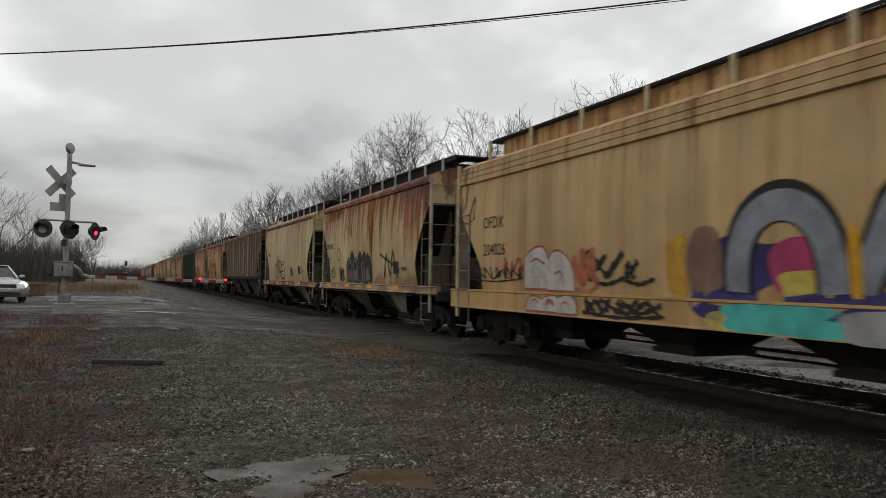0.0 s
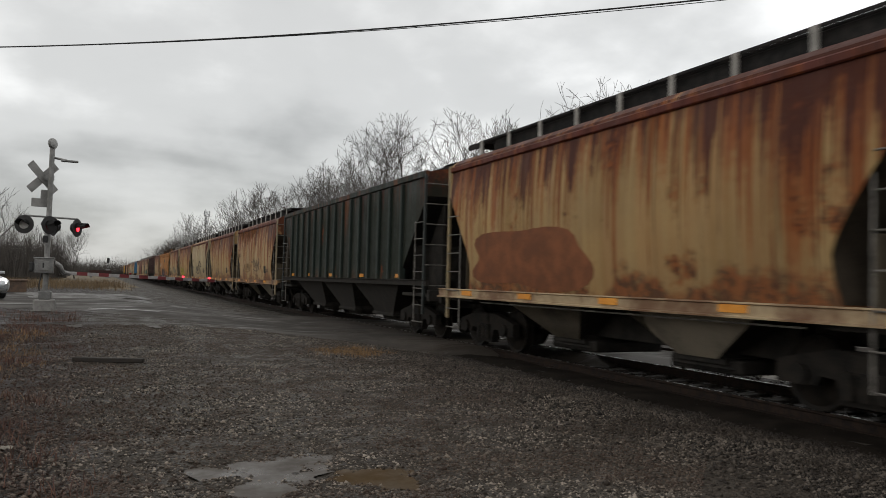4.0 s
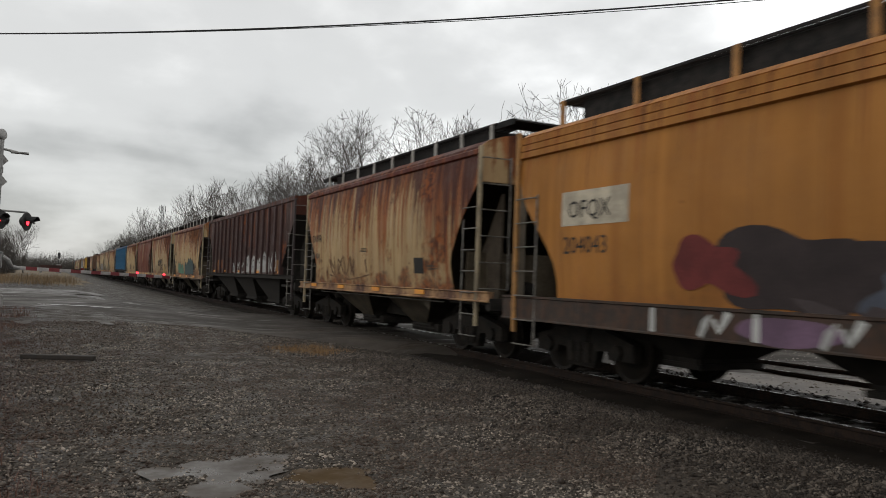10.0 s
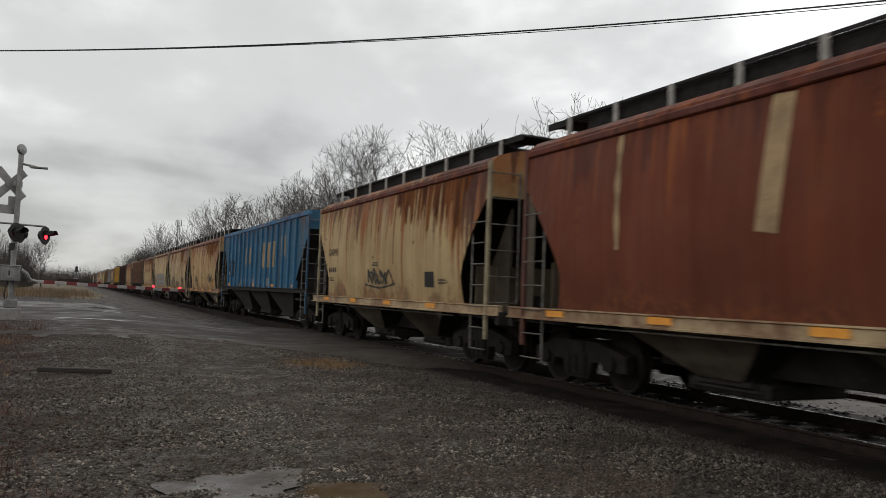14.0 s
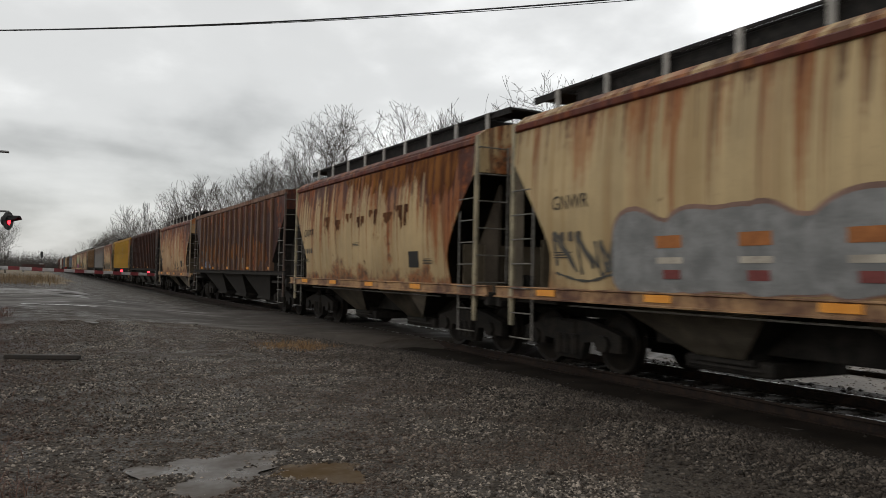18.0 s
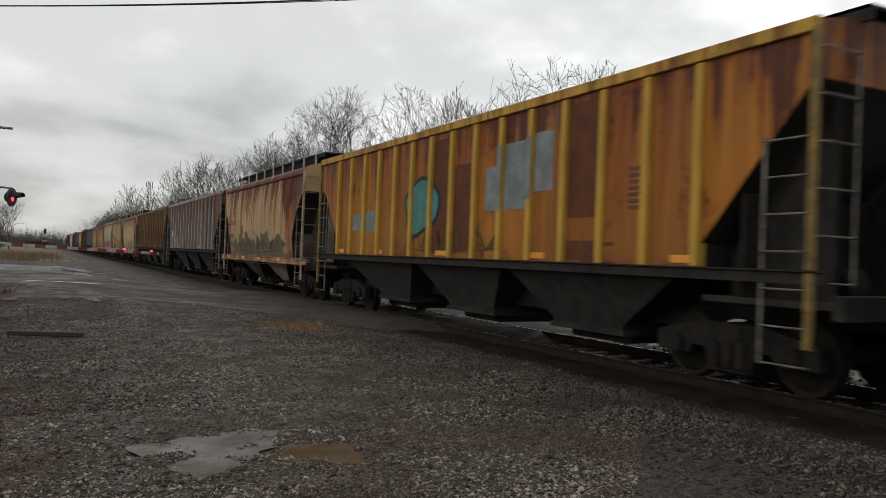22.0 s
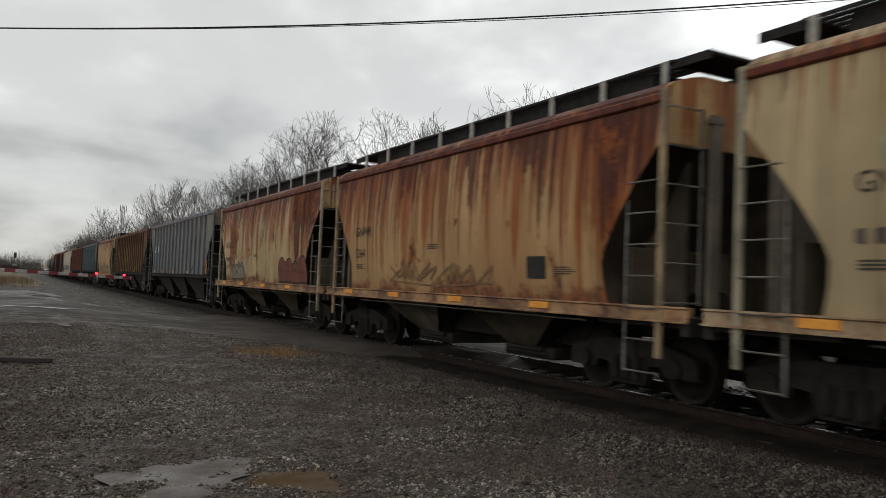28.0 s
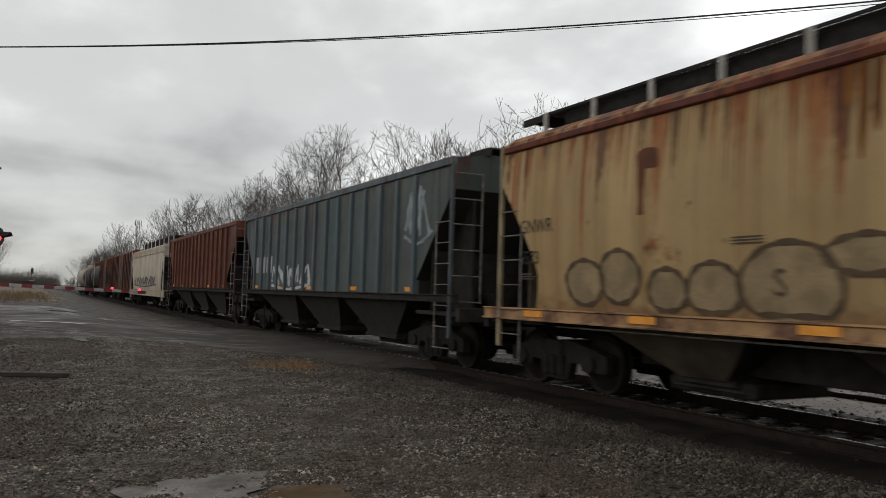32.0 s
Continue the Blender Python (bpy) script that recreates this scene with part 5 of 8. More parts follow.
mud = mesh_of("mud_patch", grid_mesh([-0.2 + 3.1 * i / 124 for i in range(125)], [4.4 + 3.4 * j / 136 for j in range(137)], mud_relief), M_GRAVEL, 60)
tagged(new("mud_patch", mud), "wet uneven mud with shallow hollows", "ground", kind="structure")
puddle((1.20, 6.05), 0.62, 0.85, 15, M_WATER, "shallow rain puddle reflecting the grey sky", 0.0105)
puddle((2.10, 5.70), 0.42, 0.46, 16, M_BROWN, "brown muddy puddle with dead leaves", 0.0095)


# ---- weeds and dead grass ----
def tufts(name, spots, blades, height, spread, mat, label, seed, lean=0.5):
    g = random.Random(seed)
    verts, faces = [], []
    for x0, y0, k in spots:
        for _ in range(int(blades * k)):
            x, y = x0 + g.gauss(0, spread), y0 + g.gauss(0, spread)
            z = ground_z(x, y)
            h = height * g.uniform(0.35, 1.1)
            a = g.uniform(0, 6.28)
            dx, dy = math.cos(a), math.sin(a)
            l = h * g.uniform(0.1, lean)
            w = 0.0035 + 0.004 * g.random() * (height / 0.3)
            i = len(verts)
            verts += [(x - dy * w, y + dx * w, z), (x + dy * w, y - dx * w, z), (x + dx * l * 0.4 + dy * w * 0.7, y + dy * l * 0.4 - dx * w * 0.7, z + h * 0.6), (x + dx * l * 0.4 - dy * w * 0.7, y + dy * l * 0.4 + dx * w * 0.7, z + h * 0.6), (x + dx * l, y + dy * l, z + h)]
            faces += [(i, i + 1, i + 2, i + 3), (i + 3, i + 2, i + 4)]
    me = bpy.data.meshes.new(name)
    me.from_pydata(verts, [], faces)
    me.materials.append(mat)
    return tagged(new(name, me), label, "grass", kind="stuff")


def blade_material(name, a, b_):
    m, nt, b = material(name, 0.8)
    gn = nt.nodes.new("ShaderNodeNewGeometry")
    nt.links.new(mix(nt, gn.outputs["Random Per Island"], a, b_), b.inputs["Base Color"])
    return m


M_DEAD = blade_material("dead_grass", (0.12, 0.065, 0.025), (0.30, 0.18, 0.08))
M_WEED = blade_material("red_brown_weeds", (0.055, 0.026, 0.020), (0.15, 0.075, 0.05))
M_STRAW = blade_material("field_straw", (0.08, 0.052, 0.026), (0.20, 0.135, 0.068))
g = random.Random(21)
tufts("dead_grass_patch", [(4.6 + g.gauss(0, 0.42), 15.2 + g.gauss(0, 0.5), 1) for _ in range(26)], 45, 0.10, 0.12, M_DEAD, "orange-brown dead grass flattened beside the ballast", 4, 1.6)
tufts("roadside_weeds", [(g.uniform(-3.6, -0.55) + 0.55 * max(0.0, 1 - k / 26), 5.0 + 0.16 * k + g.gauss(0, 0.3), 1) for k in range(120)], 60, 0.12, 0.17, M_WEED, "low red-brown dead weeds at the edge of the lot", 5, 1.3)
tufts("roadside_grass", [(g.uniform(-2.9, -0.95), g.uniform(10, 19), 1) for _ in range(40)], 40, 0.11, 0.14, M_DEAD, "thin tan dead grass over gravel", 9, 1.4)
tufts("tall_field_grass", [(g.uniform(-26, 1.0), g.uniform(52, 84), 1) for _ in range(700)], 22, 0.65, 0.8, M_STRAW, "tall golden dry grass of the field", 6, 0.5)


# ---- small things on the lot ----
M_OLDWOOD = worn("wet_old_wood", (0.010, 0.008, 0.006), (0.028, 0.020, 0.014), 8.0, 0.75)
bm = boxes(((-0.57, -0.055, 0), (0.57, 0.055, 0.075)), bevel=0.012)
tagged(part("wooden_plank", bm, M_OLDWOOD), "dark wet wooden plank lying on gravel", "plank").matrix_basis = pose(0.13, 13.75, ground_z(0.13, 13.75) + 0.005, 0, 0, -21.7)
M_PAPER = worn("soaked_paper", (0.22, 0.20, 0.16), (0.42, 0.39, 0.33), 9.0, 0.7)
for x, y, r in ((0.16, 5.9, 20), (-0.72, 7.6, 60)):
    bm = bmesh.new()
    rows = [[bm.verts.new((-0.06 + 0.12 * i / 4, -0.045 + 0.09 * j / 3, 0.012 + 0.012 * math.sin(i * 1.7 + j))) for i in range(5)] for j in range(4)]
    for a, b in zip(rows, rows[1:]):
        for i in range(4):
            bm.faces.new((a[i], a[i + 1], b[i + 1], b[i]))
    bmesh.ops.solidify(bm, geom=list(bm.faces), thickness=0.003)
    tagged(part("scrap_of_paper", bm, M_PAPER), "crumpled pale scrap of soaked paper on gravel", "litter").matrix_basis = pose(x, y, 0.012, 0, 0, r)


# ---- crossing signal with its gate ----
M_ALU = worn("dull_aluminium", (0.15, 0.148, 0.143), (0.28, 0.275, 0.265), 4.0, 0.55, 0.35)
M_SIGNBACK = worn("sign_back", (0.17, 0.166, 0.158), (0.27, 0.262, 0.252), 4.0, 0.65)
M_SIGNAL = worn("black_signal_paint", (0.012, 0.012, 0.012), (0.025, 0.024, 0.023), 6.0, 0.6)
M_CONCRETE = worn("stained_concrete", (0.16, 0.15, 0.14), (0.27, 0.26, 0.245), 5.0, 0.85)
M_LENS = material("red_lens", 0.15, 0, (0.16, 0.008, 0.008))[0]
# the pale colour stands in for light reflected off an unlit lens
M_LENS_PALE = worn("pale_reflection_lens", (0.30, 0.29, 0.28), (0.45, 0.44, 0.42), 8.0, 0.3)
M_LIT = glow("lit_red_lens", (1.0, 0.03, 0.05), 3.5)
M_GATE_RED = worn("gate_red", (0.13, 0.020, 0.024), (0.20, 0.034, 0.036), 4.0, 0.6)
M_GATE_WHITE = worn("gate_white", (0.26, 0.25, 0.245), (0.40, 0.385, 0.375), 4.0, 0.6)
SIG = new("crossing_signal", None)
SIG_Z = ground_z(-1.54, 25.2)
SIG.matrix_basis = pose(-1.54, 25.2, SIG_Z)
tagged(SIG, "grey railroad crossing signal mast with red lamps and lowered gate", "crossing signal")
part("foundation", boxes(((-0.28, -0.28, -0.1), (0.28, 0.28, 0.30)), bevel=0.03), M_CONCRETE, SIG)
part("junction_base", boxes(((-0.17, -0.17, 0.30), (0.17, 0.17, 0.55)), bevel=0.03), M_ALU, SIG)
part("mast", tube(bmesh.new(), (0, 0, 0.5), (0.02, 0, 4.75), 0.075, 0.07, 16), M_ALU, SIG)
bm = bmesh.new()
lathe(bm, [(-0.07, 0.05), (-0.05, 0.15), (0.0, 0.165), (0.04, 0.15), (0.07, 0.06)], (0.03, -0.02, 4.86), (0.85, -0.6, 0.1), 20)
bell = part("bell", bm, M_ALU, SIG, "round grey warning bell")
part("gong", lathe(bmesh.new(), [(-0.078, 0.04), (-0.074, 0.11), (-0.066, 0.125)], (0.03, -0.02, 4.86), (0.85, -0.6, 0.1), 20), M_SIGNAL, bell)
bm = bmesh.new()
tube(bm, (0.02, 0, 4.46), (0.42, 0.05, 4.40), 0.035, n=8)
box(bm, (0.26, -0.05, 4.36), (0.72, 0.14, 4.41), 0.01)
part("bracket_arm", bm, M_ALU, SIG)
for k, (rot, sh) in enumerate(((45, 0.0), (-45, 0.02))):
    b = part("crossbuck_blade", boxes(((-0.55, -0.012, -0.115), (0.55, 0.012, 0.115)), bevel=0.006), M_SIGNBACK, SIG, "bare grey back of a crossbuck board")
    b.matrix_basis = pose(-0.20, 0.11 + sh + 0.012 * k, 3.86, 0, 0, 32) @ pose(0, 0, 0, 0, rot, 0)
part("crossbuck_bracket", boxes(((-0.14, -0.02, 3.78), (0.10, 0.12, 3.94)), bevel=0.01), M_ALU, SIG)
b = part("track_count_sign", boxes(((-0.34, -0.012, -0.13), (0.20, 0.012, 0.12)), ((-0.10, -0.014, 0.1), (0.20, 0.014, 0.38)), bevel=0.006), M_SIGNBACK, SIG, "bare grey back of a small sign")
b.matrix_basis = pose(-0.14, 0.10, 3.12, 0, 0, 20)
part("lamp_crossarm", tube(bmesh.new(), (-0.62, 0, 2.72), (0.78, 0.02, 2.68), 0.028, n=8), M_ALU, SIG)


def lamp(x, y, z, yaw, lens, label, lit=False):
    """A flasher: round black target, hood and lens; it looks along its own -y."""
    l = part("flasher", lathe(bmesh.new(), [(0.0, 0.26), (0.015, 0.27), (0.03, 0.26), (0.031, 0.14), (0.16, 0.13), (0.20, 0.07)], (0, 0, 0), (0, 1, 0), 28), M_SIGNAL, SIG, label)
    l.matrix_basis = pose(x, y, z, 0, 0, yaw)
    bm = bmesh.new()
    n = 14
    a = [bm.verts.new((0.15 * math.cos(t), 0.0, 0.15 * math.sin(t))) for t in [radians(-10 + 200 * i / n) for i in range(n + 1)]]
    c = [bm.verts.new((0.145 * math.cos(t), -0.30, 0.145 * math.sin(t))) for t in [radians(15 + 150 * i / n) for i in range(n + 1)]]
    for i in range(n):
        bm.faces.new((a[i], a[i + 1], c[i + 1], c[i]))
    bmesh.ops.solidify(bm, geom=list(bm.faces), thickness=0.006)
    part("hood", bm, M_SIGNAL, l)
    part("lens", lathe(bmesh.new(), [(-0.012, 0.06), (-0.006, 0.12), (0.0, 0.135)], (0, 0, 0), (0, 1, 0), 24), lens, l)
    if lit:
        part("bulb", lathe(bmesh.new(), [(-0.022, 0.03), (-0.019, 0.07), (-0.013, 0.08)], (0, 0, -0.035), (0, 1, 0), 18), M_LIT, l, "glowing red bulb")
        # flap added so that the steadily lit bulb seems to flash
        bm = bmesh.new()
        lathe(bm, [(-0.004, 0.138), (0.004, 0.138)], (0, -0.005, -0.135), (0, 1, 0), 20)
        shutter = part("shutter", bm, M_SIGNAL, l, "black flap added to hide and bare the steady bulb")
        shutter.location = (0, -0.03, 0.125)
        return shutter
    return l


lamp(-0.62, -0.03, 2.46, -18, M_LENS_PALE, "black flasher with an unlit lens coloured pale as if reflecting")
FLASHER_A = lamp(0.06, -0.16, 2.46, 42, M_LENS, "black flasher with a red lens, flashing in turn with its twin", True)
lamp(0.12, 0.20, 2.44, -60, M_LENS, "black flasher seen from behind")
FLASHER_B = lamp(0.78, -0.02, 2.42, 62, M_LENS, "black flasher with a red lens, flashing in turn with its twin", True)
part("mechanism_box", boxes(((-0.30, -0.24, 1.06), (0.20, 0.20, 1.50)), ((-0.33, -0.27, 1.48), (0.22, 0.22, 1.52)), bevel=0.02), M_ALU, SIG, "grey gate mechanism housing")
part("box_hatch", boxes(((-0.20, -0.262, 1.14), (0.08, -0.242, 1.42)), bevel=0.006), M_SIGNBACK, SIG)
part("warning_plate", boxes(((-0.08, -0.272, 1.22), (-0.04, -0.263, 1.36))), M_SIGNAL, SIG)
part("junction_box", boxes(((-0.12, -0.12, 1.95), (0.02, 0.02, 2.15)), bevel=0.015), M_SIGNAL, SIG)
bm = bmesh.new()
for p, q in (((-0.1, -0.1, 1.06), (-0.16, -0.12, 0.7)), ((-0.16, -0.12, 0.7), (-0.12, -0.1, 0.35))):
    tube(bm, p, q, 0.02, n=6)
part("cable", bm, M_SIGNAL, SIG)
part("counterweight", boxes(((-0.42, -0.3, 1.10), (-0.30, 0.1, 1.38)), bevel=0.03), M_SIGNAL, SIG)
bm = bmesh.new()
pts = [(0.20, -0.02, 1.38), (0.34, 0.05, 1.30), (0.44, 0.14, 1.10), (0.62, 0.30, 1.06)]
for p, q in zip(pts, pts[1:]):
    tube(bm, p, q, 0.075, 0.06, 8)
part("gate_bracket", bm, M_ALU, SIG)
GATE_DIR = 40.9
gate = part("gate_arm", boxes(((0.0, -0.02, -0.05), (6.4, 0.02, 0.05)), bevel=0.008), M_GATE_WHITE, SIG, "lowered striped red and white gate arm")
gate.matrix_basis = pose(0.52, 0.26, 1.08, 0, 1.45, GATE_DIR)
for k in range(8):
    part("red_stripe", boxes(((0.35 + 0.80 * k, -0.024, -0.054), (0.73 + 0.80 * k, 0.024, 0.054))), M_GATE_RED, gate)
for s in (4.75, 6.05, 2.4):
    part("gate_lamp", lathe(bmesh.new(), [(-0.03, 0.02), (-0.03, 0.034), (0.03, 0.034), (0.03, 0.02)], (s, 0, 0.085), (0.3, -1, 0), 14), M_LIT if s > 3 else M_LENS, gate, "small red gate lamp")


# ---- waiting car ----
def sedan():
    car = tagged(new("sedan", None), "silver sedan with headlights on, waiting at the gate", "car")
    paint = worn("silver_paint", (0.42, 0.43, 0.44), (0.52, 0.53, 0.54), 2.0, 0.3, 0.5)
    glass = material("car_glass", 0.05, 0, (0.015, 0.018, 0.02))[0]
    tyre = worn("tyre_rubber", (0.015, 0.015, 0.015), (0.03, 0.03, 0.03), 8.0, 0.9)
    rim_m = worn("alloy_rim", (0.3, 0.3, 0.31), (0.45, 0.45, 0.46), 5.0, 0.35, 0.8)
    # front is -y; levels of (z, half width, front, back)
    bm = bmesh.new()
    lv = [(0.22, 0.80, -2.10, 2.15), (0.35, 0.88, -2.22, 2.25), (0.55, 0.90, -2.25, 2.28), (0.70, 0.89, -2.18, 2.25), (0.78, 0.85, -2.0, 2.2), (0.90, 0.80, -1.05, 2.1), (0.96, 0.76, -0.95, 2.0)]
    rings = []
    for z, w, f, bk in lv:
        rings.append([bm.verts.new(p) for p in ((-w, f + 0.25, z), (-w * 0.75, f, z), (w * 0.75, f, z), (w, f + 0.25, z), (w, bk - 0.2, z), (w * 0.8, bk, z), (-w * 0.8, bk, z), (-w, bk - 0.2, z))])
    for r0, r1 in zip(rings, rings[1:]):
        for i in range(8):
            bm.faces.new((r0[i], r0[(i + 1) % 8], r1[(i + 1) % 8], r1[i]))
    bm.faces.new(rings[0]); bm.faces.new(rings[-1])
    part("body", bm, paint, car, sharp=40)
    bm = bmesh.new()
    rings = [[bm.verts.new(p) for p in ((-w, f, z), (w, f, z), (w, bk, z), (-w, bk, z))] for z, w, f, bk in ((0.93, 0.74, -1.0, 1.7), (1.38, 0.60, -0.2, 1.0), (1.42, 0.55, -0.1, 0.9))]
    for r0, r1 in zip(rings, rings[1:]):
        for i in range(4):
            bm.faces.new((r0[i], r0[(i + 1) % 4], r1[(i + 1) % 4], r1[i]))
    bm.faces.new(rings[0]); bm.faces.new(rings[-1])
    part("cabin_glass", bm, glass, car, "dark windscreen and windows")
    part("roof", boxes(((-0.58, -0.22, 1.395), (0.58, 1.0, 1.44)), bevel=0.02), paint, car)
    for s in (-1, 1):
        part("roof_pillar", tube(bmesh.new(), (s * 0.75, -1.0, 0.93), (s * 0.60, -0.2, 1.40), 0.035, n=6), paint, car)
        h = part("headlight", lathe(bmesh.new(), [(0, 0.05), (-0.05, 0.12), (0.0, 0.14), (0.1, 0.13)], (s * 0.62, -2.14, 0.66), (s * 0.3, 1, -0.1), 16), glow("headlight", (1.0, 0.98, 0.92), 2.5), car, "lit headlight")
        part("mirror", boxes(((s * 0.98 - 0.1, -0.75, 0.94), (s * 0.98 + 0.1, -0.62, 1.06)), bevel=0.03), paint, car)
        for y in (-1.38, 1.38):
            w = part("wheel", lathe(bmesh.new(), [(-0.1, 0.2), (-0.1, 0.29), (-0.07, 0.32), (0.07, 0.32), (0.1, 0.29), (0.1, 0.2)], (s * 0.80, y, 0.32), (1, 0, 0), 22), tyre, car)
            part("rim", lathe(bmesh.new(), [(-0.105, 0.05), (-0.105, 0.2), (0.105, 0.2), (0.105, 0.05)], (s * 0.80, y, 0.32), (1, 0, 0), 18), rim_m, w)
    part("grille", boxes(((-0.36, -2.262, 0.56), (0.36, -2.20, 0.70)), bevel=0.01), M_SIGNAL, car)
    part("air_intake", boxes(((-0.5, -2.255, 0.28), (0.5, -2.18, 0.40)), bevel=0.01), M_SIGNAL, car)
    part("plate", boxes(((-0.15, -2.28, 0.42), (0.15, -2.25, 0.52))), M_GATE_WHITE, car)
    return car


sedan().matrix_basis = pose(-4.85, 35.2, ground_z(-4.0, 35.2) + 0.02, 0, 0, 22)
M_CRATE = worn("brown_crate_wood", (0.06, 0.04, 0.03), (0.14, 0.09, 0.06), 5.0, 0.8)
bm = boxes(((-0.5, -0.35, 0), (0.5, 0.35, 0.62)), ((-0.54, -0.39, 0.55), (0.54, 0.39, 0.66)), bevel=0.02)
tagged(part("wooden_crate", bm, M_CRATE), "weathered brown wooden crate beside the road", "crate").matrix_basis = pose(-4.15, 45.0, ground_z(-4.15, 45), 0, 0, 15)


# ---- far things along the line ----
girder = tagged(new("bridge_girder", None), "low rust-brown steel girder far down the line", "bridge girder")
M_GIRDER = worn("girder_rust", (0.035, 0.016, 0.014), (0.08, 0.035, 0.028), 0.5, 0.8)
part("web_plate", boxes(((-2.2, -0.15, 0.6), (2.2, 0.15, 1.75)), bevel=0.02), M_GIRDER, girder)
for z in (0.5, 1.75):
    part("flange", boxes(((-2.25, -0.3, z), (2.25, 0.3, z + 0.1)), bevel=0.02), M_GIRDER, girder)
for x in (-1.9, 1.9):
    part("pier", boxes(((x - 0.25, -0.3, -0.3), (x + 0.25, 0.3, 0.5)), bevel=0.02), M_CONCRETE, girder)
for k in range(6):
    part("stiffener", boxes(((-2.0 + 0.8 * k - 0.04, -0.24, 0.6), (-2.0 + 0.8 * k + 0.04, 0.24, 1.75))), M_GIRDER, girder)
girder.matrix_basis = pose(-0.7, 190, 0.15)
far = tagged(new("railway_signal", None), "black railway signal on a thin mast far down the line", "railway signal")
part("mast", tube(bmesh.new(), (0, 0, 0), (0, 0, 4.3), 0.09, n=8), M_SIGNAL, far)
part("signal_head", boxes(((-0.32, -0.15, 3.7), (0.32, 0.15, 5.1)), bevel=0.1), M_SIGNAL, far)
part("cabinet", boxes(((-0.5, -0.3, 0), (0.5, 0.3, 2.2)), bevel=0.03), M_ALU, far)
far.matrix_basis = pose(0.95, 215, 0.15)
tower = tagged(new("cell_tower", None), "thin lattice radio tower behind bare trees", "tower")
M_TOWER = worn("galvanised_lattice", (0.05, 0.05, 0.05), (0.09, 0.09, 0.09), 1.0, 0.8)
for dx, dy in ((-0.5, 0), (0.5, 0), (0, 0.8)):
    part("leg", tube(bmesh.new(), (dx, dy, 0), (dx * 0.6, dy * 0.6, 25.5), 0.055, n=6), M_TOWER, tower)
for k in range(17):
    z = 0.5 + 1.5 * k
    bm = bmesh.new()
    tube(bm, (-0.5, 0, z), (0.5, 0, z + 1.5), 0.03, n=4)
    tube(bm, (0.5, 0, z), (-0.5, 0, z + 1.5), 0.03, n=4)
    part("cross_brace", bm, M_TOWER, tower)
for x in (-0.75, 0.75):
    part("antenna", boxes(((x - 0.10, -0.08, 24.0), (x + 0.10, 0.08, 25.6)), bevel=0.05), M_TOWER, tower)
tower.matrix_basis = pose(26.3, 228, -5.8)


# ---- wires over the road ----
M_WIRE = material("black_wire", 0.6, 0, (0.012, 0.012, 0.012))[0]


def wire(spread, r, label):
    """A hanging line parallel to the road; spread drops it away from its neighbour towards the camera's side."""
    d, c = Vector((-0.779, 0.627)), Vector((12.2, 15.2))
    pts = []
    for k in range(57):
        s = -22 + 64 * k / 56
        pts.append(Vector((*(c + d * s), EYE + 6.80 + 0.0019 * (s - 9.5) ** 2 - spread * max(0.0, 20 - s) * 0.003)))
    bm = cable(pts, r)
    return tagged(part("overhead_wire", bm, M_WIRE), label, "wire", "wires over the road")


wire(0.0, 0.021, "thick black overhead wire above the road")
wire(1.0, 0.010, "thin black overhead wire above the road")


# ---- bare winter trees ----
M_BARK = worn("grey_bark", (0.05, 0.044, 0.039), (0.10, 0.09, 0.08), 3.0, 0.9)
M_TWIG = worn("twig_bark", (0.045, 0.039, 0.034), (0.085, 0.075, 0.066), 1.0, 0.9)


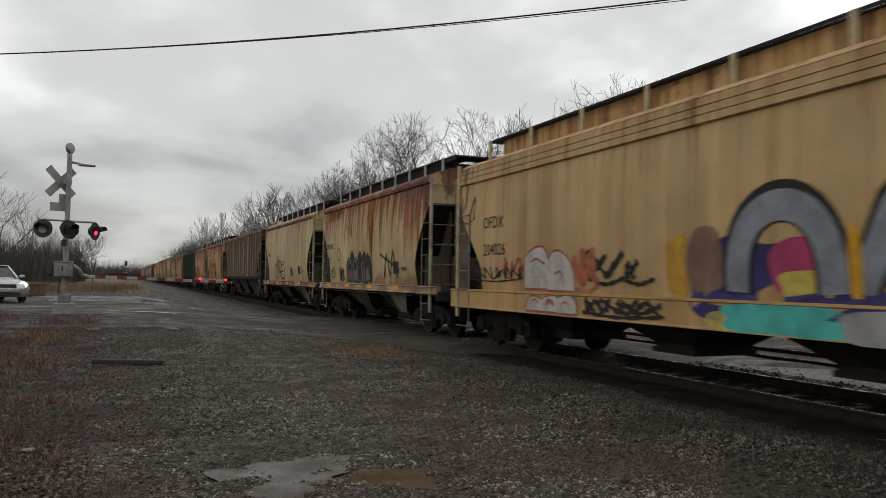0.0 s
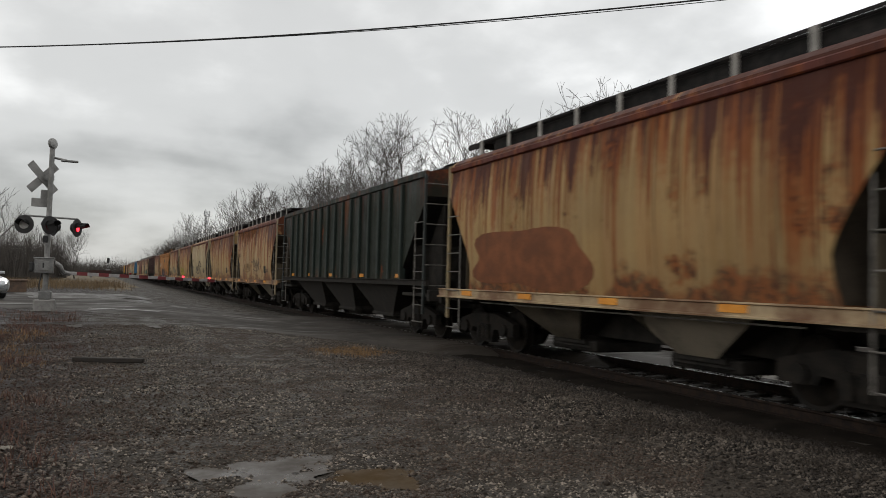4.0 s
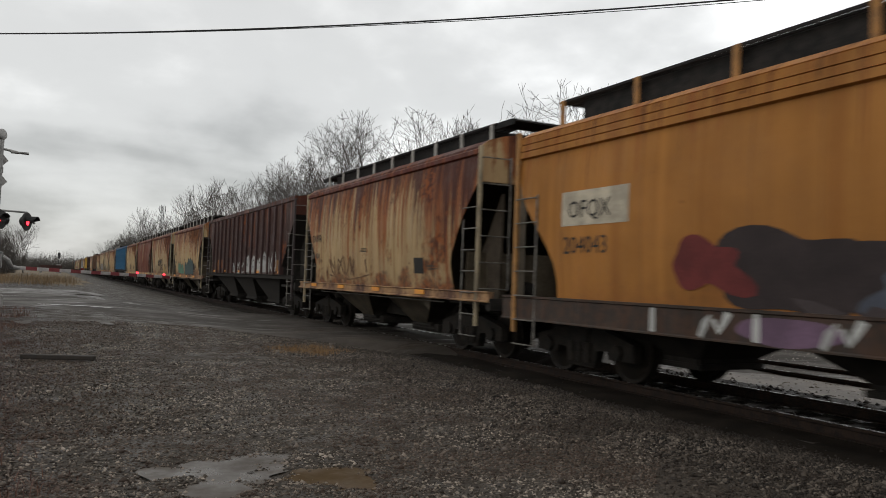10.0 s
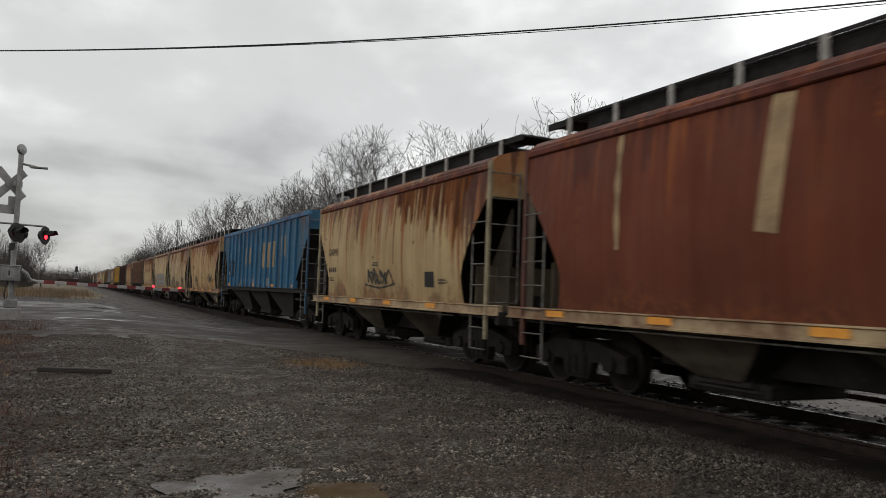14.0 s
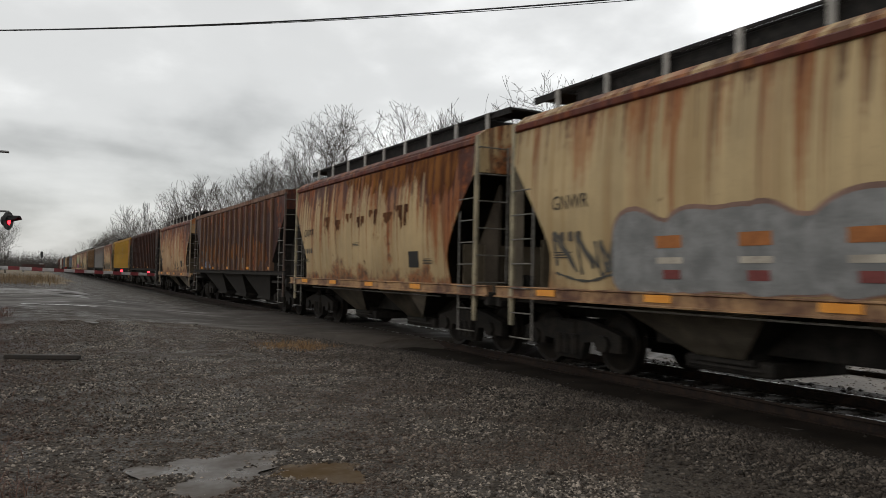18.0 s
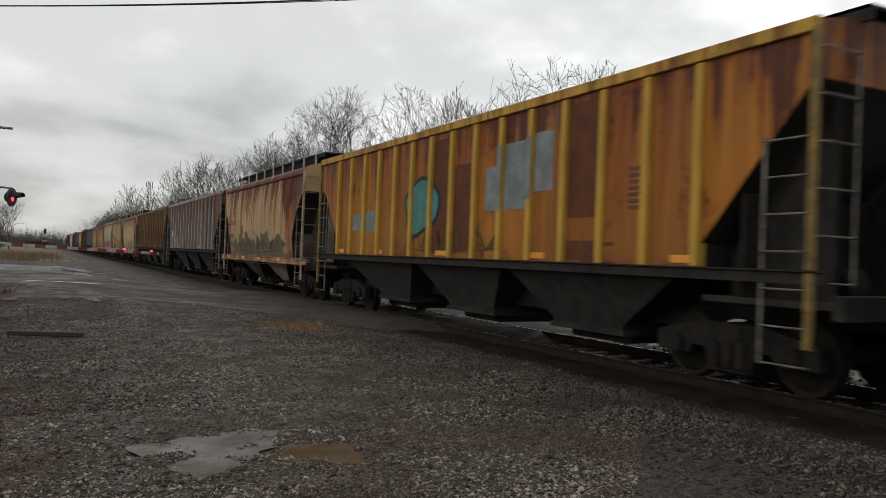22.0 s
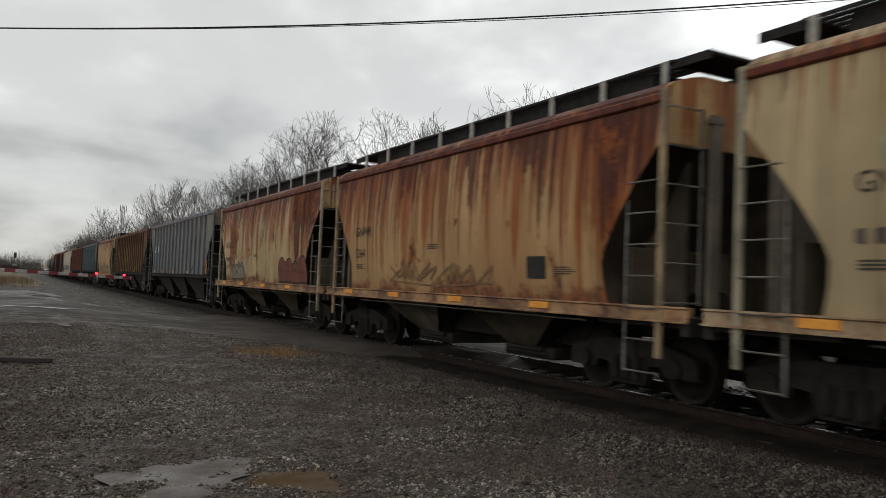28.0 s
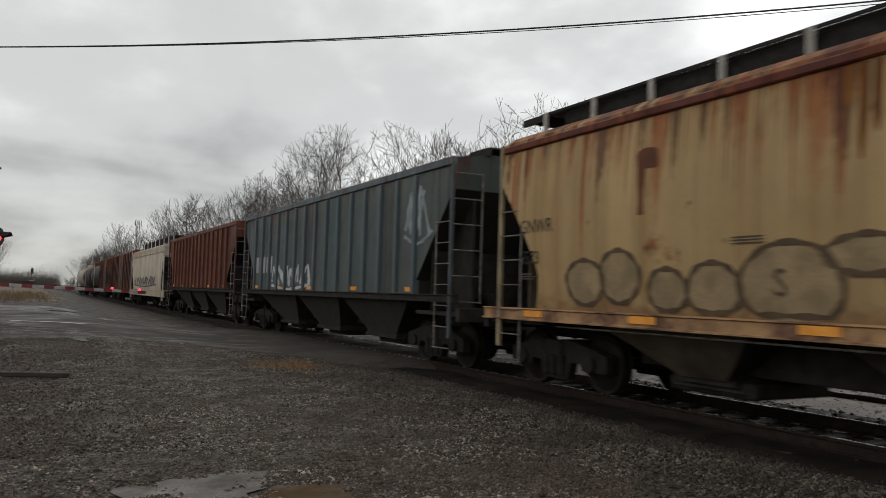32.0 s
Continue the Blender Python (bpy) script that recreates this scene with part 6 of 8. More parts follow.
def tree_meshes(seed, height, wide=0.34, levels=5, fork=0.24, twig=0.014):
    """Trunk and limbs, and the crown of thin twigs, grown from one seed inside a rounded crown wide times as broad as high."""
    g = random.Random(seed)
    segs = []
    mid, bottom = height * 0.64, height * (0.12 if fork > 0.1 else -0.4)

    def inside(p):
        dz = (p.z - mid) / (height - mid if p.z > mid else mid - bottom)
        lump = 1.0 + 0.22 * noise.noise(Vector((p.x * 0.45, p.y * 0.45, p.z * 0.45 + seed)))
        return (p.x * p.x + p.y * p.y) / (wide * height) ** 2 + dz * dz < lump

    def grow(p, d, length, r, level):
        n = (4, 5, 4, 4, 3, 3, 2)[level]
        for i in range(n):
            bend = 0.085 + 0.018 * level
            d = (d + Vector((g.gauss(0, bend), g.gauss(0, bend), g.gauss(0.03, 0.6 * bend)))).normalized()
            q = p + d * (length / n)
            if level and not inside(q):
                if level < 3:
                    grow(p, d, length * 0.25, r * 0.5, min(levels, level + 2))
                return
            r2 = r * (1 - 0.55 / n)
            segs.append((p, q, r, r2, level))
            p, r = q, r2
            if level < levels and (level > 0 and i > 0 or level == 0 and i > 1):
                for _ in range(1 if level in (0, 1) or g.random() < 0.92 else 0):
                    ax = d.orthogonal().normalized()
                    ax.rotate(Matrix.Rotation(g.uniform(0, 6.28), 3, d))
                    a = radians(g.uniform(28, 58))
                    nd = (d * math.cos(a) + ax * math.sin(a) + Vector((0, 0, 0.12))).normalized()
                    grow(p, nd, length * g.uniform(0.42, 0.66), r * g.uniform(0.45, 0.62), level + 1)
        if level < levels:
            k = g.choice((3, 4)) if level == 0 else 2
            turn = g.uniform(0, 6.28)
            for j in range(k):
                ax = d.orthogonal().normalized()
                ax.rotate(Matrix.Rotation(turn + 6.28 * j / k + g.uniform(-0.4, 0.4), 3, d))
                a = radians(g.uniform(16, 38) if level == 0 else g.uniform(12, 30))
                grow(p, (d * math.cos(a) + ax * math.sin(a)).normalized(), (height * 0.36 if level == 0 else length * g.uniform(0.62, 0.82)), r * 0.74, level + 1)
    grow(Vector((0, 0, -0.2)), Vector((0, 0, 1)), height * fork, height * 0.017, 0)
    top = max(q.z for _, q, _, _, _ in segs)
    k = height / top
    out = []
    for lo, hi, n, name, mat in ((0, 1, 6, "trunk", M_BARK), (2, 99, 3, "crown", M_TWIG)):
        verts, faces = [], []
        for p, q, r0, r1, lev in segs:
            if not lo <= lev <= hi:
                continue
            d = (q - p).normalized()
            a = d.orthogonal().normalized()
            b = d.cross(a)
            i = len(verts)
            for c, r in ((p, max(r0, twig)), (q, max(r1, 0.75 * twig))):
                for j in range(n):
                    t = 2 * math.pi * j / n
                    verts.append((c + (a * math.cos(t) + b * math.sin(t)) * r) * k)
            faces += [(i + j, i + (j + 1) % n, i + n + (j + 1) % n, i + n + j) for j in range(n)]
        me = bpy.data.meshes.new(name)
        me.from_pydata(verts, [], faces)
        me.polygons.foreach_set("use_smooth", [True] * len(me.polygons))
        me.materials.append(mat)
        out.append(me)
    return out


TREES = [tree_meshes(s, h, w, 5, f) for s, h, w, f in ((3, 15, 0.36, 0.20), (8, 15, 0.40, 0.18), (14, 14, 0.34, 0.22), (27, 12, 0.42, 0.16))]
FAR_TREES = [tree_meshes(s, h, w, 4, f, 0.02) for s, h, w, f in ((5, 15, 0.36, 0.20), (9, 15, 0.32, 0.22), (17, 14, 0.40, 0.18), (29, 12, 0.44, 0.16))]
BUSHES = [tree_meshes(s, 4, 0.55, 4, 0.05, 0.012) for s in (31, 44)]


def tree(x, y, h, k, turn, label, name="bare_tree", group="trees behind the track"):
    trunk, crown = (BUSHES if name != "bare_tree" else TREES if y < 112 else FAR_TREES)[k]
    base = 15.0 if k < 2 else 14.0 if k == 2 else 12.0
    if name != "bare_tree":
        base = 4.0
    t = tagged(new(name, None), label, "tree" if name == "bare_tree" else "bush", group)
    part("trunk", trunk, None, t)
    part("crown", crown, None, t, "crown of thin bare twigs")
    t.matrix_basis = pose(x, y, -0.05, 0, 0, turn)
    t.scale = [h / base] * 3
    return t


g = random.Random(77)
ROW = [(25.5, 35.0, 13.0, 1), (25.2, 39.2, 13.9, 0), (26.5, 43.8, 12.6, 3), (25, 52.6, 14.4, 1), (25.4, 58.8, 16.2, 0), (25, 65.5, 16.6, 1), (26.5, 74.0, 17.2, 2)]
ROW += [(25, 83.0, 15.0, 3), (26, 92.0, 15.9, 1), (25, 100, 15.0, 2), (26, 108.5, 16.2, 0), (25, 121, 18.0, 1), (27, 130, 17.0, 3), (25, 138, 17.9, 2), (26, 149, 17.4, 0), (25, 158, 18.4, 1), (27, 78.5, 14.0, 2), (27.5, 88, 14.2, 0), (28, 97, 14.6, 3), (28, 115, 16.0, 2), (25.5, 228, 20.0, 3)]
ROW += [(27.5, 30.0, 9.0, 2), (27.5, 25.0, 8.4, 1), (26, 20.0, 8.0, 0), (27, 14.0, 7.6, 3), (26, 8.0, 7.4, 2)]
for x, y, h, k in ROW:
    tree(x, y, h, k, g.uniform(0, 360), "tall bare grey winter tree beyond the tracks")
for i in range(34):
    y = 166 + i * 8.0 + g.uniform(-3, 3)
    tree(26 + g.uniform(-4, 5), y, g.uniform(13, 17.5), i % 4, g.uniform(0, 360), "bare grey winter tree far along the tracks")
for i in range(60):
    y = 30 + i * 3.6
    tree(22.5 + g.uniform(-1.5, 4), y + g.uniform(-1, 1), g.uniform(3.2, 6.0), i % 2, g.uniform(0, 360), "leafless brown brush beyond the tracks", "bare_bush", "brush beyond the tracks")
for i in range(26):
    tree(22.0 + g.uniform(-0.8, 5), -12 + i * 1.7, g.uniform(3.4, 5.0), i % 2, g.uniform(0, 360), "leafless brown brush beyond the tracks", "bare_bush", "brush beyond the tracks")
for i in range(18):
    tree(-5.5 - i * 2.6 + g.uniform(-1, 1), 150 + g.uniform(-15, 25), g.uniform(7, 14) * (1 if i > 2 else 0.7), i % 4, g.uniform(0, 360), "bare tree at the far edge of the field", "bare_tree", "trees beyond the field")
for x, y, h, k in ((-17.5, 138, 16.5, 1), (-20.5, 134, 18.0, 0), (-15.2, 146, 13.0, 2), (-6.8, 140, 9.0, 3)):
    tree(x, y, h, k, 40 * k, "bare tree at the far edge of the field", "bare_tree", "trees beyond the field")
for i in range(80):
    tree(-6.5 - i * 0.9 + g.uniform(-1, 1), 138 + g.uniform(-10, 35), g.uniform(4.5, 8.0) * min(1.0, 0.55 + i * 0.02), i % 2, g.uniform(0, 360), "dense leafless brush beyond the field", "bare_bush", "brush beyond the field")
for i in range(26):
    tree(-14 + i * 2.3 + g.uniform(-1, 1), 330 + g.uniform(-30, 60), g.uniform(3.5, 6), i % 2, g.uniform(0, 360), "hazy leafless brush on the horizon", "bare_bush", "brush on the horizon")


# ---- far woods: uncountable grey stems behind the single trees ----
def stems(name, count, place, low, high, label, seed, wide=1.0):
    gen = random.Random(seed)
    verts, faces = [], []
    for _ in range(count):
        x, y = place(gen)
        h = gen.uniform(low, high)
        for _ in range(gen.choice((2, 3, 4))):
            a, lean, w = gen.uniform(0, 6.28), gen.uniform(0.04, 0.50), wide * gen.uniform(0.02, 0.05)
            k = gen.uniform(0.5, 1.0)
            px, py, pz = x, y, -0.2
            for step in range(3):
                qx, qy = px + math.cos(a) * lean * h * k / 3, py + math.sin(a) * lean * h * k / 3
                qz, w2 = pz + h * k / 3, w * 0.6
                i = len(verts)
                verts += [(px - w, py, pz), (px + w, py, pz), (px, py + w, pz), (qx - w2, qy, qz), (qx + w2, qy, qz), (qx, qy + w2, qz)]
                faces += [(i, i + 1, i + 4, i + 3), (i + 1, i + 2, i + 5, i + 4), (i + 2, i, i + 3, i + 5)]
                px, py, pz, w = qx, qy, qz, w2
                a += gen.gauss(0, 0.7)
    me = bpy.data.meshes.new(name)
    me.from_pydata(verts, [], faces)
    me.materials.append(M_TWIG)
    return tagged(new(name, me), label, "woods", kind="stuff")


stems("field_edge_woods", 8500, lambda q: (q.uniform(-62, -7.0), q.uniform(128, 175)), 4.5, 9.0, "dense grey leafless woods beyond the field", 61, 0.95)
stems("trackside_woods", 3600, lambda q: (q.uniform(22.5, 36), q.uniform(45, 420)), 3.0, 8.5, "dense grey leafless woods beyond the tracks", 62)
stems("near_thicket", 2600, lambda q: (q.uniform(22, 36), q.uniform(-16, 45)), 3.5, 6.5, "dense grey thicket beyond the tracks", 64, 3.0)
stems("horizon_woods", 2600, lambda q: (q.uniform(-48, 12), q.uniform(330, 430)), 5.0, 9.5, "grey leafless woods on the horizon", 63)


# ---- paint marks on the car sides: u runs from a car's far end, z from the rail ----
HALF = {"short": 5.32, "rib": 7.70, "long": 8.0}
SIDE = {"short": side_short, "rib": side_flat, "long": side_long}
SPRAY = {}


def spray(color):
    if color not in SPRAY:
        SPRAY[color] = worn("spray_paint", tuple(0.66 * c for c in color), tuple(min(1, 1.1 * c) for c in color), 2.5, 0.75, 0, 30.0, 5.0, 0.05)
        SPRAY[color].node_tree.nodes["Principled BSDF"].inputs["Specular IOR Level"].default_value = 0.18
    return SPRAY[color]


def rust_of(color):
    """Streaky bare rust between a dark and an orange tone."""
    if (color, "rust") not in SPRAY:
        m, nt, b = material("streaky_rust", 0.85)
        b.inputs["Specular IOR Level"].default_value = 0.15
        n = noise_tex(nt, coords(nt, (3.0, 7.0, 0.8)), 1.0, 6.0, 0.65, 0.4)
        nt.links.new(mix(nt, ramp(nt, n, 0.38, 0.64), tuple(0.55 * c for c in color), (1.7 * color[0], 2.1 * color[1], 1.5 * color[2])), b.inputs["Base Color"])
        bump(nt, b, n, 0.4, 0.01)
        SPRAY[color, "rust"] = m
    return SPRAY[color, "rust"]


def flowing(knots):
    """A smooth line through the knots."""
    out = []
    n = len(knots)
    for k in range(n - 1):
        p0, p1, p2, p3 = (knots[max(0, min(n - 1, k + j))] for j in (-1, 0, 1, 2))
        for i in range(6):
            t = i / 6
            out.append(tuple(0.5 * (2 * b + (c - a) * t + (2 * a - 5 * b + 4 * c - d) * t * t + (3 * b - a - 3 * c + d) * t ** 3) for a, b, c, d in zip(p0, p1, p2, p3)))
    return out + [knots[-1]]


class Side:
    """Places flat marks on one car's side, following its bow."""

    def __init__(self, i):
        self.car = TRAIN[i - 1][0]
        self.kind = CONSIST[i - 1][0]
        self.half, self.f = HALF[self.kind], SIDE[self.kind]

    def at(self, u, z, lift):
        if self.kind == "long" and z < 1.245:
            return (-1.605 - lift, self.half - u, z)
        return (-self.f(z) - 0.004 - lift, self.half - u, z)

    def strip(self, bm, pts, width, lift):
        """A ribbon along a line of (u, z) points."""
        fine = []
        for (a, b), (c, d) in zip(pts, pts[1:]):
            n = max(2, int(math.hypot(c - a, d - b) / 0.12))
            fine += [(a + (c - a) * k / n, b + (d - b) * k / n) for k in range(n)]
        fine.append(pts[-1])
        prev = None
        for k, (u, z) in enumerate(fine):
            a, b = fine[max(0, k - 1)], fine[min(len(fine) - 1, k + 1)]
            dx, dz = b[0] - a[0], b[1] - a[1]
            q = math.hypot(dx, dz) or 1
            w = width * 0.5 * ((0.75 + 0.25 * math.sin(k * 1.3)) if width < 0.2 else 0.9)
            cur = [bm.verts.new(self.at(u - dz / q * w, z + dx / q * w, lift)), bm.verts.new(self.at(u + dz / q * w, z - dx / q * w, lift))]
            if prev:
                bm.faces.new((prev[0], prev[1], cur[1], cur[0]))
            prev = cur

    def blob(self, bm, u, z, w, h, seed, lift, corner=0.8, rough=0.07):
        """A filled rounded shape, ring by ring so that it follows the side."""
        g = random.Random(seed)
        ph = [g.uniform(0, 6.28) for _ in range(4)]
        n, rings = 36, []
        for r in (0.34, 0.67, 1.0):
            ring = []
            for k in range(n):
                t = 2 * math.pi * k / n
                c, s = math.cos(t), math.sin(t)
                q = (abs(c) ** (2 / corner) + abs(s) ** (2 / corner)) ** (-corner / 2)
                q *= 1 + rough * sum(math.sin((j + 2) * t + ph[j]) for j in range(4)) * 0.5
                ring.append(bm.verts.new(self.at(u + w * 0.5 * r * q * c, z + h * 0.5 * r * q * s, lift)))
            rings.append(ring)
        mid = bm.verts.new(self.at(u, z, lift))
        for k in range(n):
            bm.faces.new((mid, rings[0][k], rings[0][(k + 1) % n]))
        for r0, r1 in zip(rings, rings[1:]):
            for k in range(n):
                bm.faces.new((r0[k], r0[(k + 1) % n], r1[(k + 1) % n], r1[k]))

    def add(self, name, bm, color, label=""):
        """Each loose shape of a piece becomes a part of its own; strokes of a tag stay together."""
        if name.startswith("graffiti_") and name != "graffiti_tag":
            todo = set(bm.verts)
            while todo:
                seen, front = set(), [next(v for v in bm.verts if v in todo)]
                while front:
                    v = front.pop()
                    if v not in seen:
                        seen.add(v)
                        front += [e.other_vert(v) for e in v.link_edges]
                todo -= seen
                index = {v: k for k, v in enumerate(v for v in bm.verts if v in seen)}
                me = bpy.data.meshes.new(name)
                me.from_pydata([v.co[:] for v in index], [], [[index[v] for v in f.verts] for f in bm.faces if f.verts[0] in seen])
                me.materials.append(spray(color))
                part(name, me, None, self.car, label)
            bm.free()
            return
        return part(name, bm, spray(color), self.car, label, 0)

    def drips(self, u0, u1, low, color, seed, top=3.9, label="bare dark red rust with ragged drips"):
        """Rust hanging from the eave, each narrow run with its own length."""
        g = random.Random(seed)
        bm = bmesh.new()
        n = max(4, int((u1 - u0) / 0.07))
        for k in range(n):
            if g.random() < 0.16:
                continue
            u = u0 + (u1 - u0) * (k + 0.5) / n
            edge = math.sin(math.pi * (k + 0.5) / n) ** 0.5
            z0 = top - (top - low) * edge * min(1.1, max(0.12, 0.55 + 0.6 * noise.noise(Vector((u * 2.6, seed, 0.0))) + 0.5 * (g.random() - 0.4)))
            w = (u1 - u0) / n * 0.53
            zs = [top + (z0 - top) * j / 8 for j in range(9)]
            rows = [[bm.verts.new(self.at(u + sgn * w * (1.0 if j < 7 else 0.75 if j < 8 else 0.3), z, 0.002 + 0.0003 * (k % 3))) for sgn in (-1, 1)] for j, z in enumerate(zs)]
            for a, b in zip(rows, rows[1:]):
                bm.faces.new((a[0], a[1], b[1], b[0]))
        tagged(self.add("rust_stain", bm, color), label, kind="stuff").material_slots[0].material = rust_of(color)

    def rust_cloud(self, u, z, w, h, color, seed):
        bm = bmesh.new()
        self.blob(bm, u, z, w, h, seed, 0.0012, 0.5, 0.16)
        self.add("rust_bloom", bm, color, "bloom of orange rust").material_slots[0].material = rust_of(color)

    def patch(self, u0, u1, z0, z1, color, lift=0.001, label="rectangle of newer paint"):
        bm = bmesh.new()
        nz = max(1, int((z1 - z0) / 0.25))
        rows = [[bm.verts.new(self.at(u, z0 + (z1 - z0) * k / nz, lift)) for u in (u0, u1)] for k in range(nz + 1)]
        for a, b in zip(rows, rows[1:]):
            bm.faces.new((a[0], a[1], b[1], b[0]))
        self.add("paint_patch", bm, color, label)

    def text(self, u, z, h, body, color=(0.03, 0.03, 0.03), squeeze=0.9, lift=0.006):
        me = LETTERS[body].copy()
        for p in me.vertices:
            p.co = self.at(u + p.co.x * squeeze * h, z + p.co.y * h, lift)
        me.materials.clear()
        me.materials.append(spray(color))
        part("lettering", me, None, self.car, "stencilled lettering")

    def bars(self, u, z, w, h, n, color=(0.04, 0.04, 0.04), lift=0.006):
        """Small print that cannot be read."""
        bm = bmesh.new()
        g = random.Random(int(u * 100 + z * 10))
        for k in range(n):
            zz = z - k * h * 1.8
            self.strip(bm, [(u, zz), (u + w * g.uniform(0.6, 1.0), zz)], h, lift)
        tagged(self.add("small_print", bm, color), "rows of small stencilled print", kind="stuff")

    def scrawl(self, u0, u1, z0, z1, n, color, width, seed, label="spray-painted scrawl", lift=0.008):
        """A quick tag of looping strokes, n signs wide."""
        g = random.Random(seed)
        bm = bmesh.new()
        cw, h = (u1 - u0) / n, z1 - z0
        for k in range(n):
            a = u0 + cw * k
            knots = [(a + cw * g.uniform(-0.15, 1.15), z0 + h * (0.05 + 0.9 * ((j % 2) * 0.75 + 0.25 * g.random()))) for j in range(g.choice((4, 5, 6)))]
            self.strip(bm, flowing(knots), width, lift + 0.0004 * k)
        self.strip(bm, flowing([(u0 - 0.1 * cw, z0 + 0.1 * h), (u0 + (u1 - u0) * 0.5, z0 - 0.06 * h), (u1 + 0.15 * cw, z0 + 0.15 * h)]), width * 0.7, lift)
        self.add("graffiti_tag", bm, color, label)

    def letters(self, u0, u1, z0, z1, n, fill, line, seed, label, shade=None, corner=1.1):
        """Fat interlocking outlined shapes, like sprayed letters that cannot be read."""
        g = random.Random(seed)
        cw, h = (u1 - u0) / n, z1 - z0
        under, over, cuts = bmesh.new(), bmesh.new(), bmesh.new()
        w = min(0.46 * cw, 0.36 * h)
        for k in range(n):
            c, zm = u0 + cw * (k + 0.5), (z0 + z1) / 2
            a, b, lo, hi = c - 0.36 * cw, c + 0.36 * cw, z0 + 0.5 * w, z1 - 0.5 * w
            runs = [[(a + (b - a) * g.uniform(-0.1, 1.1), lo + (hi - lo) * (0.8 * ((j + k) % 2) + 0.2 * g.random())) for j in range(g.choice((3, 4, 4)))]]
            if g.random() < 0.55:
                runs.append([(a, lo + (hi - lo) * g.random()), (b, lo + (hi - lo) * g.random())])
            for pts in runs:
                pts = flowing(pts) if g.random() < 0.5 else pts
                self.strip(under, pts, w + 0.13, 0.004 + 0.0008 * k)
                self.strip(over, pts, w, 0.011 + 0.0008 * k)
                p, q = pts[0]
                p2, q2 = pts[1]
                self.strip(cuts, [(p + 0.03, q), (0.5 * (p + p2) + 0.04, 0.5 * (q + q2))], 0.05, 0.018)
        self.add("graffiti_outline", under, line, label)
        self.add("graffiti_fill", over, fill, label)
        self.add("graffiti_highlight", cuts, shade or line, label)


    def block(self, u0, u1, z0, z1, n, fill, line, seed, label, inner=None, lean=0.0):
        """Upright sprayed letter bodies that share one base line, with uneven peaked tops, dark rims and short cuts."""
        g = random.Random(seed)
        cw, h = (u1 - u0) / n, z1 - z0
        rims, bodies, cuts = bmesh.new(), bmesh.new(), bmesh.new()
        for k in range(n):
            c, top = u0 + cw * (k + 0.5), z0 + h * g.uniform(0.72, 1.0)
            w, peak = cw * g.uniform(0.56, 0.66), g.uniform(-0.25, 0.25)
            low = z0 + 0.05 * h * g.random()

            def outline(grow, lift, bm):
                knots = [(-w, low - grow), (-w * 0.96 - grow, low + 0.45 * (top - low)), (-w * 0.8 - grow, top - 0.16 * h), (peak * w - 0.25 * w, top + grow), (peak * w + 0.35 * w, top + 0.6 * grow), (w * 0.8 + grow, top - 0.22 * h), (w + grow, low + 0.40 * (top - low)), (w * 0.98, low - grow)]
                ring = [(c + a + lean * (b - z0), b) for a, b in flowing(knots)]
                m = len(ring)
                half = m // 2
                left, right = ring[:half], ring[m - half:][::-1]
                rows = []
                for p, q in zip(left, right):
                    rows.append([bm.verts.new(self.at(p[0] + (q[0] - p[0]) * t, p[1] + (q[1] - p[1]) * t, lift)) for t in (0.0, 0.33, 0.67, 1.0)])
                for a, b in zip(rows, rows[1:]):
                    for t in range(3):
                        bm.faces.new((a[t], a[t + 1], b[t + 1], b[t]))
            outline(0.05, 0.003 + 0.0006 * k, rims)
            outline(0.0, 0.009 + 0.0006 * k, bodies)
            for _ in range(g.choice((1, 2))):
                za = low + (top - low) * g.uniform(0.2, 0.75)
                self.strip(cuts, flowing([(c - 0.4 * w + lean * (za - z0), za), (c + lean * (za - z0), za + 0.06), (c + g.uniform(0.2, 0.7) * w + lean * (za - z0), za - 0.05 * h)]), 0.05, 0.016)
        self.add("graffiti_outline", rims, line, label)
        self.add("graffiti_fill", bodies, fill, label)
        self.add("graffiti_highlight", cuts, inner or line, label)


DARK, WHITE = (0.025, 0.023, 0.022), (0.55, 0.55, 0.54)


def marks(i, initials, number, u=1.2, color=(0.04, 0.036, 0.032)):
    """The car's initials and number as they are stencilled on every grain car here."""
    s = Side(i)
    s.text(u, 2.50, 0.23, initials, color)
    if number:
        s.text(u, 2.00, 0.22, number, color)
    else:                                   # a number too worn to read
        for k in range(4):
            s.bars(u + 0.20 * k, 2.08, 0.14, 0.16, 1, (0.11, 0.09, 0.07))
    s.bars(u + 0.02, 1.84, 0.5, 0.022, 3, (0.07, 0.06, 0.05))
    s.bars(4.7, 2.22, 0.5, 0.02, 3, (0.08, 0.07, 0.055))
    s.bars(8.75, 1.78, 0.6, 0.018, 4, (0.07, 0.06, 0.05))
    s.patch(8.05, 8.55, 1.60, 1.95, (0.035, 0.033, 0.03), 0.003, "small dark data plate")
    return s


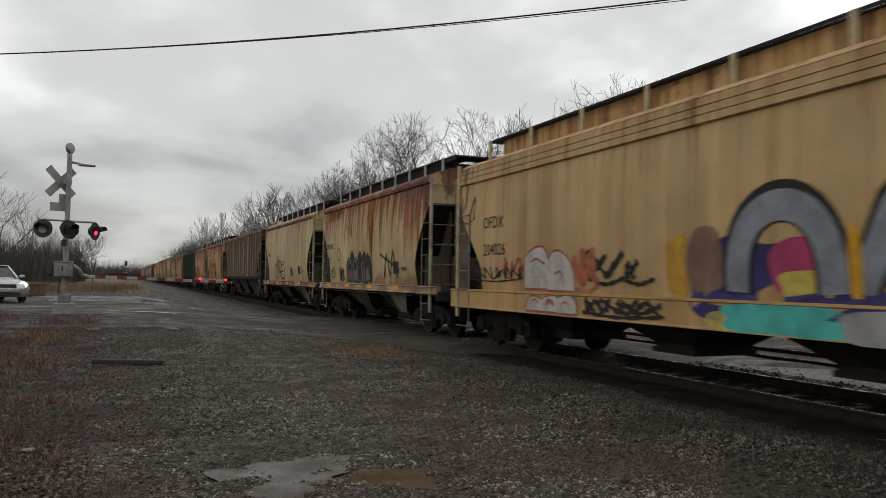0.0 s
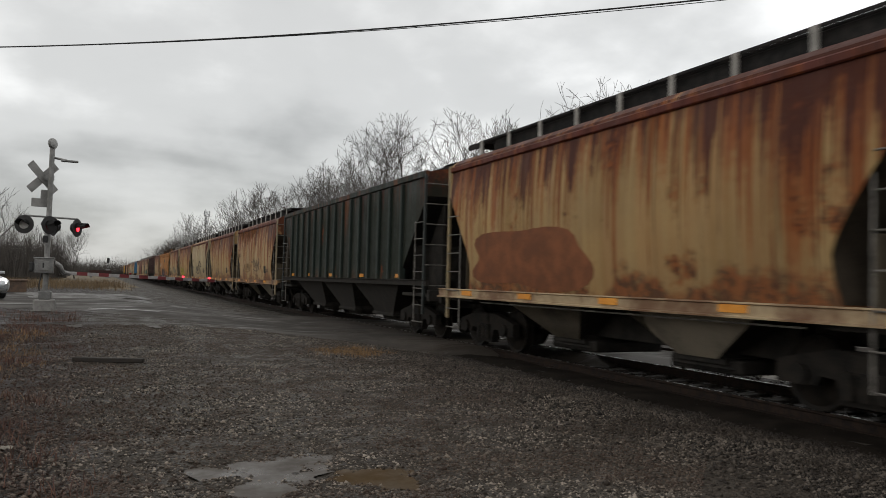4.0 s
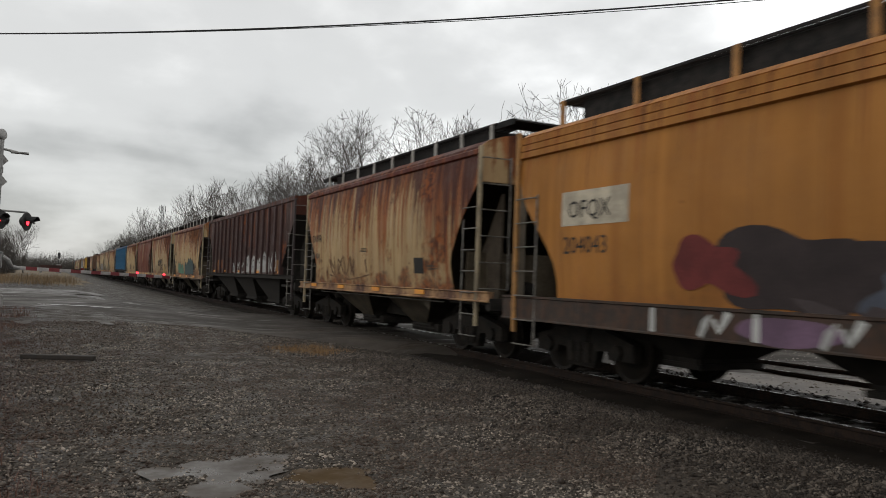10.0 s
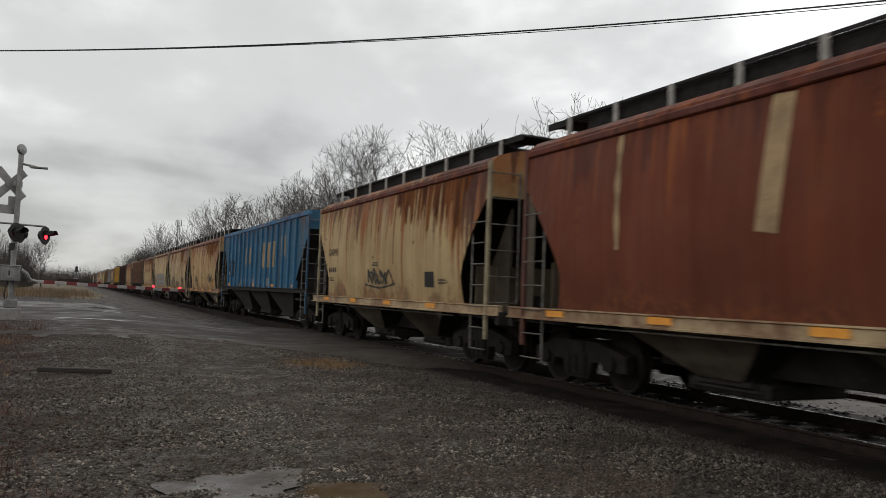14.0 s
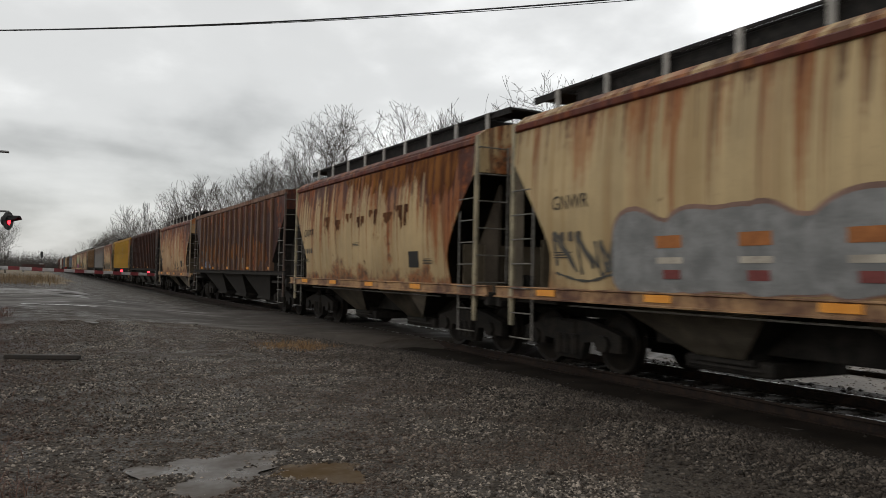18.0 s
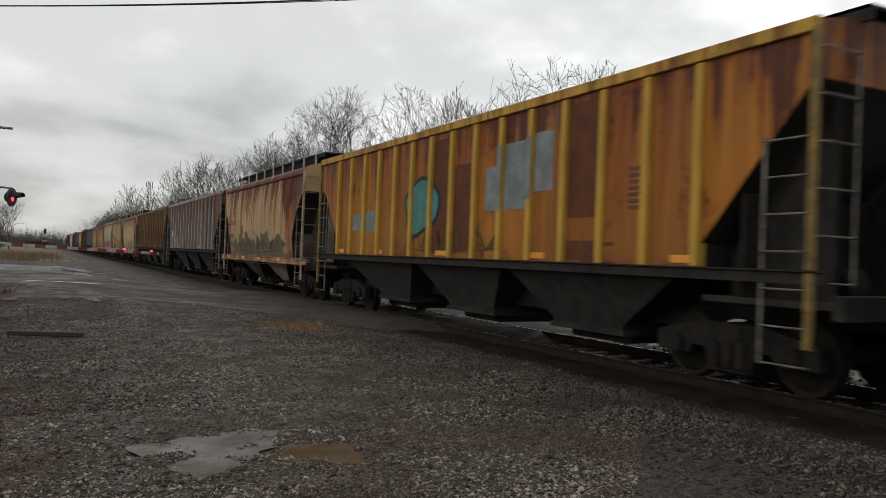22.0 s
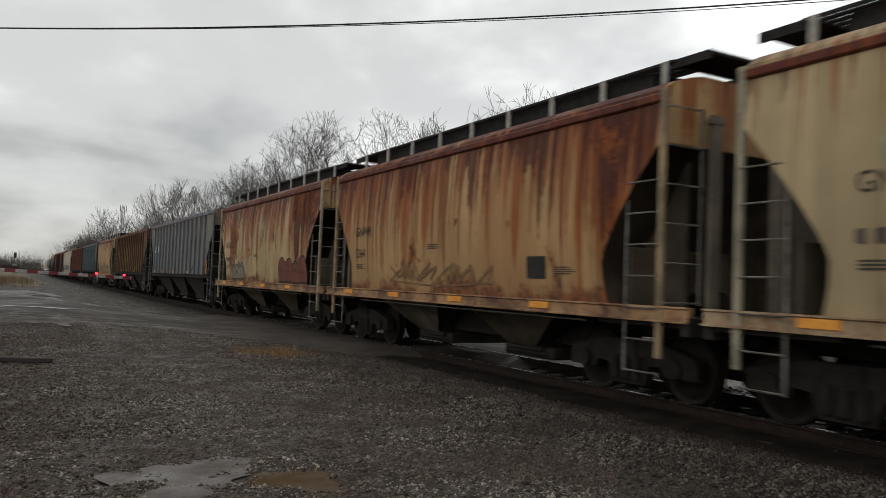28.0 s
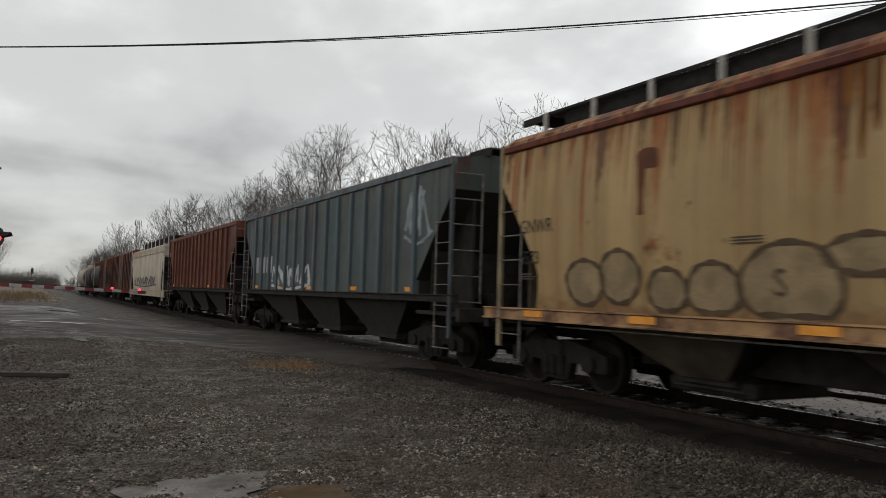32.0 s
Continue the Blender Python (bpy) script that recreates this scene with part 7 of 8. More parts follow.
def graffiti():
    # the long cream car
    s = Side(1)
    s.text(1.25, 2.55, 0.26, "OFDX", DARK, 0.95)
    s.text(1.25, 1.98, 0.26, "204026", DARK, 0.95)
    s.scrawl(0.5, 2.9, 1.45, 1.75, 6, DARK, 0.05, 3)
    s.scrawl(2.2, 3.1, 1.5, 1.95, 3, (0.30, 0.06, 0.05), 0.06, 4)
    s.block(3.15, 4.75, 1.28, 2.15, 2, (0.44, 0.40, 0.37), (0.30, 0.10, 0.08), 5, "pale graffiti letter with a red rim")
    s.block(3.3, 4.9, 0.90, 1.24, 3, (0.42, 0.38, 0.35), (0.30, 0.10, 0.08), 55, "pale graffiti letter with a red rim")
    s.scrawl(4.75, 5.5, 1.3, 2.1, 2, (0.36, 0.12, 0.07), 0.13, 6, "red spray-painted strokes")
    s.scrawl(5.3, 6.2, 1.45, 2.0, 2, DARK, 0.12, 7)
    s.scrawl(6.3, 6.9, 1.45, 1.85, 1, DARK, 0.12, 8)
    s.scrawl(5.2, 7.2, 0.92, 1.2, 4, DARK, 0.10, 9)
    bm = bmesh.new(); s.blob(bm, 7.5, 1.7, 0.5, 0.9, 1, 0.004); s.add("graffiti_fill", bm, (0.45, 0.25, 0.04), "yellow graffiti shape")
    bm = bmesh.new(); s.blob(bm, 8.5, 1.5, 1.5, 1.1, 2, 0.005, 0.8, 0.2); s.add("graffiti_fill", bm, (0.045, 0.035, 0.12), "dark violet graffiti cloud")
    bm = bmesh.new(); s.blob(bm, 8.05, 1.75, 0.7, 0.95, 3, 0.012); s.add("graffiti_fill", bm, (0.20, 0.12, 0.09), "brown graffiti shape")
    bm = bmesh.new(); s.blob(bm, 11.2, 1.55, 4.4, 1.0, 4, 0.006, 0.8, 0.2); s.add("graffiti_fill", bm, (0.04, 0.03, 0.10), "dark violet graffiti cloud")
    bm = bmesh.new(); s.blob(bm, 9.6, 1.65, 0.9, 0.7, 5, 0.009); s.blob(bm, 11.3, 1.8, 1.3, 0.6, 6, 0.009); s.add("graffiti_fill", bm, (0.35, 0.05, 0.12), "magenta graffiti shape")
    bm = bmesh.new(); s.blob(bm, 9.7, 1.45, 0.8, 0.35, 7, 0.010); s.blob(bm, 11.2, 1.4, 1.0, 0.3, 8, 0.010); s.add("graffiti_fill", bm, (0.46, 0.36, 0.08), "yellow graffiti shape")
    arch = lambda c, w, h: [(c + w * math.cos(math.pi - math.pi * k / 14), 1.35 + h * math.sin(math.pi * k / 14) ** 0.7) for k in range(15)]
    bm = bmesh.new(); s.strip(bm, arch(9.35, 0.72, 1.10), 0.56, 0.013); s.strip(bm, [(10.4, 1.35), (10.9, 2.45), (11.5, 1.5), (12.0, 2.5), (12.6, 1.4)], 0.52, 0.013); s.add("graffiti_outline", bm, DARK, "black outline of big letters")
    bm = bmesh.new(); s.strip(bm, arch(9.35, 0.72, 1.05), 0.42, 0.018); s.strip(bm, [(10.4, 1.38), (10.9, 2.38), (11.5, 1.55), (12.0, 2.42), (12.6, 1.42)], 0.38, 0.018); s.add("graffiti_fill", bm, (0.20, 0.215, 0.24), "big grey graffiti letters")
    bm = bmesh.new(); s.blob(bm, 10.35, 1.7, 0.16, 0.8, 9, 0.022, 0.5); s.add("graffiti_fill", bm, (0.5, 0.26, 0.02), "orange graffiti stroke")
    bm = bmesh.new(); s.blob(bm, 9.4, 1.03, 2.0, 0.36, 10, 0.006, 0.5); s.blob(bm, 13.0, 1.03, 1.4, 0.34, 11, 0.006, 0.5); s.add("graffiti_fill", bm, (0.07, 0.36, 0.32), "teal graffiti along the sill")
    bm = bmesh.new(); s.blob(bm, 10.8, 1.0, 1.2, 0.40, 12, 0.007, 0.7); s.add("graffiti_fill", bm, (0.28, 0.27, 0.26), "grey graffiti along the sill")
    bm = bmesh.new(); s.blob(bm, 8.6, 0.98, 0.9, 0.26, 13, 0.005, 0.5); s.blob(bm, 11.9, 0.98, 0.8, 0.26, 14, 0.005, 0.5); s.add("graffiti_fill", bm, (0.5, 0.42, 0.10), "yellow graffiti along the sill")
    s.scrawl(0.1, 0.8, 2.75, 3.35, 2, DARK, 0.04, 15)
    # cream cars behind it
    s = marks(2, "GNWR", "5157", 0.45)
    s.block(3.20, 5.95, 1.34, 2.34, 6, (0.036, 0.034, 0.033), (0.045, 0.043, 0.042), 21, "black sprayed cloud behind letters")
    for k, (c, top, fill) in enumerate(((3.60, 2.12, (0.20, 0.075, 0.065)), (4.25, 2.08, (0.24, 0.11, 0.08)), (5.1, 2.02, (0.15, 0.06, 0.055)), (5.6, 1.82, (0.18, 0.15, 0.13)))):
        w = 0.24 if k < 2 else 0.15
        bm = bmesh.new(); s.blob(bm, c, 1.58, 1.7 * w, 0.34, 22 + k, 0.015, 0.6, 0.1); s.add("graffiti_fill", bm, fill, "faded red graffiti fill")
        bm = bmesh.new(); s.strip(bm, [(c - w, 1.40), (c - w, top - 0.25)] + [(c + w * math.cos(math.pi - math.pi * j / 8), top - 0.25 + 0.22 * math.sin(math.pi * j / 8)) for j in range(9)] + [(c + w, 1.40)], 0.06, 0.018); s.add("graffiti_highlight", bm, (0.20, 0.20, 0.18), "pale grey arched graffiti line")
    bm = bmesh.new(); s.strip(bm, [(3.3, 1.40), (4.5, 1.38), (5.8, 1.40)], 0.09, 0.020); s.strip(bm, [(3.4, 1.95), (3.75, 2.0)], 0.10, 0.020); s.add("graffiti_highlight", bm, (0.05, 0.13, 0.06), "green graffiti line")
    s.drips(5.5, 6.3, 1.5, (0.16, 0.052, 0.014), 25); s.drips(0.3, 2.6, 3.3, (0.14, 0.045, 0.014), 26)
    s.scrawl(2.2, 2.75, 1.4, 1.9, 2, DARK, 0.10, 23)
    s.scrawl(1.0, 1.5, 1.5, 1.85, 1, (0.07, 0.16, 0.05), 0.10, 24)
    bm = bmesh.new(); s.strip(bm, [(2.15 + 0.22 * math.cos(k * 0.45), 2.30 + 0.22 * math.sin(k * 0.45)) for k in range(15)], 0.07, 0.006); s.add("painted_ring", bm, (0.16, 0.10, 0.07), "faded painted ring")
    bm = bmesh.new(); s.strip(bm, [(7.2, 1.45), (7.5, 2.2), (7.8, 1.5), (8.1, 2.3), (8.4, 1.5)], 0.1, 0.007); s.strip(bm, [(6.9, 2.2), (8.6, 1.7)], 0.08, 0.007); s.add("graffiti_tag", bm, DARK, "black graffiti scrawl")
    s = marks(3, "GNWR", "5173", 0.6)
    bm = bmesh.new()
    for c in (3.0, 4.6):
        s.strip(bm, [(c + 0.45 * math.cos(k * 0.42), 1.75 + 0.36 * math.sin(k * 0.42)) for k in range(16)], 0.07, 0.006)
    s.strip(bm, [(3.0, 1.75), (3.5, 2.3), (4.2, 2.2), (4.6, 1.75), (3.7, 1.7), (3.5, 2.3)], 0.08, 0.006)
    s.strip(bm, [(3.3, 2.5), (3.6, 2.35), (3.9, 1.6), (4.3, 1.4), (4.9, 1.35)], 0.07, 0.006)
    s.add("graffiti_tag", bm, DARK, "black looping graffiti tag")
    s.scrawl(6.3, 7.0, 1.55, 1.95, 2, DARK, 0.05, 33)
    bm = bmesh.new(); s.strip(bm, [(0.9 + 0.3 * math.cos(k * 0.5), 3.1 + 0.3 * math.sin(k * 0.5)) for k in range(11)], 0.05, 0.006); s.strip(bm, [(1.3, 2.9), (1.7, 3.3), (1.6, 2.8), (2.2, 3.2)], 0.05, 0.006); s.add("graffiti_tag", bm, (0.30, 0.20, 0.07), "thin ochre scrawl")
    s = Side(4)
    s.bars(1.0, 2.5, 0.9, 0.2, 2, (0.05, 0.05, 0.05))
    for k, c in enumerate(((0.26, 0.235, 0.18), (0.30, 0.27, 0.21), (0.24, 0.21, 0.165), (0.30, 0.27, 0.20), (0.25, 0.23, 0.18))):
        s.patch(3.55 + 1.68 * k, 4.27 + 1.68 * k, 1.6 + 0.1 * (k % 3), 3.95 - 0.25 * (k % 2), c, 0.001, "pale patch of old paint")
    s = Side(5)
    bm = bmesh.new(); s.blob(bm, 4.1, 2.0, 5.8, 1.6, 51, 0.004, 0.6); s.add("graffiti_fill", bm, (0.13, 0.06, 0.055), "dull purple graffiti cloud")
    for k in range(4):
        c = 2.05 + 1.25 * k
        bm = bmesh.new()
        for p in ([(c - 0.42, 1.42), (c - 0.42, 2.75)], [(c - 0.45, 2.7), (c + 0.45, 2.7)], [(c - 0.4, 2.1), (c + 0.4, 2.1)], [(c + 0.42, 2.7), (c + 0.42, 1.45)] if k != 2 else [(c + 0.42, 2.1), (c + 0.42, 1.45)], [(c - 0.42, 1.48), (c + 0.42, 1.48)]):
            s.strip(bm, p, 0.34, 0.010)
        s.add("graffiti_fill", bm, ((0.36, 0.13, 0.04), (0.34, 0.12, 0.05), (0.42, 0.21, 0.04), (0.36, 0.13, 0.05))[k], "square orange graffiti letter")
        for dz in (1.79, 2.41):
            s.patch(c - 0.22, c + 0.22, dz - 0.14, dz + 0.14, (0.055, 0.06, 0.055), 0.012, "dark gap inside a graffiti letter")
        bm = bmesh.new(); s.strip(bm, [(c - 0.62, 1.4), (c - 0.62, 2.86), (c + 0.62, 2.86), (c + 0.62, 1.4)], 0.05, 0.013); s.add("graffiti_outline", bm, (0.05, 0.06, 0.045), "dark outline of a square letter")
    s.patch(6.1, 6.6, 1.45, 1.85, (0.05, 0.045, 0.04), 0.02, "small dark data plate")
    s = Side(6)
    bm = bmesh.new(); s.blob(bm, 3.2, 1.9, 4.2, 1.1, 61, 0.004, 0.6, 0.12); s.add("graffiti_fill", bm, (0.22, 0.085, 0.04), "faded red-brown graffiti block")
    # mid-train grain cars
    s = marks(8, "GNWR", "5388", 0.45)
    s.scrawl(2.3, 4.2, 1.7, 2.15, 4, (0.27, 0.17, 0.085), 0.10, 81, "faded brown scrawl")
    s.scrawl(5.2, 6.8, 1.75, 2.4, 3, (0.16, 0.12, 0.09), 0.09, 82, "faded grey scrawl")
    s.drips(0.4, 5.6, 3.1, (0.13, 0.04, 0.013), 83)
    s = marks(9, "GNWR", "")
    s.scrawl(3.0, 5.0, 1.5, 2.0, 4, (0.12, 0.10, 0.08), 0.06, 91)
    s = marks(10, "GNWR", "", 1.1)
    bm = bmesh.new(); s.strip(bm, [(4.2, 1.75), (5.9, 2.55), (7.2, 2.15), (6.1, 2.1), (6.8, 1.4)], 0.13, 0.007); s.strip(bm, [(5.3, 2.6), (6.0, 1.5)], 0.12, 0.007); s.add("graffiti_tag", bm, DARK, "angular black graffiti tag")
    s.scrawl(3.3, 5.8, 1.6, 2.25, 5, (0.05, 0.055, 0.06), 0.11, 101)
    s.drips(9.1, 10.7, 2.1, (0.075, 0.016, 0.010), 102)
    s = marks(11, "GNWR", "", 0.5)
    s.block(2.0, 5.2, 1.38, 2.15, 5, (0.34, 0.28, 0.045), (0.06, 0.055, 0.03), 111, "yellow graffiti letter with a dark rim", None, 0.1)
    s.scrawl(4.7, 5.3, 1.6, 2.3, 1, (0.05, 0.05, 0.04), 0.09, 112)
    s = marks(12, "GNWR", "", 0.9)
    s.letters(1.2, 2.1, 1.35, 1.85, 1, (0.12, 0.09, 0.06), (0.04, 0.035, 0.03), 121, "dark graffiti letter")
    s.scrawl(2.3, 4.0, 1.45, 1.95, 4, (0.06, 0.06, 0.055), 0.09, 122)
    s.letters(5.4, 7.6, 1.5, 2.3, 3, (0.26, 0.23, 0.17), (0.09, 0.085, 0.075), 123, "grey outlined graffiti letters")
    # the long orange car
    s = Side(13)
    s.patch(1.25, 2.85, 2.38, 2.92, (0.50, 0.44, 0.34), 0.003, "pale lettering panel")
    s.text(1.42, 2.50, 0.28, "OFQX", DARK, 0.95, 0.008)
    s.text(1.3, 1.95, 0.28, "204043", (0.05, 0.045, 0.04), 0.95)
    bm = bmesh.new(); s.strip(bm, [(7.4, 1.5), (7.4, 2.4), (7.8, 3.0), (8.5, 3.25), (9.1, 3.1), (9.3, 2.7)], 0.42, 0.006); s.add("graffiti_fill", bm, (0.10, 0.085, 0.075), "grey curved graffiti stroke")
    bm = bmesh.new(); s.blob(bm, 8.3, 2.3, 0.9, 1.3, 131, 0.010, 0.6); s.add("graffiti_fill", bm, (0.40, 0.22, 0.09), "tan graffiti shape")
    bm = bmesh.new(); s.blob(bm, 8.4, 1.55, 1.1, 0.7, 132, 0.012, 0.9, 0.3); s.blob(bm, 4.3, 1.75, 1.2, 0.65, 133, 0.008, 0.9, 0.3); s.add("graffiti_fill", bm, (0.15, 0.036, 0.034), "dull red graffiti shape")
    bm = bmesh.new(); s.blob(bm, 5.4, 1.7, 1.9, 0.9, 134, 0.006, 0.5, 0.14); s.blob(bm, 6.8, 1.6, 1.4, 0.8, 135, 0.007, 0.5, 0.14); s.blob(bm, 9.7, 1.6, 1.3, 1.0, 136, 0.007, 0.5, 0.14); s.add("graffiti_fill", bm, (0.045, 0.035, 0.035), "dark graffiti shapes")
    bm = bmesh.new(); s.blob(bm, 6.9, 1.5, 0.9, 0.5, 137, 0.013, 0.9, 0.3); s.add("graffiti_fill", bm, (0.10, 0.11, 0.14), "blue-grey graffiti shape")
    bm = bmesh.new(); s.blob(bm, 10.8, 1.0, 2.0, 0.34, 138, 0.006, 0.5, 0.1); s.blob(bm, 10.6, 1.45, 1.4, 0.4, 139, 0.010, 0.6); s.add("graffiti_fill", bm, (0.28, 0.14, 0.10), "salmon graffiti shape")
    bm = bmesh.new()
    for k in range(9):
        u = 3.4 + k * 0.85
        s.strip(bm, [(u, 0.88), (u + 0.15, 1.2), (u + 0.3, 0.95), (u + 0.45, 1.2)] if k % 2 else [(u, 1.2), (u, 0.88)], 0.11, 0.009)
    s.add("graffiti_tag", bm, (0.48, 0.48, 0.46), "white zigzag graffiti along the sill")
    bm = bmesh.new(); s.blob(bm, 5.5, 1.02, 1.4, 0.3, 140, 0.006); s.blob(bm, 8.0, 1.02, 1.6, 0.3, 141, 0.006); s.add("graffiti_fill", bm, (0.16, 0.10, 0.15), "mauve graffiti along the sill")
    s.patch(12.2, 13.1, 1.45, 1.8, (0.05, 0.045, 0.04), 0.004, "dark data plates"); s.bars(12.3, 1.72, 0.7, 0.03, 3, (0.4, 0.35, 0.2))
    s.bars(13.4, 2.5, 1.3, 0.16, 2, (0.18, 0.13, 0.09))
    # further grain cars
    s = marks(14, "GNWR", "", 0.5)
    s.scrawl(2.2, 5.2, 1.45, 2.1, 5, (0.20, 0.12, 0.07), 0.07, 142, "faded brown scrawl")
    s = Side(15)
    s.block(8.6, 11.3, 1.52, 2.25, 5, (0.40, 0.40, 0.385), (0.16, 0.15, 0.14), 151, "white spray-painted letter", (0.06, 0.05, 0.05))
    s.block(11.5, 12.5, 1.52, 2.30, 2, (0.34, 0.34, 0.33), (0.13, 0.12, 0.115), 153, "white spray-painted letter", (0.06, 0.05, 0.05))
    bm = bmesh.new(); s.strip(bm, flowing([(12.75, 1.75), (13.0, 2.25), (13.4, 2.2), (13.5, 1.75), (13.1, 1.58), (12.75, 1.75)]), 0.17, 0.010); s.add("graffiti_tag", bm, (0.40, 0.40, 0.385), "white sprayed loop")
    s.scrawl(6.0, 8.6, 1.52, 2.0, 5, (0.34, 0.34, 0.33), 0.13, 152, "pale spray-painted tag")
    for u, z0, z1, c in ((2.1, 1.6, 2.1, (0.20, 0.09, 0.035)), (3.0, 1.7, 2.1, (0.16, 0.06, 0.03)), (4.6, 2.2, 3.0, (0.11, 0.045, 0.03)), (8.9, 2.6, 3.1, (0.13, 0.05, 0.03)), (9.7, 2.5, 3.2, (0.09, 0.04, 0.03)), (13.1, 1.6, 2.0, (0.26, 0.13, 0.05))):
        s.patch(u, u + 0.72, z0, z1, c, 0.001)
    s = marks(16, "GNWR", "", 0.7)
    s.block(2.2, 4.4, 1.32, 2.10, 4, (0.115, 0.235, 0.165), (0.19, 0.055, 0.045), 161, "teal graffiti letter with a dark red rim", (0.16, 0.05, 0.045))
    s.block(4.9, 8.0, 1.32, 2.25, 5, (0.075, 0.105, 0.105), (0.035, 0.034, 0.034), 162, "slate-green graffiti letter with a black rim", (0.03, 0.03, 0.03), 0.12)
    s.scrawl(8.0, 8.9, 1.5, 2.1, 2, (0.06, 0.05, 0.05), 0.08, 163)
    s.drips(5.6, 10.3, 2.6, (0.10, 0.030, 0.012), 164); s.drips(8.8, 9.3, 1.7, (0.10, 0.032, 0.012), 165)
    s = marks(17, "GNWR", "5479", 1.35)
    s.scrawl(4.4, 7.0, 1.85, 2.35, 5, DARK, 0.13, 171, "thick black graffiti tag")
    s.scrawl(5.5, 6.9, 1.55, 1.8, 2, DARK, 0.07, 172)
    s.scrawl(2.6, 4.6, 1.45, 1.9, 4, (0.30, 0.24, 0.15), 0.10, 173, "faded scrawl")
    s.scrawl(7.2, 8.3, 1.4, 1.8, 3, (0.36, 0.24, 0.07), 0.10, 174, "ochre scrawl")
    s.scrawl(0.3, 1.1, 2.6, 3.4, 2, (0.15, 0.13, 0.10), 0.06, 175, "faded grey scrawl")
    s.drips(7.4, 10.6, 2.1, (0.085, 0.020, 0.010), 176); s.drips(9.3, 9.75, 1.2, (0.06, 0.018, 0.011), 177, 3.0); s.drips(7.1, 7.7, 2.7, (0.11, 0.034, 0.014), 178)
    s = Side(9); s.drips(0.5, 1.5, 2.6, (0.14, 0.045, 0.014), 93); s.drips(2.0, 2.5, 3.1, (0.12, 0.035, 0.013), 94); s.drips(9.6, 10.4, 2.4, (0.10, 0.03, 0.013), 95)
    s = Side(18)
    bm = bmesh.new(); s.strip(bm, [(5.2, 3.9), (5.1, 3.0), (5.0, 2.3)], 0.36, 0.003); s.strip(bm, [(2.3, 3.9), (2.3, 2.2)], 0.14, 0.003); s.add("paint_streak", bm, (0.36, 0.25, 0.14), "pale streak of old paint")
    s = marks(19, "GNWR", "", 0.9)
    s.scrawl(4.2, 6.2, 1.6, 2.1, 4, (0.07, 0.06, 0.05), 0.09, 191)
    s.drips(6.2, 10.2, 2.6, (0.11, 0.032, 0.012), 192); s.drips(9.4, 9.9, 1.7, (0.12, 0.038, 0.013), 193)
    s = Side(20)
    s.patch(1.0, 1.62, 1.95, 2.75, DARK, 0.002); s.patch(1.9, 2.6, 1.95, 2.75, DARK, 0.002)
    s.text(1.05, 2.42, 0.24, "AE", WHITE, 0.9, 0.008); s.text(1.98, 2.42, 0.24, "X", WHITE, 0.9, 0.008)
    s.text(1.05, 2.02, 0.22, "204", WHITE, 0.8, 0.008); s.text(1.95, 2.02, 0.22, "85", WHITE, 0.9, 0.008)
    for u, z0, z1 in ((5.2, 2.5, 3.3), (6.05, 2.5, 3.3), (8.6, 2.3, 3.35), (9.4, 2.3, 3.35), (10.2, 2.3, 3.35), (11.9, 2.7, 3.5)):
        s.patch(u, u + 0.72, z0, z1, (0.30, 0.22, 0.13), 0.001, "tan patch of repainting")
    for u in (4.3, 6.8, 9.4):
        s.patch(u, u + 0.72, 1.55, 1.85, (0.20, 0.20, 0.2), 0.001)
    s.patch(1.0, 1.62, 1.52, 1.68, (0.5, 0.2, 0.04), 0.004, "orange reflective strip")
    s = marks(21, "GNWR", "5224", 1.25)
    for u, z in ((2.9, 1.58), (5.15, 1.75), (8.2, 1.6), (9.0, 1.6)):
        s.patch(u, u + 0.6, z, z + 0.14, (0.5, 0.24, 0.03), 0.006, "orange reflective strip"); s.bars(u - 0.1, z + 0.2, 0.8, 0.06, 1, (0.06, 0.05, 0.045), 0.005)
    s.scrawl(2.4, 3.3, 1.5, 2.1, 2, (0.12, 0.09, 0.06), 0.12, 211, "dark smudged scrawl")
    s.scrawl(7.4, 9.2, 1.7, 2.2, 3, (0.16, 0.12, 0.085), 0.10, 212, "faded scrawl")
    s.drips(6.4, 10.2, 2.5, (0.12, 0.038, 0.013), 213)
    s = marks(22, "GNWR", "5025", 0.9)
    s.block(2.2, 3.9, 1.33, 2.12, 4, (0.20, 0.18, 0.125), (0.055, 0.045, 0.035), 221, "faded grey-green graffiti letter with a sooty rim")
    s.scrawl(4.6, 6.4, 1.40, 1.75, 5, (0.075, 0.06, 0.045), 0.06, 224, "dark smudged scrawl"); s.scrawl(1.3, 2.1, 1.36, 1.8, 3, (0.085, 0.07, 0.05), 0.06, 225, "dark smudged scrawl"); s.scrawl(7.6, 9.0, 1.5, 2.0, 4, (0.12, 0.095, 0.065), 0.05, 226, "faded scrawl")
    s.drips(7.0, 8.7, 2.2, (0.12, 0.036, 0.013), 222); s.drips(1.0, 2.2, 3.2, (0.13, 0.042, 0.013), 223)
    s = marks(23, "GNWR", "", 0.9)
    for k in range(6):
        bm = bmesh.new(); s.blob(bm, 3.0 + k * 1.05, 1.80 + 0.05 * (k % 2), 1.55, 1.08, 230 + k, 0.003 + 0.0006 * k, 0.6, 0.12); s.add("graffiti_outline", bm, (0.24, 0.15, 0.12), "dull red-brown outline")
        bm = bmesh.new(); s.blob(bm, 3.0 + k * 1.05, 1.78 + 0.05 * (k % 2), 1.50, 1.0, 230 + k, 0.009 + 0.0006 * k, 0.6, 0.12); s.add("graffiti_fill", bm, (0.23, 0.23, 0.225), "broad grey graffiti shape")
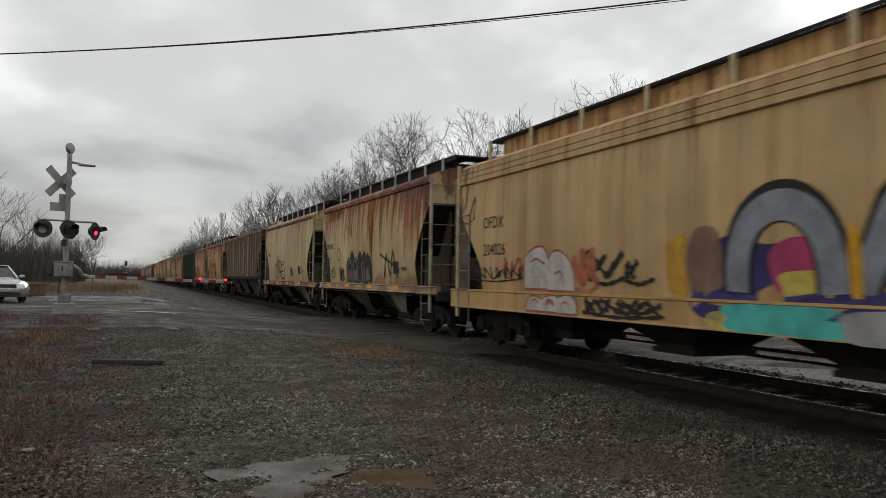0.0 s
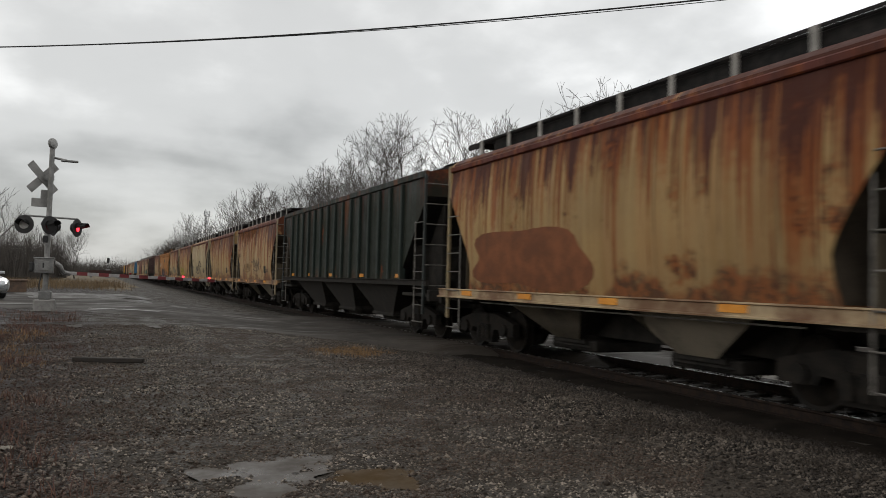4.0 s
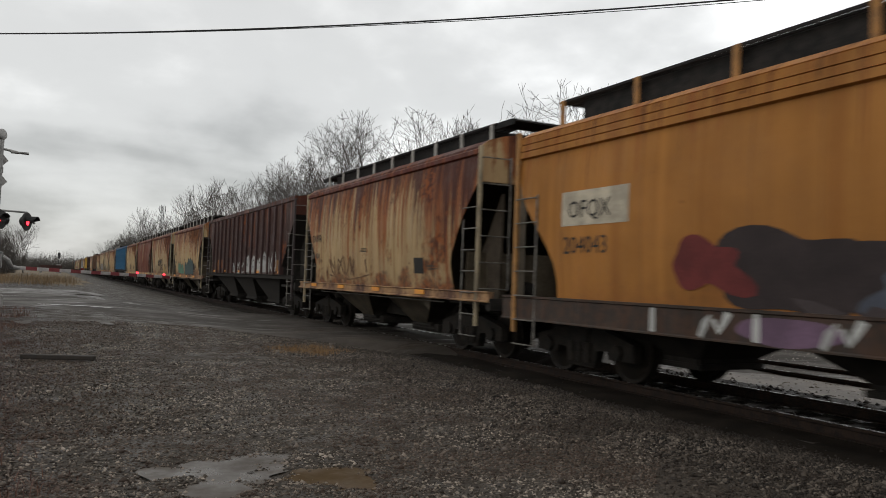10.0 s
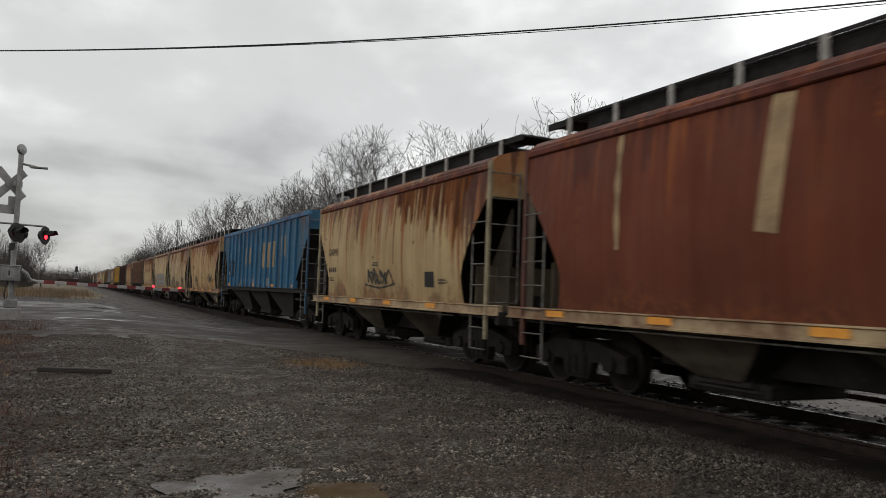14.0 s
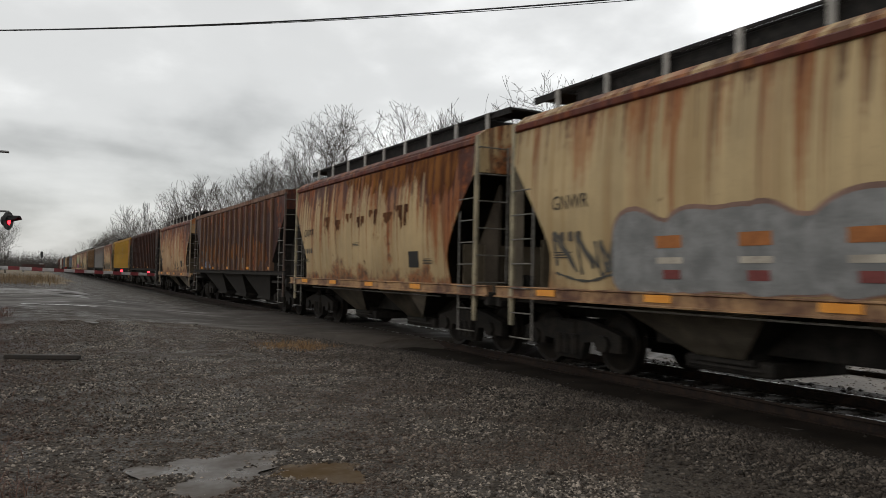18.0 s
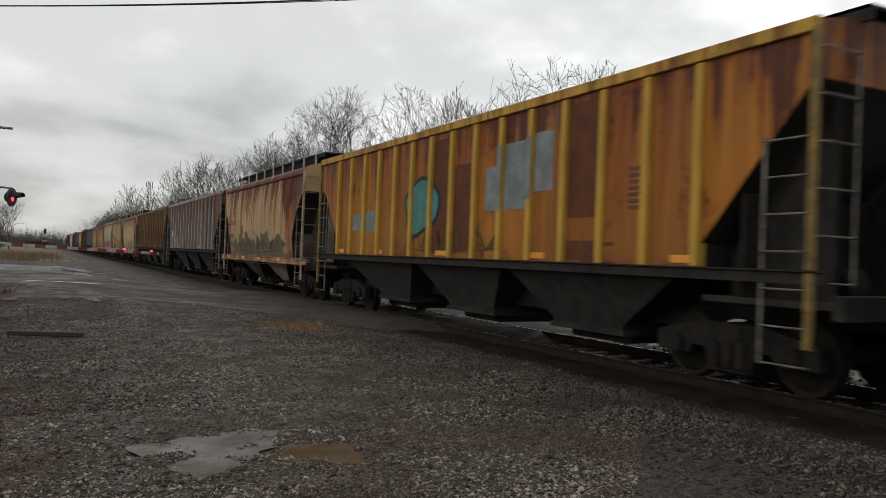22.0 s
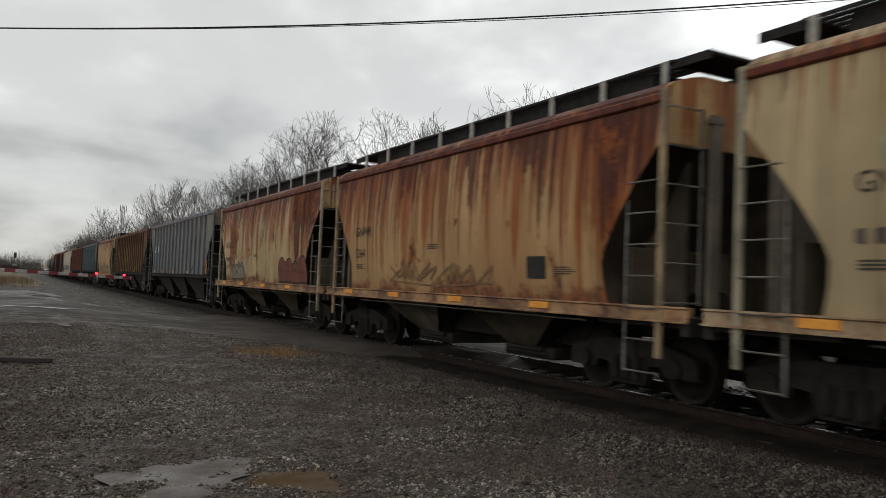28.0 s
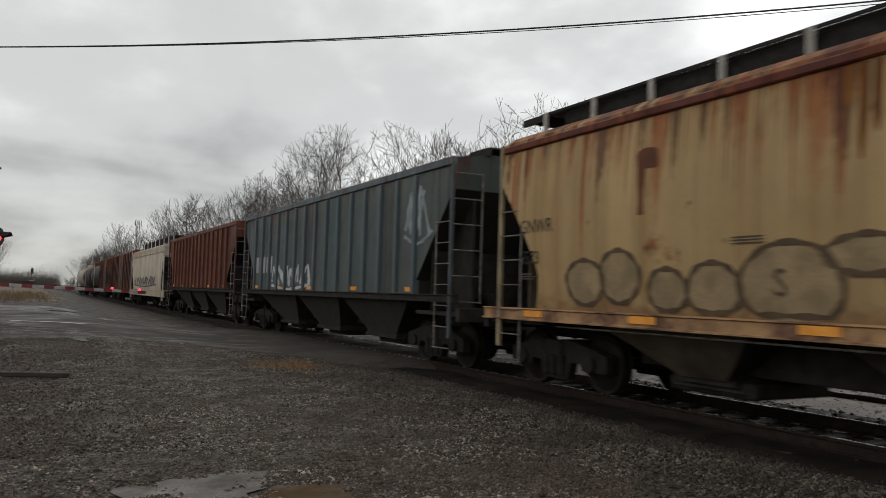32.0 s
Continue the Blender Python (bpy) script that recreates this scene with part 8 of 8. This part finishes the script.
    for k in range(4):
        s.patch(3.2 + k * 1.35, 3.65 + k * 1.35, 1.86, 2.02, (0.36, 0.14, 0.05), 0.016, "orange graffiti mark"); s.patch(3.2 + k * 1.35, 3.65 + k * 1.35, 1.66, 1.74, (0.45, 0.40, 0.33), 0.016, "pale graffiti mark"); s.patch(3.3 + k * 1.35, 3.6 + k * 1.35, 1.46, 1.58, (0.20, 0.06, 0.055), 0.016, "red graffiti mark")
    s.scrawl(1.0, 2.4, 1.45, 2.2, 3, (0.09, 0.085, 0.075), 0.07, 232)
    s = marks(24, "GNWR", "", 0.7)
    for k in range(7):
        s.drips(2.6 + k * 0.8, 2.95 + k * 0.85, 2.35 + 0.1 * (k % 3), (0.085, 0.028, 0.012), 240 + k, 3.0 - 0.12 * (k % 2), "ragged scab of rust")
    s.drips(4.0, 9.8, 3.1, (0.13, 0.042, 0.013), 249); s.drips(8.6, 10.2, 2.3, (0.12, 0.038, 0.012), 250)
    s = Side(25)
    for k in range(14):                     # the middle of each sheet is worn to orange rust
        s.rust_cloud(1.02 + 0.9286 * k, 2.15 + 0.16 * math.sin(k * 1.9), 0.80, 0.75 + 0.45 * math.sin(k * 2.7) ** 2, (0.125, 0.040, 0.016), 2500 + k)
    s.patch(9.2, 10.3, 1.55, 1.95, (0.17, 0.15, 0.12), 0.001); s.patch(2.3, 3.0, 1.6, 2.3, (0.10, 0.14, 0.15), 0.001)
    s.bars(1.0, 2.3, 0.7, 0.2, 2, (0.09, 0.10, 0.10)); s.scrawl(2.0, 4.0, 1.6, 1.9, 3, (0.20, 0.25, 0.34), 0.10, 251, "pale blue scrawl")
    s = marks(26, "GNWR", "", 0.8)
    s.scrawl(5.6, 7.4, 1.5, 1.95, 3, (0.07, 0.06, 0.05), 0.06, 261)
    s = Side(27)
    for u, z0, z1, c in ((4.3, 2.7, 3.3, (0.20, 0.075, 0.03)), (5.15, 2.6, 3.25, (0.17, 0.055, 0.025)), (6.0, 2.65, 3.2, (0.16, 0.045, 0.02)), (6.85, 2.7, 3.3, (0.19, 0.07, 0.03)), (9.3, 2.55, 3.3, (0.22, 0.085, 0.03)), (10.2, 2.5, 3.3, (0.17, 0.05, 0.02)), (4.3, 1.95, 2.35, (0.15, 0.06, 0.03)), (5.6, 1.9, 2.4, (0.19, 0.08, 0.04)), (8.5, 1.6, 1.95, (0.30, 0.12, 0.035)), (9.3, 1.6, 1.95, (0.27, 0.11, 0.035)), (3.5, 2.0, 2.5, (0.14, 0.055, 0.03))):
        s.patch(u, u + 0.72, z0, z1, c, 0.001, "patch of orange-brown repainting")
    s = Side(28)
    bm = bmesh.new(); s.blob(bm, 6.3, 2.55, 1.7, 1.25, 281, 0.006, 0.9, 0.1); s.add("graffiti_outline", bm, (0.03, 0.04, 0.04), "black outline")
    bm = bmesh.new(); s.blob(bm, 6.3, 2.55, 1.5, 1.08, 281, 0.012, 0.9, 0.1); s.add("graffiti_fill", bm, (0.075, 0.22, 0.20), "round teal graffiti shape")
    s.scrawl(5.8, 6.8, 2.3, 2.8, 2, (0.03, 0.04, 0.04), 0.07, 282)
    for u0, u1, z0, z1, lift in ((8.98, 9.49, 2.35, 3.15, 0.001), (9.495, 9.625, 2.35, 3.5, 0.088), (9.63, 10.42, 2.35, 3.52, 0.001), (10.425, 10.555, 2.5, 3.55, 0.088), (10.56, 11.08, 2.62, 3.6, 0.001), (2.2, 2.9, 2.1, 2.5, 0.001), (3.13, 3.85, 2.05, 2.55, 0.001)):
        s.patch(u0, u1, z0, z1, (0.205, 0.225, 0.225), lift, "grey patch of repainting")
    for u0, u1, z0, z1 in ((11.5, 12.27, 2.15, 3.92), (6.84, 7.63, 1.55, 3.9), (7.77, 8.56, 1.6, 3.3), (11.5, 12.27, 1.5, 1.8)):
        s.patch(u0, u1, z0, z1, (0.12, 0.042, 0.02), 0.0015, "dark red-brown faded panel")
    s.scrawl(5.6, 9.5, 1.6, 2.1, 8, (0.10, 0.07, 0.03), 0.06, 283); s.bars(2.0, 3.2, 0.4, 0.3, 1, (0.06, 0.05, 0.04))
    s.bars(11.9, 1.75, 0.8, 0.08, 3, (0.10, 0.04, 0.03)); s.bars(12.9, 2.8, 0.5, 0.05, 7, (0.13, 0.06, 0.05))
    s = marks(29, "GNWR", "", 0.9)
    bm = bmesh.new()
    for k in range(8):
        s.blob(bm, 1.9 + k * 0.92, 1.58 + 0.06 * (k % 2), 1.25, 0.6 + 0.2 * ((k * 7) % 3), 290 + k, 0.003 + 0.0004 * k, 0.9, 0.3)
    tagged(s.add("mud_splash", bm, (0.15, 0.115, 0.075)), "brown mud dried along the lower side", kind="stuff")
    s.scrawl(2.2, 8.2, 1.45, 1.95, 9, (0.06, 0.05, 0.04), 0.05, 299, "dark scribble over dried mud")
    s.drips(8.5, 9.9, 2.0, (0.085, 0.022, 0.012), 298); s.drips(9.0, 9.4, 1.5, (0.09, 0.024, 0.012), 297)
    s = Side(30)
    s.patch(0.75, 1.5, 2.1, 2.55, WHITE, 0.002); s.patch(1.62, 2.1, 2.1, 2.55, WHITE, 0.002); s.patch(2.35, 2.85, 2.1, 2.5, WHITE, 0.002)
    s.text(0.8, 2.2, 0.24, "AEX", DARK, 0.8, 0.006); s.text(1.64, 2.2, 0.24, "138", DARK, 0.65, 0.006); s.text(2.45, 2.2, 0.24, "18", DARK, 0.75, 0.006)
    s.patch(1.5, 2.05, 1.55, 1.8, (0.46, 0.42, 0.32), 0.002); s.patch(2.3, 2.95, 1.6, 2.0, (0.5, 0.49, 0.47), 0.002); s.patch(3.1, 3.8, 1.58, 2.0, (0.5, 0.49, 0.47), 0.002)
    s.bars(2.35, 1.92, 0.5, 0.06, 3); s.bars(3.15, 1.92, 0.6, 0.03, 6)
    s.patch(1.0, 1.5, 2.7, 3.9, (0.13, 0.095, 0.05), 0.001)
    s.patch(10.3, 11.0, 1.55, 3.3, (0.17, 0.16, 0.14), 0.001, "grey primer patch"); s.patch(13.6, 14.3, 1.55, 3.6, (0.15, 0.13, 0.11), 0.001, "grey primer patch")
    s = Side(31)
    for k, (u, z0, z1) in enumerate(((2.0, 2.0, 2.5), (3.7, 1.9, 2.9), (4.5, 2.2, 2.9), (7.1, 2.1, 2.7), (8.0, 1.7, 2.2), (1.2, 1.6, 2.3))):
        s.patch(u, u + 0.72, z0, z1, ((0.22, 0.10, 0.04), (0.19, 0.12, 0.055))[k % 2], 0.001, "patch of ochre repainting")
    s = marks(32, "GNWR", "", 0.8)
    s.scrawl(4.5, 8.5, 1.4, 2.0, 6, (0.20, 0.18, 0.15), 0.12, 321, "faded grey scrawl")
    # the bright graffiti cars
    s = marks(33, "GNWR", "", 1.2)
    for a, c, w, h, q, col in ((2.6, 1.62, 1.05, 0.62, 331, (0.02, 0.04, 0.11)), (2.75, 2.45, 0.85, 0.42, 332, (0.02, 0.04, 0.11)), (2.45, 2.15, 0.35, 0.6, 337, (0.03, 0.05, 0.13)), (3.3, 1.6, 0.8, 0.5, 338, (0.20, 0.15, 0.09)), (4.0, 1.55, 0.5, 0.45, 339, (0.13, 0.08, 0.05))):
        bm = bmesh.new(); s.blob(bm, a, c, w + 0.1, h + 0.1, q, 0.004, 0.9, 0.22); s.add("graffiti_outline", bm, DARK, "black graffiti outline")
        bm = bmesh.new(); s.blob(bm, a, c, w, h, q, 0.0075, 0.9, 0.22); s.add("graffiti_fill", bm, col, "dark graffiti shape")
    bm = bmesh.new(); s.blob(bm, 3.0, 2.05, 0.55, 0.5, 333, 0.010, 0.9); s.add("graffiti_fill", bm, (0.40, 0.22, 0.17), "pink-brown graffiti shape")
    bm = bmesh.new(); s.blob(bm, 3.75, 2.0, 0.8, 0.8, 334, 0.009, 1.0); s.add("graffiti_fill", bm, (0.16, 0.085, 0.05), "brown graffiti shape")
    s.letters(3.9, 7.4, 1.36, 2.45, 4, (0.50, 0.22, 0.02), (0.035, 0.03, 0.028), 335, "big orange outlined graffiti letters", (0.035, 0.03, 0.028))
    s.scrawl(7.7, 9.0, 1.45, 2.3, 3, (0.05, 0.055, 0.06), 0.12, 336)
    g2 = random.Random(9)
    bm = bmesh.new()
    for k in range(38):
        q = g2.uniform(0.05, 0.14); s.blob(bm, g2.uniform(2.0, 9.5), g2.uniform(2.3, 3.7), q, q * g2.uniform(0.9, 1.5), k, 0.003, 1.0, 0.2)
    tagged(s.add("rust_pitting", bm, (0.07, 0.03, 0.018)), "scattered round rust pits", kind="stuff")
    s = marks(34, "GNWR", "", 1.1)
    bm = bmesh.new()
    for k in range(10):
        s.blob(bm, 1.8 + k * 0.62, 2.75 + 0.25 * math.sin(k * 2.1), 0.75, 1.2, 340 + k, 0.003 + 0.0004 * k, 0.9, 0.2)
    s.add("graffiti_haze", bm, (0.33, 0.36, 0.20), "pale green sprayed cloud")
    bm = bmesh.new(); s.blob(bm, 4.0, 1.55, 5.0, 0.55, 352, 0.006, 0.5, 0.1); s.add("graffiti_fill", bm, (0.10, 0.32, 0.24), "green graffiti cloud")
    s.block(2.1, 7.8, 1.36, 2.1, 9, (0.36, 0.075, 0.19), (0.04, 0.022, 0.035), 353, "pink graffiti letter with a dark rim", (0.05, 0.02, 0.05), 0.1)
    s.scrawl(7.2, 9.6, 1.5, 2.1, 4, (0.30, 0.20, 0.14), 0.10, 354, "faded brown scrawl")
    s = marks(35, "GNWR", "5364", 1.1)
    s.scrawl(3.0, 7.0, 1.45, 1.9, 6, (0.22, 0.13, 0.07), 0.07, 355, "faded brown scrawl")
    s = marks(36, "GNWR", "", 0.9)
    s.block(1.8, 3.3, 1.38, 2.02, 4, (0.21, 0.19, 0.15), (0.07, 0.062, 0.05), 361, "grey scribbled graffiti letter", (0.06, 0.055, 0.045))
    s.block(7.45, 9.9, 1.34, 2.08, 4, (0.17, 0.066, 0.046), (0.045, 0.03, 0.027), 362, "red-brown graffiti letter with a black rim", (0.08, 0.035, 0.03))
    s.drips(8.6, 10.2, 2.3, (0.10, 0.028, 0.014), 364); s.drips(9.0, 9.4, 1.4, (0.10, 0.03, 0.015), 365, 2.8)
    s = Side(37)
    s.patch(1.1, 1.55, 2.62, 2.98, WHITE, 0.002); s.patch(1.9, 2.4, 2.62, 2.98, WHITE, 0.002); s.text(1.18, 2.72, 0.2, "G", DARK, 0.9, 0.006); s.bars(1.98, 2.85, 0.3, 0.2, 1)
    s.bars(3.0, 2.5, 0.4, 0.16, 1, (0.08, 0.085, 0.09)); s.bars(1.9, 2.2, 0.6, 0.05, 4, (0.09, 0.09, 0.095))
    for u in (5.3, 10.3, 14.5):
        s.patch(u, u + 0.3, 1.5, 2.1, (0.30, 0.12, 0.03), 0.003, "orange rust stain")
    s.bars(11.6, 1.85, 0.7, 0.03, 5, (0.07, 0.07, 0.075))
    s = Side(38)
    for u, z0, z1, c in ((2.1, 2.6, 3.2, (0.28, 0.17, 0.08)), (2.95, 2.5, 3.15, (0.25, 0.14, 0.07)), (4.6, 1.9, 3.2, (0.20, 0.085, 0.035)), (5.45, 2.0, 3.25, (0.27, 0.18, 0.08)), (6.3, 2.0, 3.25, (0.24, 0.15, 0.07)), (7.2, 2.0, 3.2, (0.22, 0.12, 0.055)), (8.85, 2.7, 3.35, (0.19, 0.055, 0.035)), (9.7, 2.6, 3.4, (0.22, 0.10, 0.055)), (10.7, 1.6, 1.95, (0.30, 0.20, 0.09)), (11.5, 1.6, 1.9, (0.30, 0.19, 0.08)), (13.2, 2.0, 2.6, (0.18, 0.08, 0.04))):
        s.patch(u, u + 0.72, z0, z1, c, 0.001, "patch of ochre repainting")
    s = marks(39, "GNWR", "5573", 0.35)
    for k, (c, zc, rx, rz) in enumerate(((2.0, 1.70, 0.42, 0.33), (2.75, 1.78, 0.40, 0.37), (3.65, 1.60, 0.34, 0.28), (4.4, 1.62, 0.42, 0.32), (5.45, 1.68, 0.66, 0.46), (6.35, 1.98, 0.46, 0.20), (7.1, 1.64, 0.52, 0.40), (8.0, 1.62, 0.36, 0.34))):
        ring = [(c + rx * (1 + 0.05 * math.sin(3 * t + k)) * math.cos(t), max(1.34, zc + rz * math.sin(t))) for t in (math.pi * 2 * j / 22 for j in range(23))]
        bm = bmesh.new(); s.blob(bm, c, zc, 1.9 * rx, 1.9 * rz, 391 + k, 0.003 + 0.0004 * k, 1.0, 0.05); s.add("graffiti_fill", bm, (0.30, 0.22, 0.125), "round brown graffiti letter")
        bm = bmesh.new(); s.strip(bm, ring, 0.085, 0.010 + 0.0005 * k); s.add("graffiti_outline", bm, (0.10, 0.068, 0.042), "brown outline of a round letter")
    s.text(5.25, 1.55, 0.32, "S", (0.09, 0.065, 0.045), 0.95, 0.018)
    bm = bmesh.new(); s.blob(bm, 3.3, 3.35, 0.4, 0.28, 392, 0.004, 0.5); s.strip(bm, [(3.2, 3.3), (3.2, 2.6)], 0.16, 0.004); s.add("rust_scab", bm, (0.13, 0.05, 0.025), "rust scab with a drip")
    s.drips(6.1, 6.5, 2.2, (0.16, 0.055, 0.016), 393); s.drips(7.0, 7.4, 2.4, (0.16, 0.055, 0.016), 394)
    s = Side(40)
    for u in (0.9, 1.75, 2.6):
        s.patch(u, u + 0.7, 2.05, 2.6, (0.34, 0.35, 0.35), 0.002, "pale lettering panel")
    s.scrawl(3.4, 7.2, 1.55, 2.3, 5, (0.48, 0.5, 0.5), 0.16, 401, "white graffiti letters")
    s.scrawl(13.7, 14.9, 2.6, 3.8, 2, (0.26, 0.29, 0.30), 0.14, 402, "pale grey scrawl")
    s = Side(42)
    s.scrawl(2.0, 13.0, 1.5, 2.2, 10, (0.10, 0.10, 0.11), 0.16, 421, "black scrawl")


graffiti()


# ---- motion: the whole train rolls towards the camera and past it ----
def motions():
    for car, mid in TRAIN:
        walk(car, [(t, pose(TRACK_X, mid - d, RAIL)) for t, d in ROLLED])
    # the two flashers light in turn: an added flap swings up under each hood and down again, baring and hiding the
    # steady bulb
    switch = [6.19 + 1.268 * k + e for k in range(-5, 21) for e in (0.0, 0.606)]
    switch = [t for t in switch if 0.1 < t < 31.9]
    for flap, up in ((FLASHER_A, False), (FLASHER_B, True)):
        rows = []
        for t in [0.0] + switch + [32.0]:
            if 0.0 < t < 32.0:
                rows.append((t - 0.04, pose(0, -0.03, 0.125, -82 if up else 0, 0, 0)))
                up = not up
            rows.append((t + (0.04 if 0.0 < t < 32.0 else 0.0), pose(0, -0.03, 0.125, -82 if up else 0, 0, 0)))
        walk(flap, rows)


motions()
